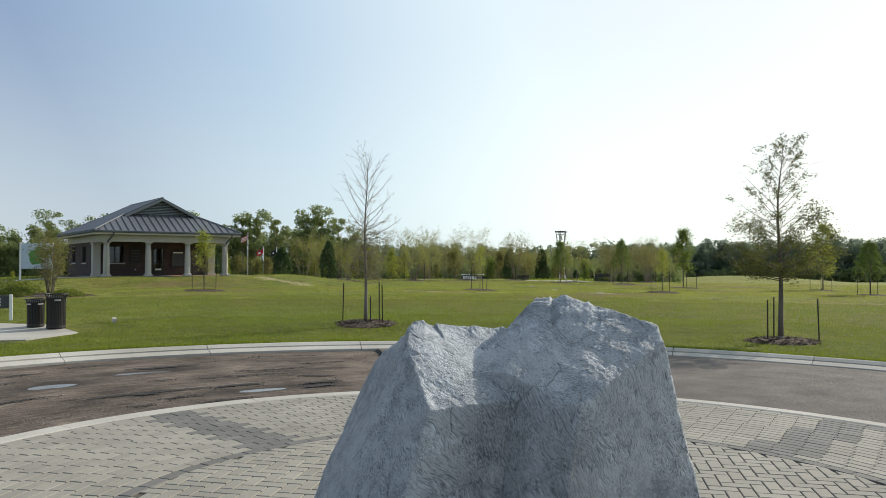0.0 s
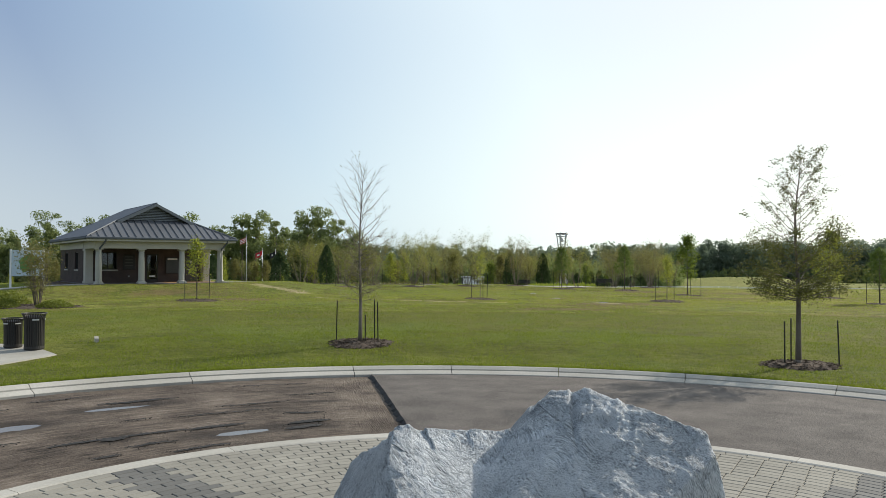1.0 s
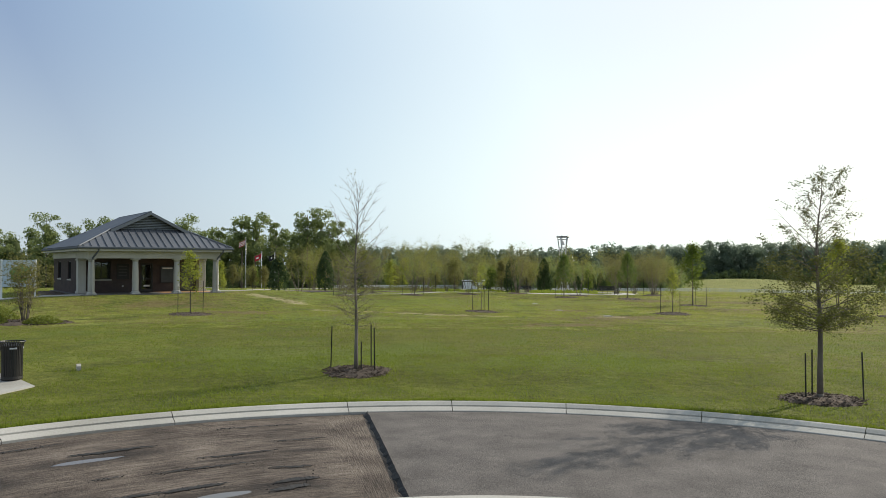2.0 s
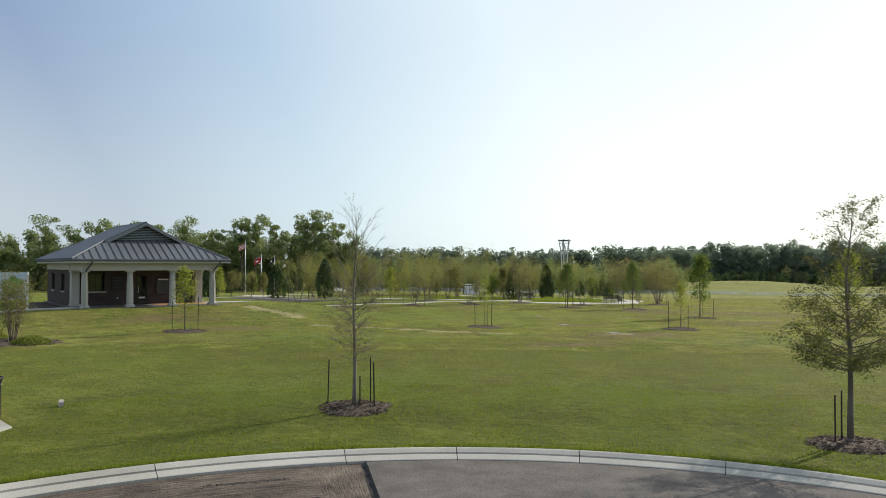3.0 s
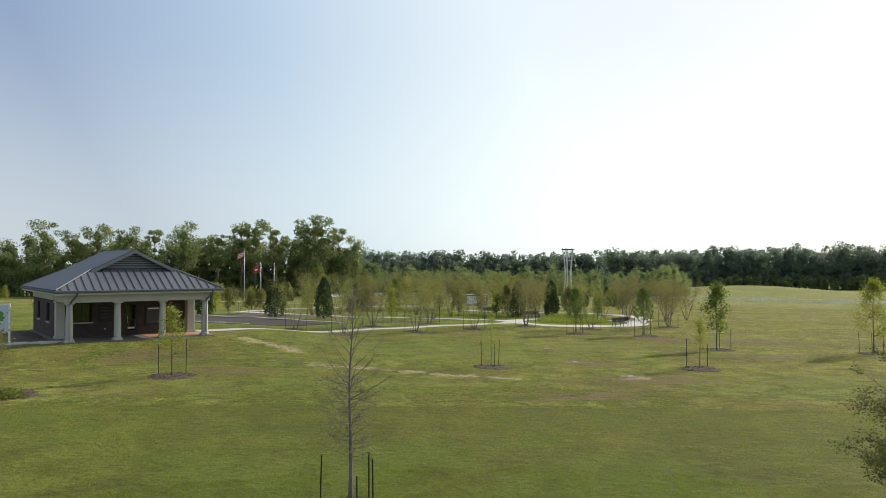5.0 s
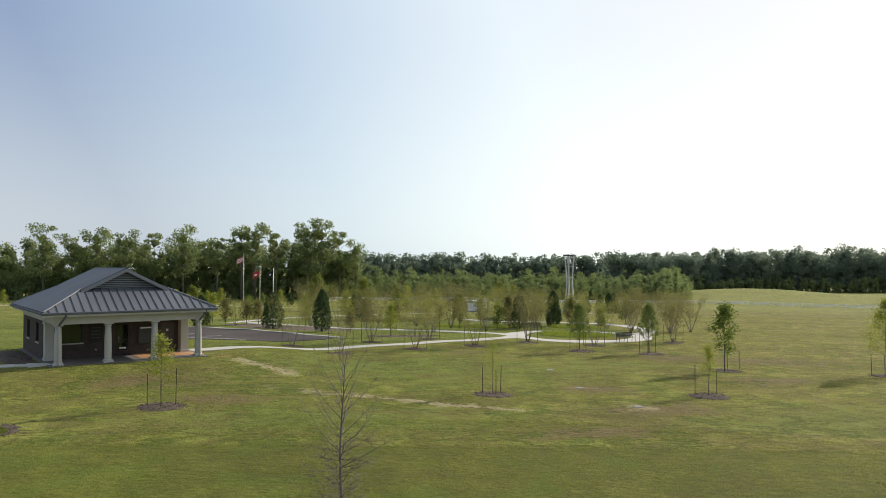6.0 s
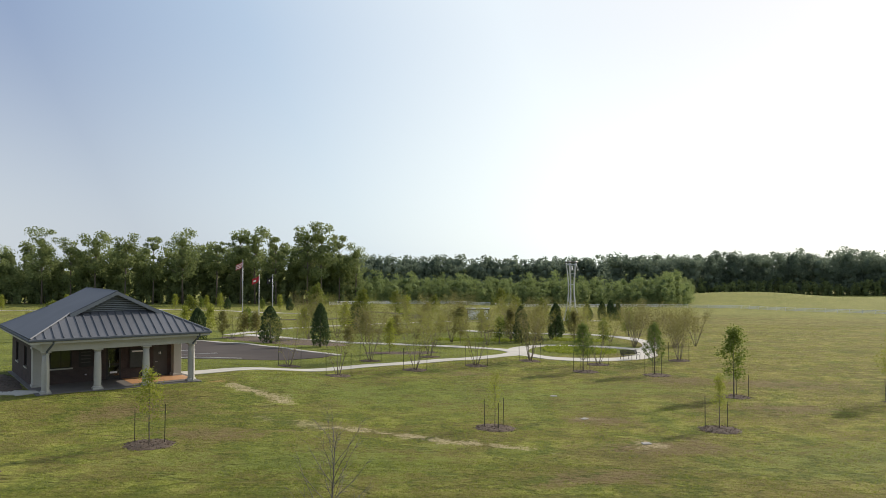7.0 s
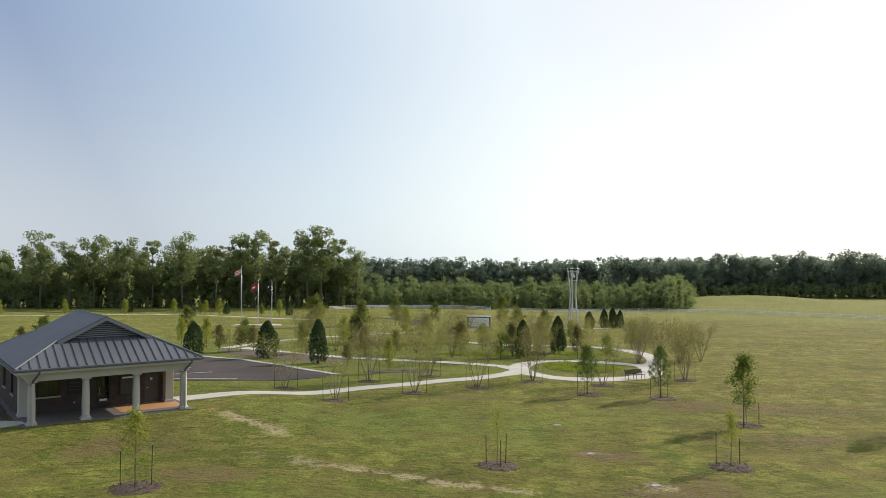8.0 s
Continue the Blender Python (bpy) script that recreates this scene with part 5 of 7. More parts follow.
# the staked young trees on the lawn
w, v = standard_tree(31, 3.6, 0.95, 1.0, 16, 1500, 0.11, 0.13, 0.03, 1.0, 1.0, 6)
plant("tree", (-14.3, 45.0), w, v, BARK, L_LIGHT, "small staked light-green young tree", "tree", "staked lawn trees")
mulch_bed(-14.3, 45.0, 1.25, 1.15, 0, 200)
tied_stakes(-14.3, 45.0, [(-0.75, 0.1, 1.6, -3), (0.1, -0.3, 1.45, 0), (0.62, 0.3, 1.9, 1)])
w, v = standard_tree(37, 3.0, 0.9, 0.75, 14, 900, 0.075, 0.11, 0.025, 1.0, 1.3, 4)
plant("tree", (2.42, 49.3), w, v, BARK, L_LIGHT, "small sparse staked young tree", "tree", "staked lawn trees")
mulch_bed(2.42, 49.3, 1.15, 1.05, 0, 180)
tied_stakes(2.42, 49.3, [(-0.55, 0.1, 1.5, -1), (0.15, -0.4, 1.4, 0), (0.45, 0.3, 1.6, 2)])
w, v = standard_tree(41, 2.9, 1.0, 0.75, 14, 1200, 0.085, 0.11, 0.03, 1.0, 1.2, 4)
plant("tree", (14.5, 49.7), w, v, BARK, L_LIGHT, "small staked light-green young tree", "tree", "staked lawn trees")
mulch_bed(14.5, 49.7, 1.15, 1.05, 0, 180)
tied_stakes(14.5, 49.7, [(-0.7, 0.2, 1.75, 0), (0.55, 0.3, 1.45, 0)])
w, v = standard_tree(43, 4.75, 1.30, 1.35, 15, 2300, 0.16, 0.16, 0.05, 0.9, 0.9, 5)
plant("tree", (19.0, 59.45), w, v, BARK, L_MAPLE, "young maple with dark green crown", "tree", "staked lawn trees")
mulch_bed(19.3, 60.2, 1.2, 1.0, 0, 150)
tied_stakes(19.0, 59.45, [(1.3, 0.8, 1.5, 0), (0.7, 1.4, 1.4, 0)])
w, v = standard_tree(47, 5.3, 1.1, 1.5, 20, 3600, 0.13, 0.17, 0.05, 1.2, 0.7, 6)
for x, y in ((29.6, 58.6),):
    plant("tree", (x, y), w, v, BARK, L_LIGHT, "staked young tree with loose light crown", "tree", "staked lawn trees")
    mulch_bed(x, y, 1.1, 1.0, 0, 120)
    tied_stakes(x, y, [(-0.9, 0.2, 1.5, 0), (-0.4, -0.5, 1.5, 0), (0.8, 0.2, 1.5, 0)])


# multi-stemmed ornamental shrubs with a fanned vase shape
def vase_shrub(seed, height, width, stems, leaves, leaf=0.115, bare=0.36):
    rng, nr = random.Random(seed), np.random.default_rng(seed)
    wood, spots = Solid(), []
    for i in range(stems):
        a = 2 * math.pi * i / stems + rng.uniform(-0.3, 0.3)
        out = rng.uniform(0.15, 0.62) * width / height * 1.7
        pts = limb(wood, (0.10 * math.cos(a), 0.10 * math.sin(a), -0.05), (math.cos(a) * out, math.sin(a) * out, 1), height * rng.uniform(0.72, 0.98), 0.026, rng, 0.2, 6, 0.09)
        for t in range(11):
            q = pts[rng.randint(2, 6)]
            tp = limb(wood, q, (math.cos(a) * 0.5 + rng.uniform(-0.8, 0.8), math.sin(a) * 0.5 + rng.uniform(-0.8, 0.8), rng.uniform(0.4, 1.2)), height * rng.uniform(0.14, 0.34), 0.007, rng, 0.2, 3, 0.2, 3)
            spots += tp[1:] * (2 if q.z > height * 0.5 else 1)
        spots += pts[4:]
    spots = [p for p in spots if p.z > height * bare]
    return wood, blades(leaves_near(spots, leaves, 0.21, nr), leaf, nr)


VASES = [vase_shrub(100 + i, h, wd, st, lv) for i, (h, wd, st, lv) in enumerate([(4.6, 2.5, 7, 2300), (4.3, 2.1, 6, 2000), (4.9, 2.5, 10, 3900), (3.4, 1.4, 6, 500)])]
VASE_MESH = [(a.mesh("trunk", PALE_BARK, True), quads("crown", b, L_OLIVE if i < 2 else L_MYRTLE)) for i, (a, b) in enumerate(VASES)]
MYRTLES = [(-13.4, 72.6, 1, 1.0), (-8.4, 66.6, 3, 1.0), (-2.7, 70.3, 0, 0.95), (-7.0, 76.9, 2, 0.95), (-1.7, 79.7, 0, 1.0), (2.4, 73.2, 0, 1.0), (7.4, 77.2, 2, 0.9), (13.3, 75.9, 1, 1.0),
           (21.6, 79.6, 2, 0.92), (24.6, 98.9, 2, 1.0), (21.5, 96.0, 2, 1.0), (28.0, 101.0, 0, 1.0), (11.1, 99.6, 1, 0.9), (4.6, 95.7, 0, 0.95), (13.7, 108.4, 0, 1.0), (-17.5, 104.0, 2, 1.1), (-14.5, 108.0, 0, 1.1),
           (-27.5, 105.5, 1, 0.8), (0.5, 101.0, 2, 1.0), (-4.0, 106.0, 2, 1.1), (8.0, 113.0, 0, 1.1), (18.2, 111.5, 1, 1.0), (-9.5, 112.0, 0, 1.0), (2.0, 116.5, 2, 1.1), (26.4, 97.0, 2, 0.9), (23.0, 101.5, 2, 0.95), (29.6, 99.2, 2, 0.85), (16.8, 104.0, 0, 1.0), (8.2, 106.5, 2, 0.9), (-1.5, 92.2, 1, 0.9), (20.6, 104.6, 1, 0.9), (12.6, 114.5, 2, 1.0)]
for i, (x, y, k, sc) in enumerate(MYRTLES):
    t = plant("shrub", (x, y), VASE_MESH[k][0], VASE_MESH[k][1], PALE_BARK, L_MYRTLE, "tall multi-stemmed ornamental shrub with thin bronze-green leaves", "shrub", "multi-stemmed shrubs", (i * 77) % 360)
    t.scale = (sc, sc, sc)
    if y < 84:
        mulch_bed(x, y, 1.05, 0.9, 0, 70)
        tied_stakes(x, y, [(-0.95, 0.15, 1.7, -1), (0.95, 0.2, 1.75, 1)])

# small rusty cones, dark conical evergreens


def cone_tree(seed, h, r, n, leaf):
    nr = np.random.default_rng(seed)
    f = nr.random(n) ** 0.75
    a = nr.uniform(0, 2 * np.pi, n)
    belly = np.where(f < 0.2, 0.74 + f * 1.3, 1.0) * (1 - f ** 2.6) ** 0.75
    lump = 1 + 0.16 * np.sin(a * 3 + f * 9) + 0.10 * np.sin(a * 7 - f * 23)
    rr = r * belly * lump * (1 - 0.35 * nr.random(n) ** 2) + 0.04
    p = np.stack([rr * np.cos(a), rr * np.sin(a), 0.12 + f * h * 0.97], 1)
    wood = Solid().tube([(0, 0, -0.1), (0, 0, h * 0.9)], [r * 0.10, 0.02], 6)
    return wood.mesh("trunk", BARK, True), quads("crown", blades(p, leaf, nr, 1.2), L_CONE)


CONES = [cone_tree(201, 4.0, 1.10, 4200, 0.22), cone_tree(202, 4.5, 0.92, 4200, 0.22)]
for i, (x, y, k, sc) in enumerate([(-31.3, 103.3, 0, 1.0), (-20.9, 97.8, 0, 1.08), (-14.0, 91.8, 1, 1.05), (-13.6, 121.1, 0, 1.05), (31.5, 178.0, 0, 0.98), (35.6, 182.0, 1, 1.0), (37.8, 183.0, 1, 1.08), (39.8, 184.5, 1, 0.95),
                                   (9.0, 101.0, 1, 1.0), (14.2, 108.0, 1, 1.05), (15.8, 119.0, 0, 0.9), (-89.8, 275.0, 0, 1.0), (-79.0, 280.0, 0, 1.05), (-54.0, 268.0, 0, 1.1), (-122.0, 300.0, 1, 1.0)]):
    t = plant("evergreen", (x, y), CONES[k][0], CONES[k][1], BARK, L_CONE, "dense dark green conical evergreen", "evergreen", "conical evergreens", (i * 67) % 360)
    t.scale = (sc, sc, sc)

# small leafy trees and bushes of the garden beyond the walk


def light_tree(seed, h, r, n, leaf, mat, bark=BARK):
    w, v = standard_tree(seed, h, h * 0.16, r * 1.2, 17, int(n * 0.7), leaf, 0.17, 0.04, 1.0, 0.8, 5)
    return w.mesh("trunk", bark, True), quads("crown", v, mat), mat


GARDEN = [light_tree(301, 3.4, 0.85, 2200, 0.16, L_LIGHT), light_tree(302, 2.6, 0.75, 2200, 0.16, L_BRONZE), light_tree(303, 5.2, 1.6, 4600, 0.20, L_JUNIPER), light_tree(304, 2.4, 0.7, 1800, 0.15, L_MAPLE), light_tree(305, 3.6, 1.0, 2600, 0.18, L_BRONZE)]
for i, (x, y, k, sc) in enumerate([(-5.7, 83.2, 0, 1.0), (-18.1, 104.0, 0, 1.2), (-28.8, 105.3, 4, 0.95), (-26.6, 107.4, 1, 1.2), (-25.0, 107.5, 1, 1.2), (-32.5, 112.0, 0, 1.2), (-10.6, 90.0, 1, 0.9), (-21.0, 130.0, 2, 1.3), (-10.0, 101.0, 4, 1.0),
                                   (25.8, 116.5, 3, 1.6), (19.5, 130.0, 3, 1.3), (7.8, 102.1, 4, 1.15), (-12.6, 121.0, 2, 1.15), (-6.5, 128.0, 0, 1.5), (-3.0, 118.0, 4, 1.2), (4.5, 108.0, 4, 1.0), (16.0, 135.0, 2, 0.9), (-42.0, 132.0, 2, 0.95),
                                   (-38.0, 118.0, 0, 1.1), (-30.0, 122.0, 3, 1.4), (-48.0, 100.0, 2, 0.9), (-53.0, 104.0, 4, 0.9), (-1.0, 112.0, 1, 1.0), (10.5, 125.0, 2, 1.0), (13.0, 190.0, 2, 1.4), (-30.5, 190.0, 0, 1.6), (-12.0, 185.0, 2, 1.2), (-3.0, 195.0, 2, 1.1),
                                   (1.5, 99.0, 4, 1.2), (6.2, 99.4, 3, 1.3), (11.6, 105.0, 1, 1.5), (15.5, 101.0, 4, 1.1), (18.6, 99.0, 3, 1.2), (-6.2, 99.5, 1, 1.2), (-14.0, 112.0, 0, 1.3), (-150.0, 262.0, 0, 1.61), (-131.0, 268.0, 0, 1.61), (-112.0, 272.0, 0, 1.61), (-96.0, 275.0, 0, 1.61), (-89.0, 282.0, 3, 1.61), (-85.5, 277.0, 0, 1.49), (-78.0, 268.0, 0, 1.74), (-62.0, 262.0, 3, 1.61), (-56.0, 262.0, 0, 1.61), (-166.0, 258.0, 0, 1.49)]):
    t = plant("tree", (x, y), GARDEN[k][0], GARDEN[k][1], BARK, GARDEN[k][2], {0: "small upright light-green young tree", 1: "small bronze-leaved upright tree", 2: "loose grey-green young tree", 3: "small dark green young tree", 4: "small bronze-leaved young tree"}[k], "tree", "garden trees", (i * 53) % 360)
    t.scale = (sc, sc, sc)


def pine(seed, h, r):
    rng, nr = random.Random(seed), np.random.default_rng(seed)
    wood, tips = Solid().tube([(0, 0, -0.1), (0, 0, h)], [0.05, 0.012], 7), []
    for ring in range(8):
        f = ring / 7.5
        for i in range(5):
            a = i * 1.2566 + ring * 0.7 + rng.uniform(-0.3, 0.3)
            pts = limb(wood, (0, 0, h * (0.24 + 0.70 * f)), (math.cos(a), math.sin(a), 0.35), r * (1.12 - 0.85 * f) * rng.uniform(0.75, 1.1), 0.016, rng, 0.9, 4, 0.1, 4)
            tips += pts[2:] + [pts[-1]] * 3
    tips += [Vector((0, 0, h))] * 6
    p = leaves_near(tips, 3400, 0.085, nr)
    return wood, blades(p, 0.26, nr, 1.2, 0.10)


for seed, x, y, h in ((401, 11.1, 71.2, 3.9), (402, 16.6, 69.8, 4.1), (403, 28.4, 50.0, 3.6)):
    w, v = pine(seed, h, 1.15)
    plant("pine_tree", (x, y), w, v, BARK, L_PINE, "young staked pine with tufted needles", "pine tree", "young pines")
    mulch_bed(x + 0.2, y, 1.2, 1.0, 0, 110)
    tied_stakes(x, y, [(-0.75, 0.2, 1.6, 0), (-0.25, -0.4, 1.5, 0), (0.6, 0.2, 1.6, 0)])

# the planted corner by the walk on the west side
mulch_bed(-20.9, 39.6, 2.6, 1.7, 0, 420, 3, "wide mulch bed under shrubs and low junipers")
w, v = vase_shrub(150, 3.0, 0.55, 15, 3000, 0.10, 0.03)
plant("shrub", (-20.7, 39.6), w, v, BARK, L_BRONZE, "large twiggy bronze-leaved shrub in a mulch bed", "shrub")
JUN = np.random.default_rng(9)
for x, y, r, h in ((-22.6, 40.4, 1.1, 0.75), (-22.0, 38.7, 0.9, 0.5), (-19.6, 39.2, 0.9, 0.35), (-24.0, 41.2, 1.2, 0.8)):
    n = 1500
    a, q = JUN.uniform(0, 6.283, n), JUN.random(n) ** 0.5
    p = np.stack([r * q * np.cos(a), r * q * np.sin(a), 0.05 + h * (1 - q ** 2) * JUN.random(n) ** 0.4], 1)
    wd = Solid()
    rr = random.Random(int(x * -9))
    for i in range(7):
        limb(wd, (0, 0, 0), (math.cos(i * 0.9), math.sin(i * 0.9), 0.35), r * 0.8, 0.02, rr, 0.0, 3)
    plant("juniper", (x, y), wd, blades(p, 0.15, JUN, 0.8, 0.3), BARK, L_JUNIPER, "low spreading yellow-green juniper", "juniper", "junipers")


mulch_bed(-30.2, 59.9, 5.6, 1.1, 126.87, 220, 9, "dark mulch bed along the side wall of the building")

# ---------------------------------------------------------------- woods round the park
def wood_tree(seed, n, leaf, kind="round", slim=0.30, base=0.06, lobes=60):
    """A forest tree one unit high: leaf clumps (n, 4, 3) round many small lobes, and the centres and radii of its shaded core."""
    nr = np.random.default_rng(seed)

    def spread(f):
        if kind == "round":
            return np.sqrt(np.clip(1.0 - ((f - 0.50) / 0.62) ** 2, 0.10, 1))
        if kind == "spire":
            return 0.12 + 0.88 * (1 - f) ** 0.85 * np.minimum(1.0, f * 5 + 0.45)
        return np.sqrt(np.clip(1.0 - ((f - 0.35) / 0.70) ** 2, 0.08, 1))

    tall = 0.97 - base
    f = 0.94 * nr.random(lobes) ** 0.9
    wide = spread(f)
    a, q = nr.uniform(0, 6.283, lobes), np.sqrt(nr.random(lobes))
    odd = 1 + 0.25 * np.sin(a * 2 + seed) * np.sin(f * 9 + seed)
    rad = slim * nr.uniform(0.22, 0.44, lobes) * (0.60 + 0.45 * wide)
    reach = slim * 0.78 * q * wide * odd
    c = np.stack([reach * np.cos(a), reach * np.sin(a), np.minimum(base + tall * f, 1.0 - rad * 0.7)], 1)
    k = nr.choice(lobes, n, p=rad ** 1.6 / np.sum(rad ** 1.6))
    d = nr.normal(size=(n, 3))
    d[:, 2] += 0.2
    d /= np.linalg.norm(d, axis=1)[:, None]
    p = c[k] + d * (rad[k] * nr.uniform(0.45, 1.15, n))[:, None] * np.array([1, 1, 0.75])
    d = d + nr.normal(size=(n, 3)) * 0.55
    a = np.cross(d, nr.normal(size=(n, 3)))
    a /= np.linalg.norm(a, axis=1)[:, None] + 1e-9
    b = np.cross(d, a)
    b /= np.linalg.norm(b, axis=1)[:, None] + 1e-9
    s = (leaf * nr.uniform(0.5, 1.3, n))[:, None] * 0.5
    p = np.clip(p, [-1, -1, 0.01], [1, 1, 1.02])
    g = np.array([0.12, 0.32, 0.52, 0.72])
    core = np.stack([g * 0, g * 0, base + tall * g], 1)
    return np.stack([p - a * s, p + b * s * 0.7, p + a * s, p - b * s * 0.7], 1), core, slim * 0.40 * spread(g)


def small_ball():
    bm = bmesh.new()
    bmesh.ops.create_icosphere(bm, subdivisions=1, radius=1.0)
    v, f = np.array([p.co[:] for p in bm.verts]), np.array([[p.index for p in t.verts] for t in bm.faces])
    bm.free()
    return v, f


BALL_V, BALL_F = small_ball()


def leaf_mass(name, centres, radii, material, seed):
    """The shaded inside of crowns: a few uneven dark lumps of leaves up the stem."""
    nr = np.random.default_rng(seed)
    m, k = len(centres), len(BALL_V)
    bump = 0.80 + 0.16 * nr.normal(size=(m, k)).clip(-2, 2)
    v = centres[:, None, :] + BALL_V[None] * (radii[:, None] * bump)[:, :, None] * np.array([1, 1, 1.1])
    f = (BALL_F[None] + (np.arange(m) * k)[:, None, None]).reshape(-1, 3)
    me = bpy.data.meshes.new(name)
    me.vertices.add(m * k)
    me.vertices.foreach_set("co", v.astype(np.float32).ravel())
    me.loops.add(len(f) * 3)
    me.loops.foreach_set("vertex_index", f.astype(np.int32).ravel())
    me.polygons.add(len(f))
    me.polygons.foreach_set("loop_start", np.arange(len(f), dtype=np.int32) * 3)
    me.polygons.foreach_set("loop_total", np.full(len(f), 3, dtype=np.int32))
    me.materials.append(material)
    me.update(calc_edges=True)
    me.validate()
    return me


def woodland(label, spots, kinds, mat, seed):
    """One stretch of forest: spots of x, y, height."""
    nr = np.random.default_rng(seed)
    out, mid, size, trunks = [], [], [], Solid()
    for x, y, h in spots:
        v, c, rad = kinds[nr.integers(len(kinds))]
        a = nr.uniform(0, 6.283)
        r = np.array([[math.cos(a), -math.sin(a), 0], [math.sin(a), math.cos(a), 0], [0, 0, 1]])
        z = land_at(x, y)
        k = h * nr.uniform(0.85, 1.15)
        out.append((v @ r.T) * (k, k, h) + np.array([x, y, z]))
        mid.append((c @ r.T) * (k, k, h) + np.array([x, y, z]))
        size.append(rad * k)
        trunks.tube([(x, y, z - 0.5), (x + nr.normal() * 0.3, y, z + h * 0.75)], [h * 0.009, h * 0.003], 5, False)
    t = thing("woodland", Matrix.Identity(4), label, "woods", "", "stuff")
    tagged(part("foliage", quads("foliage", np.concatenate(out), mat), mat, t), "", "", "", "stuff")
    tagged(part("inner_foliage", leaf_mass("inner_foliage", np.concatenate(mid), np.concatenate(size), mat, seed), mat, t), "", "", "", "stuff")
    tagged(part("trunks", trunks, BARK, t), "", "", "", "stuff")


TALL = [wood_tree(500 + i, 2100, 0.034, "round", 0.36 - 0.02 * i, 0.08 + 0.03 * i, 34) for i in range(5)] + [wood_tree(506 + i, 1600, 0.031, "spire", 0.25, 0.10, 34) for i in range(3)]
BACK = [wood_tree(560 + i, 650, 0.064, "round", 0.42, 0.02, 26) for i in range(4)]
SLIM = [wood_tree(520 + i, 950, 0.045, "young" if i < 4 else "spire", 0.30 + 0.02 * i, 0.0, 30) for i in range(6)]
LOW = [wood_tree(580 + i, 260, 0.092, "young", 0.40, 0.0, 16) for i in range(5)]
NR = np.random.default_rng(77)


def stand(x0, x1, y0, y1, rows, gap, low, high, bend=0.0):
    """Trees in loose rows between two ends, taller behind."""
    spots = []
    for r in range(rows):
        n = int((x1 - x0) / gap)
        for i in range(n):
            x = x0 + (i + NR.uniform(0, 1)) * gap
            f = (x - x0) / (x1 - x0)
            y = y0 + (y1 - y0) * f + bend * 4 * f * (1 - f) + r * gap * 1.1 + NR.uniform(-2, 2)
            spots.append((x, y, NR.uniform(low, high) * (0.78 + 0.22 * (r + 1) / rows)))
    return spots


woodland("dense dark green mature woods beyond the field", stand(-230, -36, 336, 347, 2, 5.4, 20, 30), TALL, L_WOOD, 1)
woodland("young bright green woods beyond the white fence", stand(-46, 104, 341, 330, 1, 3.6, 6.5, 10) + stand(-50, 106, 346, 336, 1, 3.8, 9, 12.5) + stand(-52, 108, 352, 342, 2, 4.4, 11.5, 16.5), SLIM, L_YOUNG, 2)
# the next three stands carry painted haze in their leaf colour
woodland("distant dark green woods on the skyline", stand(-100, 200, 560, 560, 1, 5.0, 18, 23) + stand(-100, 200, 572, 566, 1, 4.6, 24, 28), BACK, L_HAZED, 3)
woodland("dark green woods along the far side of the field", stand(135, 360, 500, 474, 2, 7.5, 22, 33), TALL, L_HAZED, 4)
woodland("dark green woods behind the far field", stand(110, 370, 522, 496, 1, 5.5, 25, 30), BACK, L_HAZED, 7)
woodland("low wooded edge where the field ends", stand(96, 150, 345, 470, 3, 4.5, 9, 14), SLIM, L_WOOD, 5)
woodland("low undergrowth along the edge of the woods", stand(-230, -36, 329, 341, 1, 3.2, 4, 10) + stand(-230, -36, 337, 351, 1, 3.6, 9, 15) + stand(135, 360, 492, 466, 2, 4.0, 6, 12), LOW, L_WOOD, 6)


def giant(seed, h, slim, clear, lobes):
    """A tall forest hardwood: a long trunk with limbs running out into an open crown."""
    v, core, rad = wood_tree(seed, 2600, 0.026, "round", slim, clear, lobes)
    wood, rng = Solid(), random.Random(seed)
    wood.tube([(0, 0, -0.5), (0.3, 0, h * 0.4), (0, 0.2, h * 0.9)], [h * 0.013, h * 0.009, h * 0.003], 6)
    for i in range(14):
        a = i * 2.4
        limb(wood, (0.1, 0.1, h * (clear + 0.035 * i)), (math.cos(a), math.sin(a), 0.9), h * slim * rng.uniform(0.55, 0.85), h * 0.0035, rng, 0.2, 4, 0.12, 4)
    return wood, v * h, core[1:] * h, rad[1:] * h * 0.7


for x, y, h, k in ((-172, 328, 33, 0), (-150, 330, 33, 1), (-137, 329, 31, 2), (-112, 328, 33, 3), (-88, 330, 34, 4), (-82, 331, 35, 1), (-60, 333, 36, 2), (-54, 334, 35, 0), (-40, 340, 27, 3), (-73, 331, 30, 5), (-98, 329, 29, 4), (-125, 329, 30, 5), (-160, 329, 29, 2), (-47, 338, 31, 5), (-200, 332, 30, 1)):
    wd, v, c, rad = giant(540 + k, h, (0.25, 0.23, 0.21, 0.26, 0.17, 0.16)[k], 0.34, 20 + 2 * k)
    t = plant("tree", (x, y), wd, v, BARK, L_WOOD, "tall mature hardwood standing above the woods", "tree", "tall woodland trees", (x * 37) % 360)
    part("inner_crown", leaf_mass("inner_crown", c, rad, L_WOOD, k), L_WOOD, t)

# ---------------------------------------------------------------- walks, car park, garden furniture


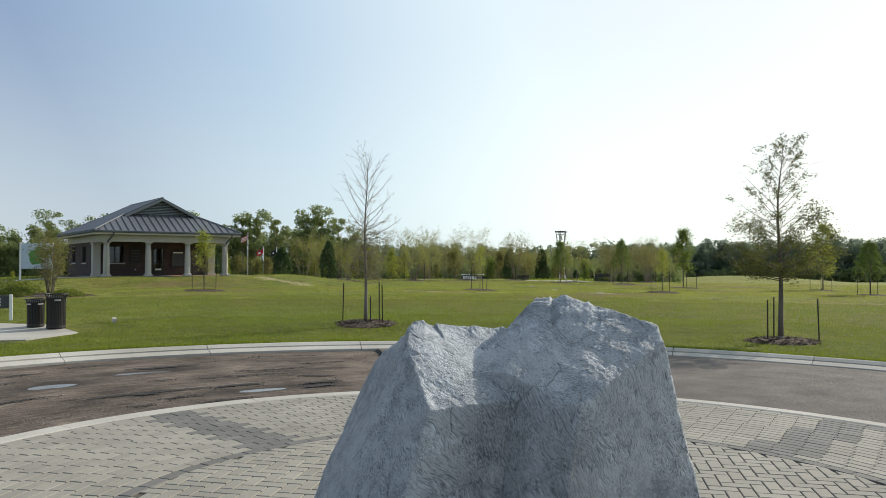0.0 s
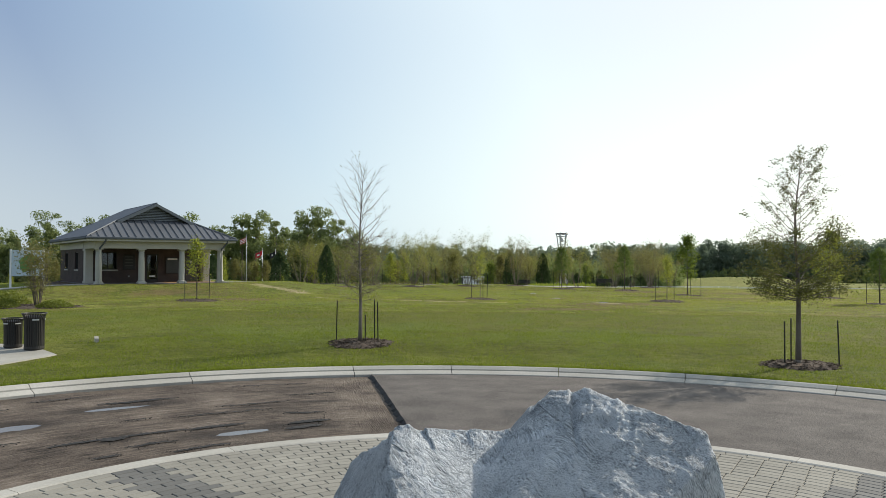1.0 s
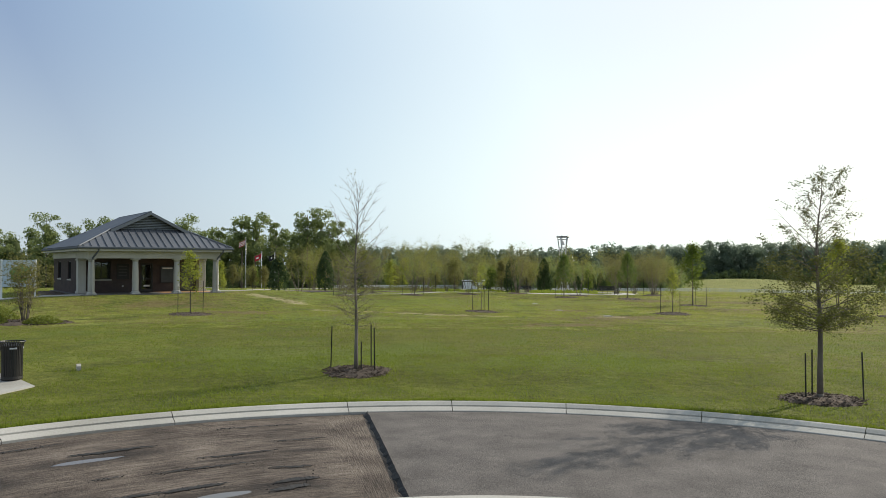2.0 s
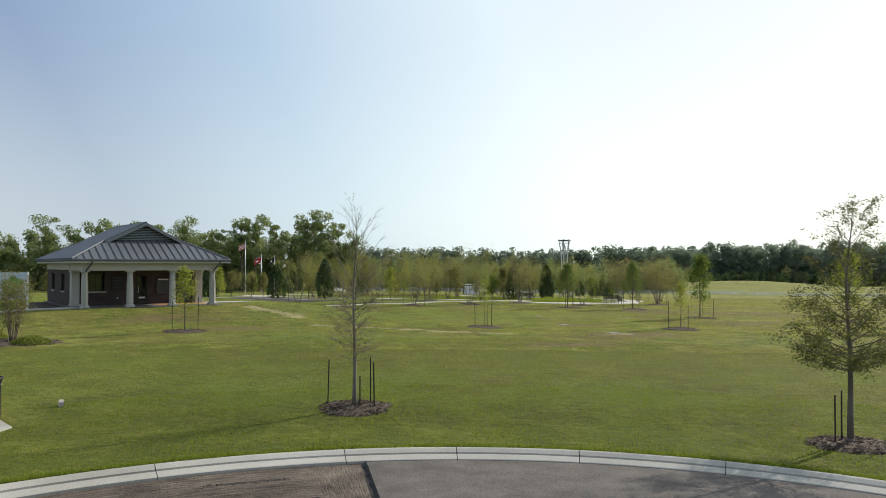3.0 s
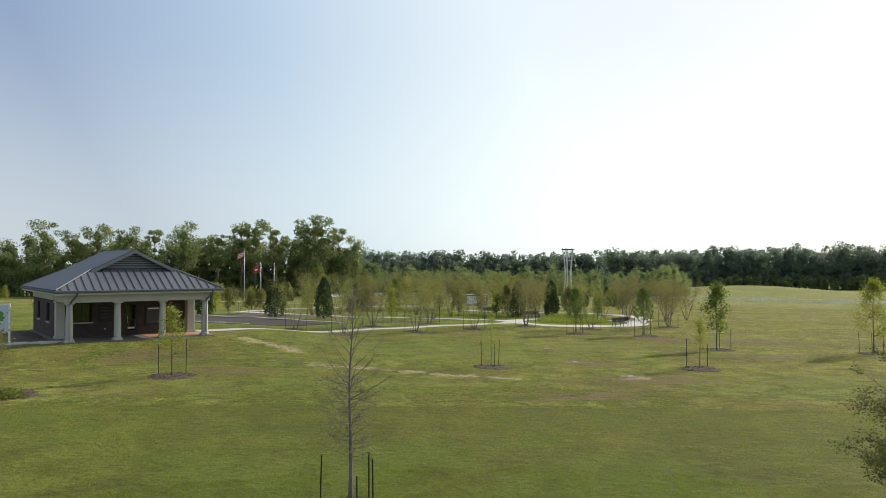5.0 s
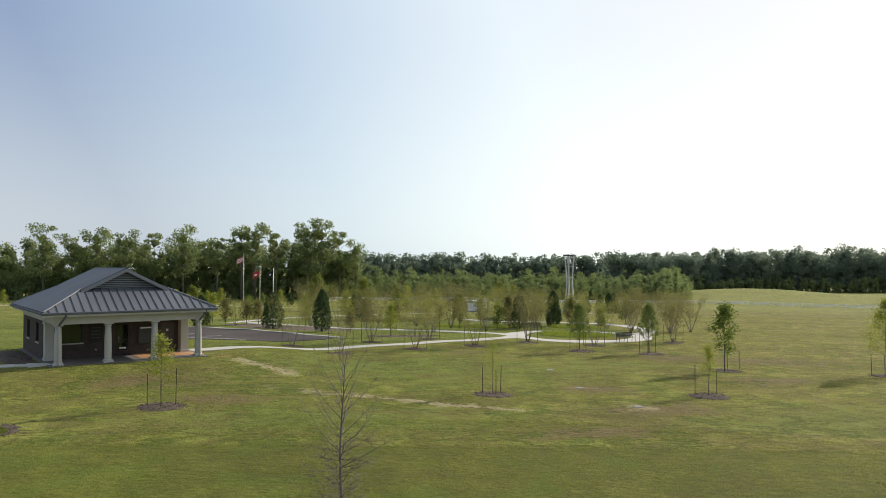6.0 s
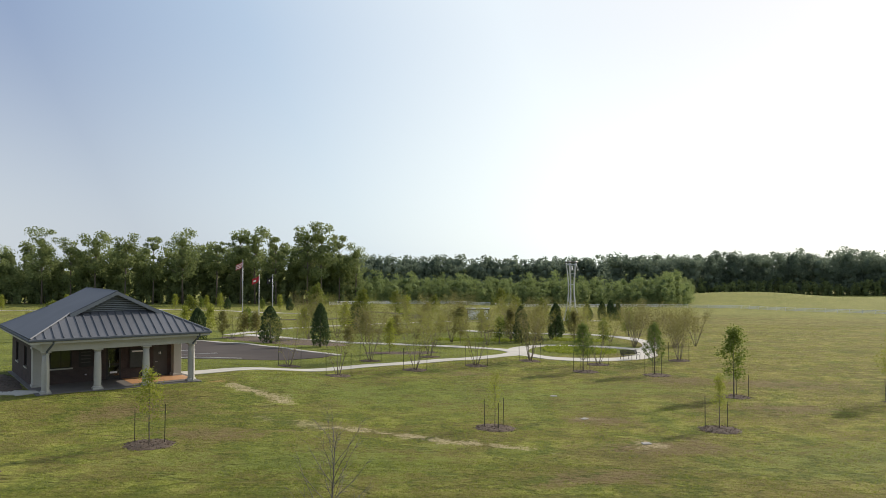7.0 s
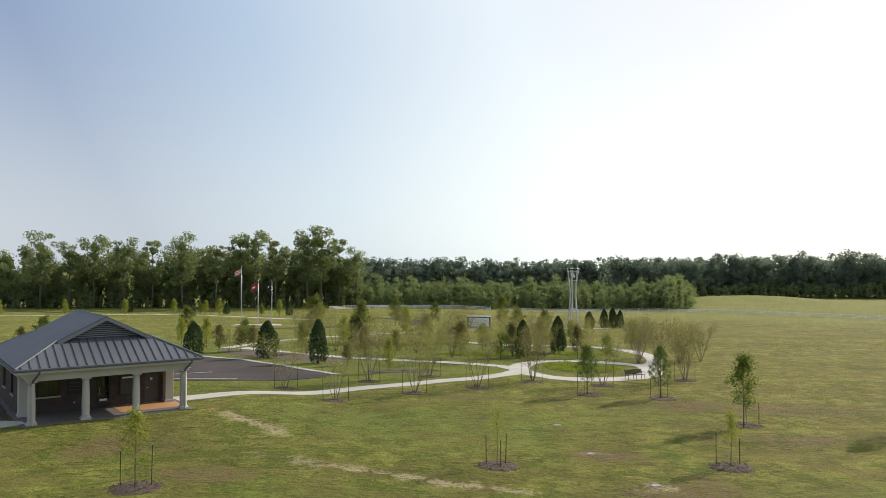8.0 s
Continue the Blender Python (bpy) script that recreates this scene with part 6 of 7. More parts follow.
def strip(points, width, lift=0.03, thick=0.12, step=1.5, close=False):
    """A walk of the given width laid on the land along a smooth line."""
    pts = [Vector((*p, 0)) for p in points]
    fine = []
    n = len(pts)
    for i in range(n if close else n - 1):
        p0, p1, p2, p3 = (pts[(i - 1) % n] if close or i > 0 else pts[i]), pts[i], pts[(i + 1) % n], (pts[(i + 2) % n] if close or i + 2 < n else pts[(i + 1) % n])
        m = max(2, int((p2 - p1).length / step))
        for j in range(m):
            t = j / m
            fine.append(0.5 * ((2 * p1) + (-p0 + p2) * t + (2 * p0 - 5 * p1 + 4 * p2 - p3) * t * t + (-p0 + 3 * p1 - 3 * p2 + p3) * t ** 3))
    if not close:
        fine.append(pts[-1])
    s = Solid()
    vs = []
    k = len(fine)
    for i, p in enumerate(fine):
        a, b = (fine[(i - 1) % k], fine[(i + 1) % k]) if close else (fine[max(0, i - 1)], fine[min(k - 1, i + 1)])
        d = (b - a).normalized()
        q = Vector((-d.y, d.x, 0)) * width / 2
        for e in (p + q, p - q):
            vs.append((e.x, e.y, land_at(e.x, e.y) + lift))
        for e in (p - q, p + q):
            vs.append((e.x, e.y, land_at(e.x, e.y) + lift - thick))
    m = k if close else k - 1
    fs = [(i * 4 + a, i * 4 + (a + 1) % 4, ((i + 1) % k) * 4 + (a + 1) % 4, ((i + 1) % k) * 4 + a) for i in range(m) for a in range(4)]
    if not close:
        fs += [(0, 3, 2, 1), tuple((k - 1) * 4 + a for a in range(4))]
    return s.add(vs, [tuple(reversed(f)) for f in fs])


def pave(label, pts, width, mat=WALK_CONCRETE, lift=0.03, close=False, name="pavement"):
    ob = part(name, strip(pts, width, lift, 0.14, 1.2, close), mat)
    return tagged(ob, label, "path", "", "structure")


pave("pale concrete garden walk", [(-19.5, 64.2), (-16.5, 66.6), (-13.0, 69.3), (-8.9, 71.8), (-4.5, 74.6), (0.3, 77.2), (4.5, 80.6), (7.2, 85.8)], 2.1)
pave("pale concrete garden walk", [(6.9, 87.0), (5.6, 89.6), (3.0, 92.0), (-2.1, 94.7), (-6.6, 96.5), (-12.9, 100.1), (-20.7, 106.0), (-27.7, 112.5)], 1.9, lift=0.034)
pave("pale concrete loop round the oval bed", [(7.2, 86.5), (8.9, 81.2), (12.6, 79.0), (16.2, 80.2), (19.5, 84.0), (21.2, 91.0), (19.7, 94.4), (16.3, 96.6), (12.1, 97.2), (8.6, 93.6)], 2.2, lift=0.038, close=True)
pave("pale concrete garden walk", [(21.4, 91.5), (24.0, 98.0), (25.2, 105.0), (24.6, 112.0), (22.0, 116.5), (16.9, 119.0), (8.7, 119.5), (2.3, 123.5)], 2.0, lift=0.042)
pave("pale concrete garden walk", [(-30.0, 112.0), (-24.0, 128.0), (-12.0, 142.0), (2.0, 160.0), (8.0, 165.0)], 1.6, lift=0.046)
pave("distant pale concrete park road", [(-230, 250), (-156, 268.0), (-110, 278), (-85, 272), (-57, 250), (-40.0, 240.0)], 3.0, lift=0.05)
pave("asphalt park drive with pale edges", [(-40.0, 165.0), (-24.0, 178.0), (-8.0, 205.0), (-12.0, 240.0), (-30.0, 262.0)], 5.0, LOT_ASPHALT, 0.05, name="road")
pave("concrete walk at the front of the building", [(-34.0, 54.0), (-27.5, 56.0), (-25.8, 55.2)], 1.4, lift=0.05)

lot = part("pavement", draped([(-21.0, 73.4), (-16.0, 76.4), (-11.6, 78.6), (-10.6, 80.8), (-17.2, 89.0), (-24.0, 96.0), (-29.5, 100.0), (-42.0, 104.0), (-46.0, 92.0), (-33.0, 76.0), (-26.0, 72.5)], 0.03), LOT_ASPHALT)
tagged(lot, "dark asphalt car park behind the building", "car park", "", "structure")
for a, b in (((-24.6, 72.9), (-18.4, 76.3)), ((-28.0, 77.6), (-22.4, 82.2)), ((-31.0, 82.0), (-26.0, 86.6))):
    d = (Vector(b) - Vector(a)).normalized()
    q = Vector((-d.y, d.x)) * 0.06
    ring = [tuple(Vector(a) - q), tuple(Vector(b) - q), tuple(Vector(b) + q), tuple(Vector(a) + q)]
    tagged(part("parking_line", draped(ring, 0.055, 0.05, 0.75), PAINT), "white painted parking bay line", "marking", "parking lines", "structure")
lot_kerb = thing("kerb", Matrix.Identity(4), "pale concrete kerb along the car park", "kerb", "", "structure")
edge = [(-10.4, 80.9), (-17.0, 89.2), (-23.9, 96.2), (-29.6, 100.3), (-42.0, 104.4)]
for a, b in zip(edge[:-1], edge[1:]):
    n = max(1, int((Vector(b) - Vector(a)).length / 3))
    for i in range(n):
        p, q = Vector(a).lerp(Vector(b), (i + 0.01) / n), Vector(a).lerp(Vector(b), (i + 0.99) / n)
        part("kerb_segment", strip([tuple(p), tuple(q)], 0.75, 0.075, 0.4, 3), CONCRETE, lot_kerb)
mulch_bed(-20.5, 101.5, 12.5, 3.6, -41, 300, 5, "long mulch bed along the car park")
mulch_bed(-4.5, 84.5, 4.0, 1.8, 15, 160, 6, "long mulch bed beside the walk")

# the oval bed and other ground-cover beds


def cover(x, y, rx, ry, turn, n, h, mat, label):
    nr = np.random.default_rng(int(abs(x * 13 + y * 7)))
    a, q = nr.uniform(0, 6.283, n), np.sqrt(nr.random(n))
    lx, ly = rx * q * np.cos(a), ry * q * np.sin(a)
    c, d = math.cos(radians(turn)), math.sin(radians(turn))
    wx, wy = x + lx * c - ly * d, y + lx * d + ly * c
    z = land(wx, wy) + h * nr.random(n) * (0.6 + 0.4 * np.sin(wx * 2.1) * np.sin(wy * 1.7))
    tagged(part("bed_plants", quads("bed_plants", blades(np.stack([wx, wy, z], 1), 0.20, nr, 1.0, 0.5), mat), mat), label, "bedding plants", "", "stuff")


cover(13.9, 89.3, 3.6, 4.6, 25, 4200, 0.45, L_BED, "yellow-green bedding plants in an oval bed")
cover(4.0, 104.0, 6.0, 1.6, 5, 2600, 0.4, L_BED, "low yellow-green bedding plants")
cover(17.0, 106.0, 3.5, 1.6, 5, 1500, 0.4, L_BED, "low yellow-green bedding plants")
cover(-8.0, 118.0, 9.0, 2.0, 12, 3000, 0.6, L_BRONZE, "bronze bedding plants along the garden")


def bench():
    b = thing("bench", on_land(17.2, 79.6, 22), "dark slatted metal bench on the concrete loop", "bench")
    for i in range(6):
        part("slat", Solid().box(-0.88, 0.04 + i * 0.075, 0.44, 0.88, 0.095 + i * 0.075, 0.46, 0.004), BLACK_STEEL, b)
    for i in range(6):
        part("slat", Solid().box(-0.88, 0.49 + i * 0.022, 0.50 + i * 0.068, 0.88, 0.51 + i * 0.022, 0.555 + i * 0.068, 0.004), BLACK_STEEL, b)
    for x in (-0.9, 0.0, 0.9):
        part("leg", Solid().tube([(x, 0.02, 0.0), (x, 0.04, 0.44), (x, 0.48, 0.46), (x, 0.63, 0.92)], [0.025] * 4, 6).tube([(x, 0.48, 0.46), (x, 0.56, 0.0)], [0.025, 0.025], 6), BLACK_STEEL, b)
    for x in (-0.92, 0.92):
        part("arm", Solid().tube([(x, 0.02, 0.44), (x, 0.02, 0.66), (x, 0.55, 0.66)], [0.02] * 3, 6), BLACK_STEEL, b)
    return b


first = bench()
copy_thing(first, on_land(6.0, 112.0, 10))
copy_thing(first, on_land(10.6, 98.8, 12))


def litter_bin(m, h, r, label):
    b = thing("litter_bin", m, label, "litter bin", "litter bins")
    part("liner", Solid().turned([(r * 0.80, 0.07), (r * 0.82, 0.6), (r * 0.86, h * 0.86), (r * 0.80, h * 0.86)], 24), SIGN_DARK, b)
    part("base_ring", Solid().turned([(r * 0.9, 0.0), (r * 0.97, 0.03), (r * 0.95, 0.10), (r * 0.86, 0.10)], 28), BLACK_STEEL, b)
    n = 30
    bar = Solid()
    w = 2 * math.pi * r / n * 0.30
    prof = [(r * 0.94, 0.05), (r * 0.95, h * 0.45), (r * 0.96, h * 0.78), (r * 1.02, h * 0.90), (r * 1.16, h * 0.985)]
    vs = []
    for rr, z in prof:
        vs += [(rr, -w, z), (rr, w, z), (rr - 0.012, w, z), (rr - 0.012, -w, z)]
    bar.add(vs, [(i * 4 + a, i * 4 + (a + 1) % 4, i * 4 + 4 + (a + 1) % 4, i * 4 + 4 + a) for i in range(4) for a in range(4)] + [(0, 3, 2, 1), (16, 17, 18, 19)])
    me = bar.mesh("slat", BLACK_STEEL)
    for i in range(n):
        part("slat", me, BLACK_STEEL, b).matrix_basis = pose(0, 0, 0, 0, 0, 360 / n * i)
    part("rim", Solid().tube([(r * 1.17 * math.cos(2 * math.pi * k / 28), r * 1.17 * math.sin(2 * math.pi * k / 28), h * 0.985) for k in range(29)], [0.016] * 29, 6), BLACK_STEEL, b)
    part("lid", Solid().turned([(r * 0.98, h * 0.86), (r * 0.99, h * 0.885), (r * 0.62, h * 0.93), (r * 0.40, h * 0.93), (r * 0.40, h * 0.87)], 28), BLACK_STEEL, b)
    for k in (-1, 1):
        part("band", Solid().box(r * 0.955, -0.09, h * 0.80, r * 1.0, 0.09, h * 0.84, 0.004), STEEL, b, "small bright maker's plate").matrix_basis = pose(0, 0, 0, 0, 0, -90 + 40 * k)
    return b


pad = [(-11.0, 22.7), (-12.6, 24.2), (-15.5, 24.6), (-17.6, 22.9), (-17.0, 20.4), (-13.8, 19.6), (-11.4, 20.6)]
tagged(part("pavement", draped(pad[::-1], 0.03, 0.25, 0.8), CONCRETE), "pale concrete pad beside the road", "path", "", "structure")


def pad_at(x, y, turn=0):
    return pose(x, y, land_at(x, y) + 0.03, 0, 0, turn)


litter_bin(pad_at(-12.85, 23.75, 20), 0.88, 0.262, "small black slatted steel litter bin on a concrete pad")
litter_bin(pad_at(-12.05, 23.45, 75), 1.08, 0.288, "large black slatted steel litter bin on a concrete pad")


def map_sign():
    s = thing("sign", on_land(-29.95, 55.4, 20), "park map sign with green island on pale blue board", "sign")
    for x in (-1.06, 1.06):
        part("post", Solid().box(x - 0.06, -0.06, -0.2, x + 0.06, 0.06, 2.72, 0.012), WHITE, s)
    board = part("board", Solid().box(-1.0, -0.03, 0.80, 1.0, 0.03, 2.68, 0.01), SIGN_BLUE, s)
    g = Solid()
    ring = []
    for i in range(40):
        a = 2 * math.pi * i / 40
        k = 1 + 0.10 * math.sin(2 * a + 0.6) + 0.08 * math.sin(5 * a) + 0.05 * math.sin(11 * a)
        ring.append((0.12 + 0.60 * k * math.cos(a), 1.75 + 0.66 * k * math.sin(a)))
    n = 40
    g.add([(x, -0.034, min(2.66, z)) for x, z in ring] + [(x, -0.040, min(2.66, z)) for x, z in ring], [tuple(range(n, 2 * n)), tuple(reversed(range(n)))] + [(i, (i + 1) % n, n + (i + 1) % n, n + i) for i in range(n)])
    part("map_shape", g, SIGN_GREEN, board, "green printed map shape")
    part("map_mark", Solid().box(0.30, -0.046, 1.45, 0.62, -0.041, 1.58, 0.002), WHITE, board, "small white label on the map")


map_sign()
post_sign = thing("sign", pose(-14.53, 25.3, land_at(-14.53, 25.3), 0, 0, 35), "low dark information panel on white posts", "sign")
part("panel", Solid().box(-1.2, -0.025, 0.42, -0.06, 0.025, 0.86, 0.008), SIGN_DARK, post_sign)
for x in (0.0, -1.26):
    part("post", Solid().box(x - 0.05, -0.05, -0.2, x + 0.05, 0.05, 0.88, 0.01), WHITE, post_sign)
for i in range(3):
    part("text_bar", Solid().box(-1.1, -0.032, 0.52 + i * 0.1, -0.3, -0.0255, 0.56 + i * 0.1, 0.001), WHITE, post_sign, "pale text bar")
for x, y, turn in ((9.6, 46.0, 10), (7.69, 52.1, 35), (6.98, 59.3, -8)):
    cover_slab = part("utility_cover", Solid().box(-0.22, -0.16, -0.15, 0.22, 0.16, 0.035, 0.012).box(-0.16, -0.10, 0.0385, 0.16, 0.10, 0.045, 0.003), CONCRETE)
    cover_slab.matrix_basis = on_land(x, y, turn)
    tagged(cover_slab, "pale concrete utility cover set in the turf", "utility cover", "utility covers")
mark = thing("lawn_marker", on_land(-10.85, 24.85, 30), "small pale grey wedge-shaped utility marker in the lawn", "marker")
mark.scale = (0.66, 0.66, 0.75)
part("body", Solid().add([(-0.09, -0.11, -0.05), (0.09, -0.11, -0.05), (0.09, 0.11, -0.05), (-0.09, 0.11, -0.05), (-0.09, -0.11, 0.16), (0.09, -0.11, 0.16), (0.09, 0.11, 0.24), (-0.09, 0.11, 0.24)], [(3, 2, 1, 0), (4, 5, 6, 7), (0, 1, 5, 4), (1, 2, 6, 5), (2, 3, 7, 6), (3, 0, 4, 7)]), CONCRETE, mark)
part("cap", Solid().box(-0.1, -0.12, 0.0, -0.0905, 0.12, 0.14, 0.002), STEEL, mark)


def flag_pole(x, y, h, cloths, label):
    """cloths: rows of material, u0, v0, u1, v1 on the unit flag."""
    f = thing("flagpole", on_land(x, y), label, "flagpole", "flagpoles")
    part("pole", Solid().tube([(0, 0, -0.2), (0, 0, h * 0.5), (0, 0, h)], [0.13, 0.10, 0.06], 10), STEEL, f, "", True)
    part("finial", Solid().turned([(0.03, h), (0.10, h + 0.05), (0.13, h + 0.13), (0.09, h + 0.22), (0.02, h + 0.26)], 12), STEEL, f, "", True)
    part("collar", Solid().turned([(0.30, -0.05), (0.28, 0.08), (0.15, 0.16)], 12), STEEL, f)
    flag = part("flag", Solid(), WHITE, f, "drooping flag in the light wind")
    L, W = 2.1, 1.3
    for k, (mat, u0, v0, u1, v1) in enumerate(cloths):
        s = Solid()
        n = 10
        vs = []
        for i in range(n + 1):
            u = u0 + (u1 - u0) * i / n
            for v in (v0, v1):
                drop = 0.60 * u * L + 0.16 * math.sin(u * 5)
                wob = 0.20 * math.sin(u * 7 + v * 1.5) + 0.006 * k
                vs.append((-0.12 - u * L * 0.86, wob, h - 0.25 - W * (1 - v) - drop * (0.9 + 0.2 * (1 - v))))
        m = len(vs)
        vs += [(x0, y0 + 0.012, z0) for x0, y0, z0 in vs]
        s.add(vs, [(2 * i, 2 * i + 2, 2 * i + 3, 2 * i + 1) for i in range(n)] + [(m + 2 * i + 1, m + 2 * i + 3, m + 2 * i + 2, m + 2 * i) for i in range(n)])
        part("stripe", s, mat, flag, "", True)


STRIPES = [((RED if i % 2 == 0 else WHITE), 0.0, i / 7, 1.0, (i + 1) / 7) for i in range(7)] + [(NAVY, 0.0, 0.43, 0.42, 1.0)]
flag_pole(-54.3, 209.0, 15.4, STRIPES, "tall steel flagpole with a red and white striped flag")
flag_pole(-49.8, 208.5, 11.6, [(RED, 0.0, 0.0, 1.0, 1.0), (NAVY, 0.0, 0.5, 0.38, 1.0), (WHITE, 0.38, 0.35, 0.80, 0.62)], "steel flagpole with a red, white and blue flag")
flag_pole(-47.0, 212.0, 11.6, [(CLOTH_BLACK, 0.0, 0.0, 0.8, 1.0), (WHITE, 0.3, 0.4, 0.5, 0.7)], "steel flagpole with a dark flag")
tagged(part("pavement", draped([(-51.0 + 7.2 * math.cos(i * math.pi / 24), 209.5 + 7.2 * math.sin(i * math.pi / 24)) for i in range(48)], 0.06), WALK_CONCRETE), "round pale concrete plaza round the flagpoles", "plaza", "", "structure")


def tower():
    t = thing("tower", on_land(28.8, 183.0, 15), "slender pale steel sculpture tower of bowed legs", "tower")
    h = 13.8
    for i in range(5):
        a = 2 * math.pi * i / 5
        pts, rad = [], []
        for k in range(13):
            f = k / 12
            r = 0.62 + 1.35 * (1 - f) ** 4.0 + 0.72 * max(0, f - 0.5) ** 1.6 * 3.0
            b = a + 0.35 * f
            pts.append((r * math.cos(b), r * math.sin(b), -0.2 + f * (h + 0.2)))
            rad.append(0.17 - 0.05 * f)
        part("leg", Solid().tube(pts, rad, 8), STEEL, t, "", True)
    for z, r in ((4.5, 0.80), (8.3, 0.72), (10.9, 0.98), (12.9, 1.25)):
        part("ring", Solid().tube([(r * math.cos(2 * math.pi * k / 20), r * math.sin(2 * math.pi * k / 20), z) for k in range(21)], [0.06] * 21, 6), STEEL, t)
    part("crown_ring", Solid().tube([(1.42 * math.cos(2 * math.pi * k / 20), 1.42 * math.sin(2 * math.pi * k / 20), 13.5) for k in range(21)], [0.17] * 21, 6), DARK_STONE, t, "dark steel crown ring")
    part("bell", Solid().turned([(0.45, 11.6), (0.36, 11.8), (0.28, 12.2), (0.2, 12.5), (0.05, 12.6)], 16), STEEL, t, "", True)
    part("hanger", Solid().tube([(0, 0, 12.6), (0, 0, 13.0)], [0.03, 0.03], 6).tube([(-1.2, 0, 12.95), (1.2, 0, 12.95)], [0.06, 0.06], 6), STEEL, t)


tower()
tagged(part("pavement", draped([(30.5 + 6.5 * math.cos(i * math.pi / 18), 183.0 + 4.5 * math.sin(i * math.pi / 18)) for i in range(36)], 0.06), WALK_CONCRETE), "pale concrete pad under the tower", "plaza", "", "structure")


def niche_wall():
    w = thing("memorial_wall", on_land(6.9, 176.0, -8), "white granite niche wall with grid of panels and dark ends", "memorial wall")
    part("body", Solid().box(-2.55, 0.0, -0.4, 2.55, 0.9, 2.5, 0.02), DARK_STONE, w)
    for i in range(10):
        for j in range(4):
            part("panel", Solid().box(-2.25 + i * 0.45, -0.04, 0.35 + j * 0.48, -1.82 + i * 0.45, -0.003, 0.81 + j * 0.48, 0.008), GRANITE, w)
    part("cap", Solid().box(-2.65, -0.12, 2.503, 2.65, 1.02, 2.66, 0.02), GRANITE, w)
    part("plinth", Solid().box(-2.7, -0.3, -0.5, 2.7, -0.043, 0.18, 0.02), WALK_CONCRETE, w)


niche_wall()


def rail_fence(points, post_gap, h, rails, label, top=0.10):
    f = thing("fence", Matrix.Identity(4), label, "fence", "", "")
    run = [Vector(p) for p in points]
    spots = []
    for a, b in zip(run[:-1], run[1:]):
        n = max(1, round((b - a).length / post_gap))
        spots += [a.lerp(b, i / n) for i in range(n)]
    spots.append(run[-1])
    post = Solid().box(-0.07, -0.07, -0.3, 0.07, 0.07, h, 0.01).box(-0.09, -0.09, h, 0.09, 0.09, h + 0.05, 0.015).mesh("post", WHITE)
    for p in spots:
        part("post", post, WHITE, f).matrix_basis = on_land(p.x, p.y)
    for a, b in zip(spots[:-1], spots[1:]):
        za, zb = land_at(a.x, a.y), land_at(b.x, b.y)
        for r in rails:
            part("rail", Solid().tube([(a.x, a.y, za + r), (b.x, b.y, zb + r)], [top / 1.6, top / 1.6], 4), WHITE, f)


rail_fence([(-48, 318), (-40, 326), (-22, 332), (2, 334), (18, 322)], 4.0, 1.6, (0.35, 0.8, 1.3), "white three-rail fence along the edge of the woods", 0.16)
rail_fence([(20, 318), (39, 312), (62, 318), (86, 318), (116, 306), (133, 274), (150, 250), (200, 215)], 4.0, 1.5, (0.4, 0.8, 1.25), "white rail fence across the far field", 0.14)

# ---------------------------------------------------------------- grass blades on the near lawn


CLEAR = [([(-19.5, 64.2), (-13.0, 69.3), (-4.5, 74.6), (4.5, 80.6), (7.2, 85.8)], 1.25), ([(6.9, 87.0), (3.0, 92.0), (-6.6, 96.5), (-20.7, 106.0), (-27.7, 112.5)], 1.15),
         ([(7.2, 86.5), (8.9, 81.2), (12.6, 79.0), (16.2, 80.2), (19.5, 84.0), (21.2, 91.0), (19.7, 94.4), (16.3, 96.6), (12.1, 97.2), (8.6, 93.6), (7.2, 86.5)], 1.3),
         ([(21.4, 91.5), (25.2, 105.0), (22.0, 116.5), (8.7, 119.5), (2.3, 123.5)], 1.2), ([(-30.0, 112.0), (-12.0, 142.0), (2.0, 160.0)], 1.1), ([(-34.0, 54.0), (-25.8, 55.2)], 0.9)]
LOT = [(-20.5, 73.0), (-11.2, 78.4), (-10.2, 81.0), (-17.0, 89.4), (-24.0, 96.4), (-29.5, 100.6), (-42.0, 104.6), (-46.6, 92.0), (-33.0, 75.5)]
BEDS = [(-2.55, 24.85, 1.0), (9.65, 21.4, 0.95), (-14.3, 45.0, 1.1), (2.42, 49.3, 1.0), (14.5, 49.7, 1.0), (19.3, 60.2, 1.0), (-20.9, 39.6, 1.9), (29.6, 58.6, 1.0), (28.4, 50.0, 1.0), (11.3, 71.2, 1.0), (16.8, 69.8, 1.0), (13.9, 89.3, 3.8),
        (-4.5, 84.5, 2.6), (-20.5, 101.5, 5.0), (-26.5, 106.5, 4.0), (-14.5, 96.5, 4.0), (-28.5, 57.7, 1.1), (-30.2, 59.9, 1.1), (-32.2, 62.6, 1.1)] + [(x, y, 0.85) for x, y, _, _ in MYRTLES if y < 84]


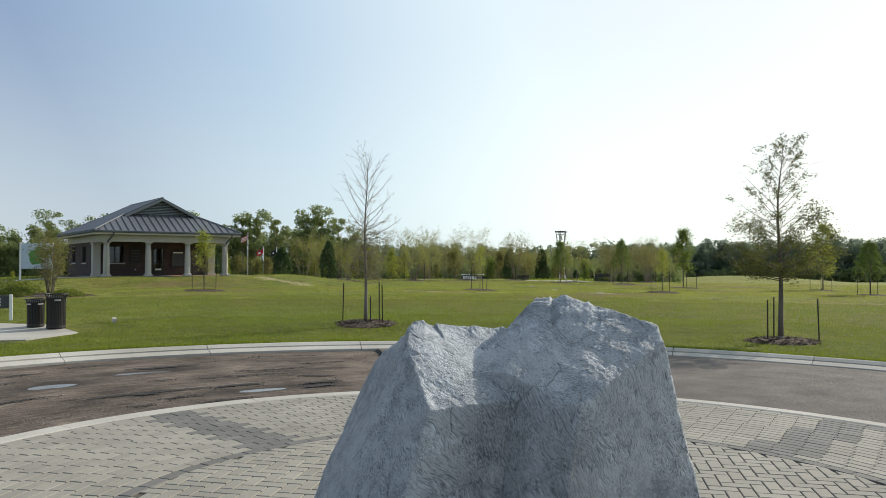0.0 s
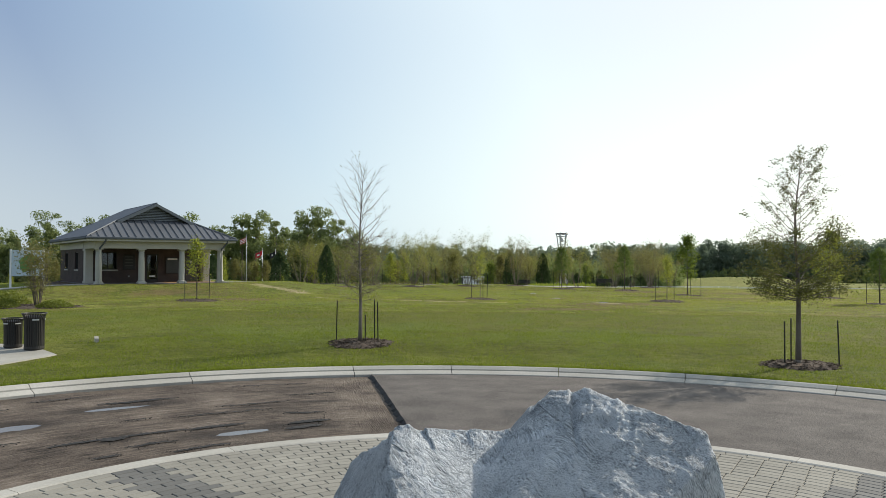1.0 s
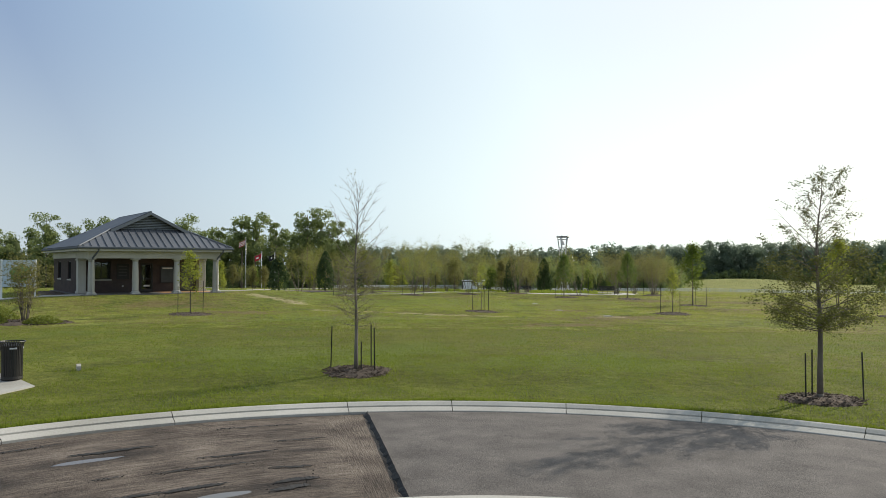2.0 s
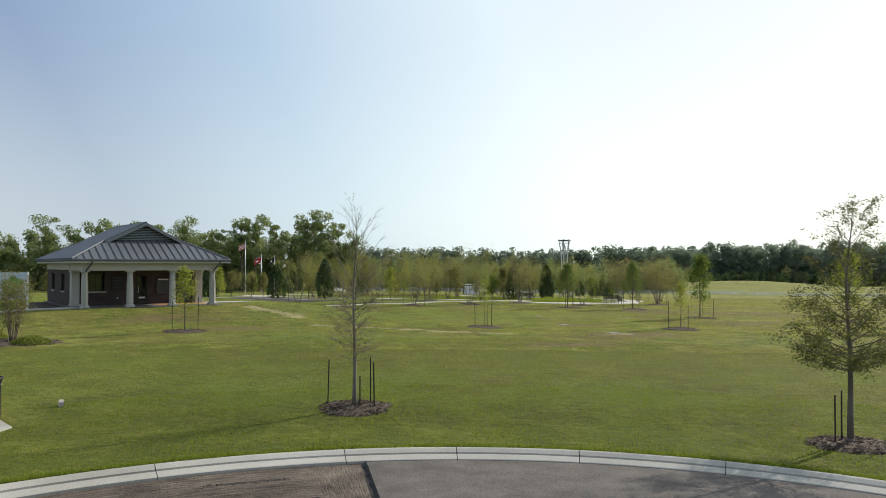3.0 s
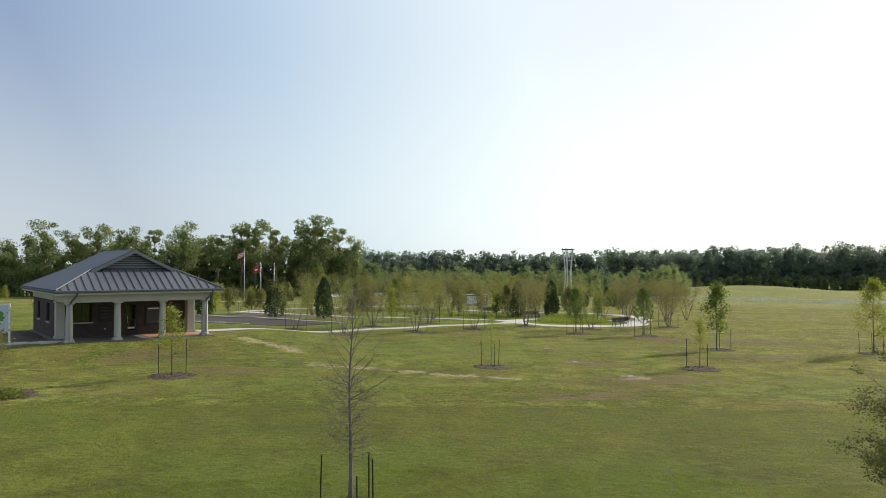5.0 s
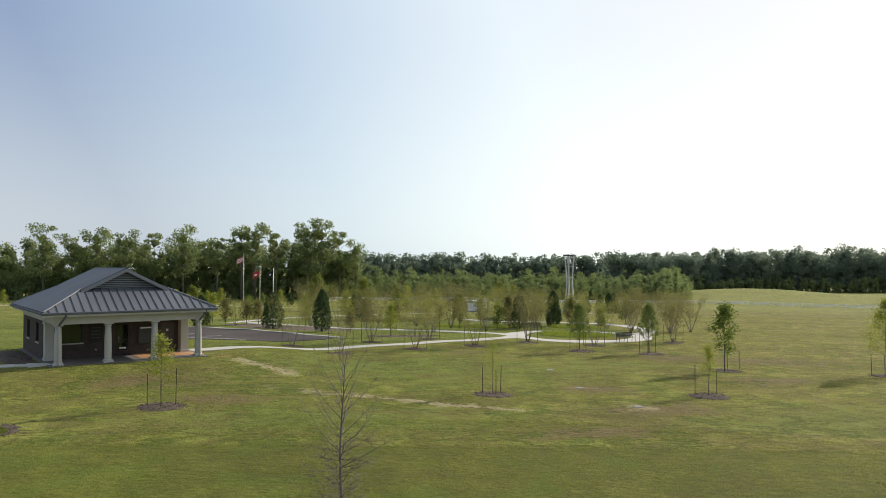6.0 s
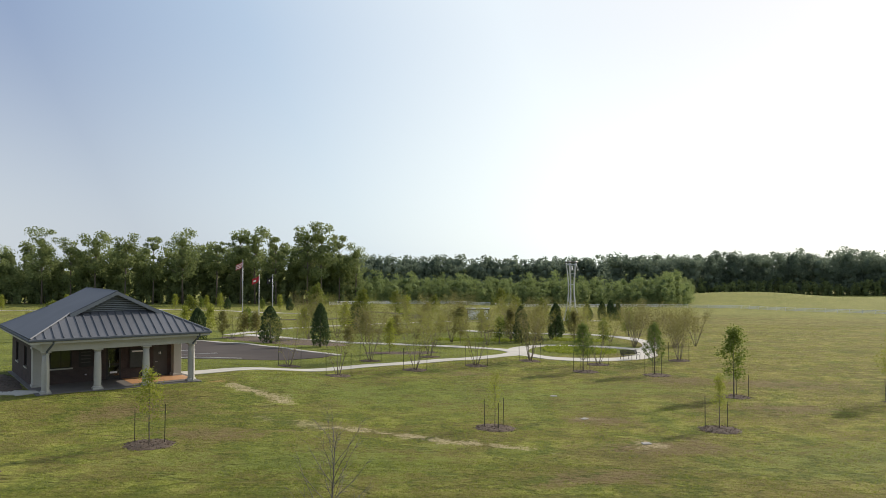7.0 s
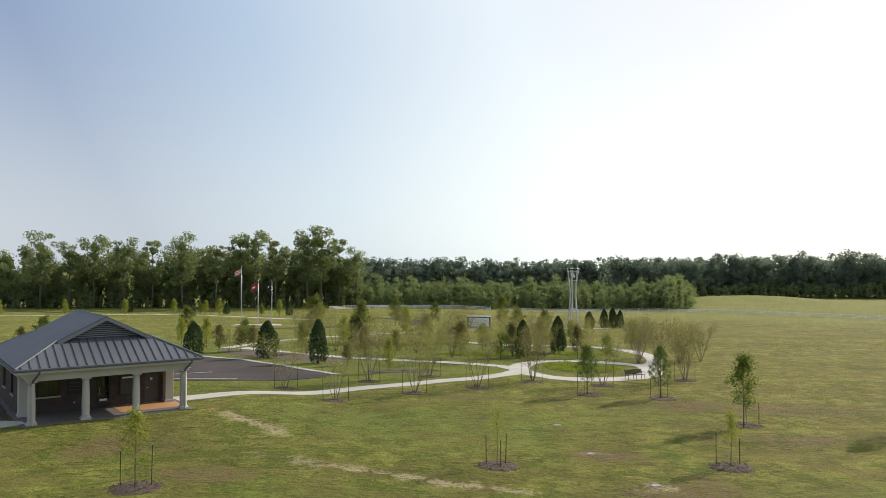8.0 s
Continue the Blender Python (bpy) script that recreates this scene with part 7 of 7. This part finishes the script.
def open_lawn(x, y):
    """Where grass may grow: off walks, beds, the building and the car park."""
    keep = np.ones(len(x), bool)
    for line, half in CLEAR:
        for (ax, ay), (bx, by) in zip(line[:-1], line[1:]):
            t = np.clip(((x - ax) * (bx - ax) + (y - ay) * (by - ay)) / ((bx - ax) ** 2 + (by - ay) ** 2), 0, 1)
            keep &= np.hypot(x - ax - t * (bx - ax), y - ay - t * (by - ay)) > half
    for bx, by, r in BEDS:
        keep &= np.hypot(x - bx, y - by) > r
    inside = np.zeros(len(x), bool)
    for (ax, ay), (bx, by) in zip(LOT, LOT[1:] + LOT[:1]):
        cross = (ay > y) != (by > y)
        inside ^= cross & (x < (bx - ax) * (y - ay) / (by - ay + 1e-9) + ax)
    keep &= ~inside
    dx, dy = x - HOUSE_X, y - HOUSE_Y
    u, v = dx * 0.8 + dy * 0.6, -dx * 0.6 + dy * 0.8
    keep &= ~((u > -1.0) & (u < 11.0) & (v > -0.6) & (v < 13.5))
    keep &= ~((x < -10.9) & (x > -17.8) & (y < 24.5) & (y > 19.5))
    for bx, by, a, c, turn, tone in BARE:
        k = radians(turn)
        lx, ly = (x - bx) * math.cos(k) + (y - by) * math.sin(k), -(x - bx) * math.sin(k) + (y - by) * math.cos(k)
        keep &= np.hypot(lx / a, ly / c) > 1.0 + 0.5 * np.sin(x * 5) * np.sin(y * 4)
    return keep


def grass(label, n, r0, r1, a0, a1, h, wdt, mat, seed, y_min=-1e9, thin=False):
    nr = np.random.default_rng(seed)
    r = r0 * (r1 / r0) ** nr.random(n) if thin else np.sqrt(nr.uniform(r0 ** 2, r1 ** 2, n))
    a = np.radians(nr.uniform(a0, a1, n))
    x, y = HUB_X + r * np.cos(a), HUB_Y + r * np.sin(a)
    keep = open_lawn(x, y) & (y > y_min + nr.uniform(0, 12, n))
    x, y, r = x[keep], y[keep], r[keep]
    n = len(x)
    z = land(x, y)
    t = nr.uniform(0, 6.283, n)
    clump = 0.65 + 0.7 * (0.5 + 0.5 * np.sin(x * 1.7 + 2 * np.sin(y * 0.9)) * np.sin(y * 1.3 + np.sin(x * 0.8)))
    hh = h * nr.uniform(0.5, 1.4, n) * clump
    w = wdt * nr.uniform(0.6, 1.4, n) * (np.sqrt(r / r0) if thin else 1.0)
    lx, ly = nr.normal(0, 0.55, n) * hh, nr.normal(0, 0.55, n) * hh
    p = np.stack([x, y, z - 0.01], 1)
    side = np.stack([np.cos(t) * w, np.sin(t) * w, np.zeros(n)], 1)
    tip = np.stack([x + lx, y + ly, z + hh], 1)
    v = np.stack([p - side, p + side, tip + side * 0.25, tip - side * 0.25], 1)
    tagged(part("grass", quads("grass", v, mat), mat), label, "grass", "", "stuff")


grass("short green lawn grass beside the kerb", 80000, R_KERB + 0.02, 22.0, 35, 150, 0.038, 0.009, GRASS, 61)
grass("short green lawn grass", 70000, 21.5, 36.0, 42, 138, 0.034, 0.013, GRASS, 62)
grass("coarse dry turf tufts on the lawn", 240000, 29.0, 170.0, 48, 128, 0.050, 0.013, TURF, 63, 36.0, True)
grass("overhanging grass fringe along the kerb", 16000, R_KERB - 0.03, R_KERB + 0.22, 30, 152, 0.055, 0.009, GRASS, 64)

# ---------------------------------------------------------------- paving of the island, block by block


def build_paving():
    ring = thing("pavement", FALL, "concrete block paving, rings of running bond round a herringbone middle", "paving", "", "structure")
    part("joint_sand", Solid().slab([(HUB_X + (R_PAVING + 0.015) * math.cos(i * math.pi / 60), HUB_Y + (R_PAVING + 0.015) * math.sin(i * math.pi / 60)) for i in range(120)], -0.3, -0.006), JOINT, ring)
    rng = random.Random(8)
    R0, rows, wid = 4.20, 18, 0.1528
    rest, rest_dark, count = Solid(), Solid(), 0

    def block(lx, ly, gap=0.010):
        return Solid().box(-lx / 2 + gap / 2, -ly / 2 + gap / 2, -0.05, lx / 2 - gap / 2, ly / 2 - gap / 2, 0.012, 0.007)

    def is_dark(x, y, r):
        a = math.degrees(math.atan2(y - HUB_Y, x - HUB_X))
        for c in (42, 137, -43, -138):
            off = abs((a - c + 180) % 360 - 180)
            if radians(off) * r < 0.36:
                return True
        return False

    shared = {}

    def lay(x, y, turn, lx, ly, dark, near):
        nonlocal count
        m = pose(x, y, rng.uniform(-0.002, 0.002), rng.uniform(-0.35, 0.35), rng.uniform(-0.35, 0.35), turn)
        mat = DARK_PAVER if dark else PAVER
        if near and count < 300:
            key = (round(lx, 3), round(ly, 3), dark)
            if key not in shared:
                shared[key] = block(lx, ly).mesh("paver", mat)
            part("paver", shared[key], mat, ring).matrix_basis = m
            count += 1
        else:
            b = block(lx, ly)
            (rest_dark if dark else rest).add([m @ Vector(p) for p in b.v], b.f)

    for k in range(rows):
        r = R0 + wid * (k + 0.5)
        n = int(round(2 * math.pi * r / 0.305))
        ln = 2 * math.pi * r / n
        for i in range(n):
            a = 2 * math.pi * (i + 0.5 * (k % 2)) / n
            deg = math.degrees(a) % 360
            x, y = HUB_X + r * math.cos(a), HUB_Y + r * math.sin(a)
            lay(x, y, math.degrees(a) + 90, ln, wid, is_dark(x, y, r), 15 < deg < 60 and r > 4.9 or 105 < deg < 140 and r > 5.6)
    # dark soldier ring, then herringbone inside
    r = R0 - 0.078
    n = 84
    for i in range(n):
        a = 2 * math.pi * i / n
        lay(HUB_X + r * math.cos(a), HUB_Y + r * math.sin(a), math.degrees(a) + 90, 2 * math.pi * r / n, 0.152, True, False)
    u, tilt = 0.1525, -10.5
    c, s = math.cos(radians(tilt)), math.sin(radians(tilt))
    lim = R0 - 0.158
    for i in range(-34, 35):
        for j in range(-18, 19):
            for q in range(2):
                # a herringbone of two-by-one blocks on a square grid
                px, py, lx, ly = ((i + 1.0) * u, (i + 4 * j + 0.5) * u, 2 * u, u) if q == 0 else ((i + 2.5) * u, (i + 4 * j) * u, u, 2 * u)
                if math.hypot(px, py) > lim + 0.06:
                    continue
                x, y = HUB_X + px * c - py * s, HUB_Y + px * s + py * c
                if math.hypot(x - 0.6, y - 6.0) < 0.8:
                    continue
                m = pose(x, y, rng.uniform(-0.002, 0.002), rng.uniform(-0.35, 0.35), rng.uniform(-0.35, 0.35), tilt)
                b = block(lx, ly)
                vs = []
                for p in b.v:
                    p = m @ Vector(p)
                    d = math.hypot(p.x - HUB_X, p.y - HUB_Y)
                    k = min(1.0, lim / d)          # blocks at the rim are cut to the curve
                    vs.append((HUB_X + (p.x - HUB_X) * k, HUB_Y + (p.y - HUB_Y) * k, p.z))
                rest.add(vs, b.f)
    for nm, q, mat in (("paver_field", rest, PAVER), ("paver_field", rest_dark, DARK_PAVER)):
        tagged(part(nm, q, mat, ring), "", "", "", "stuff")


build_paving()
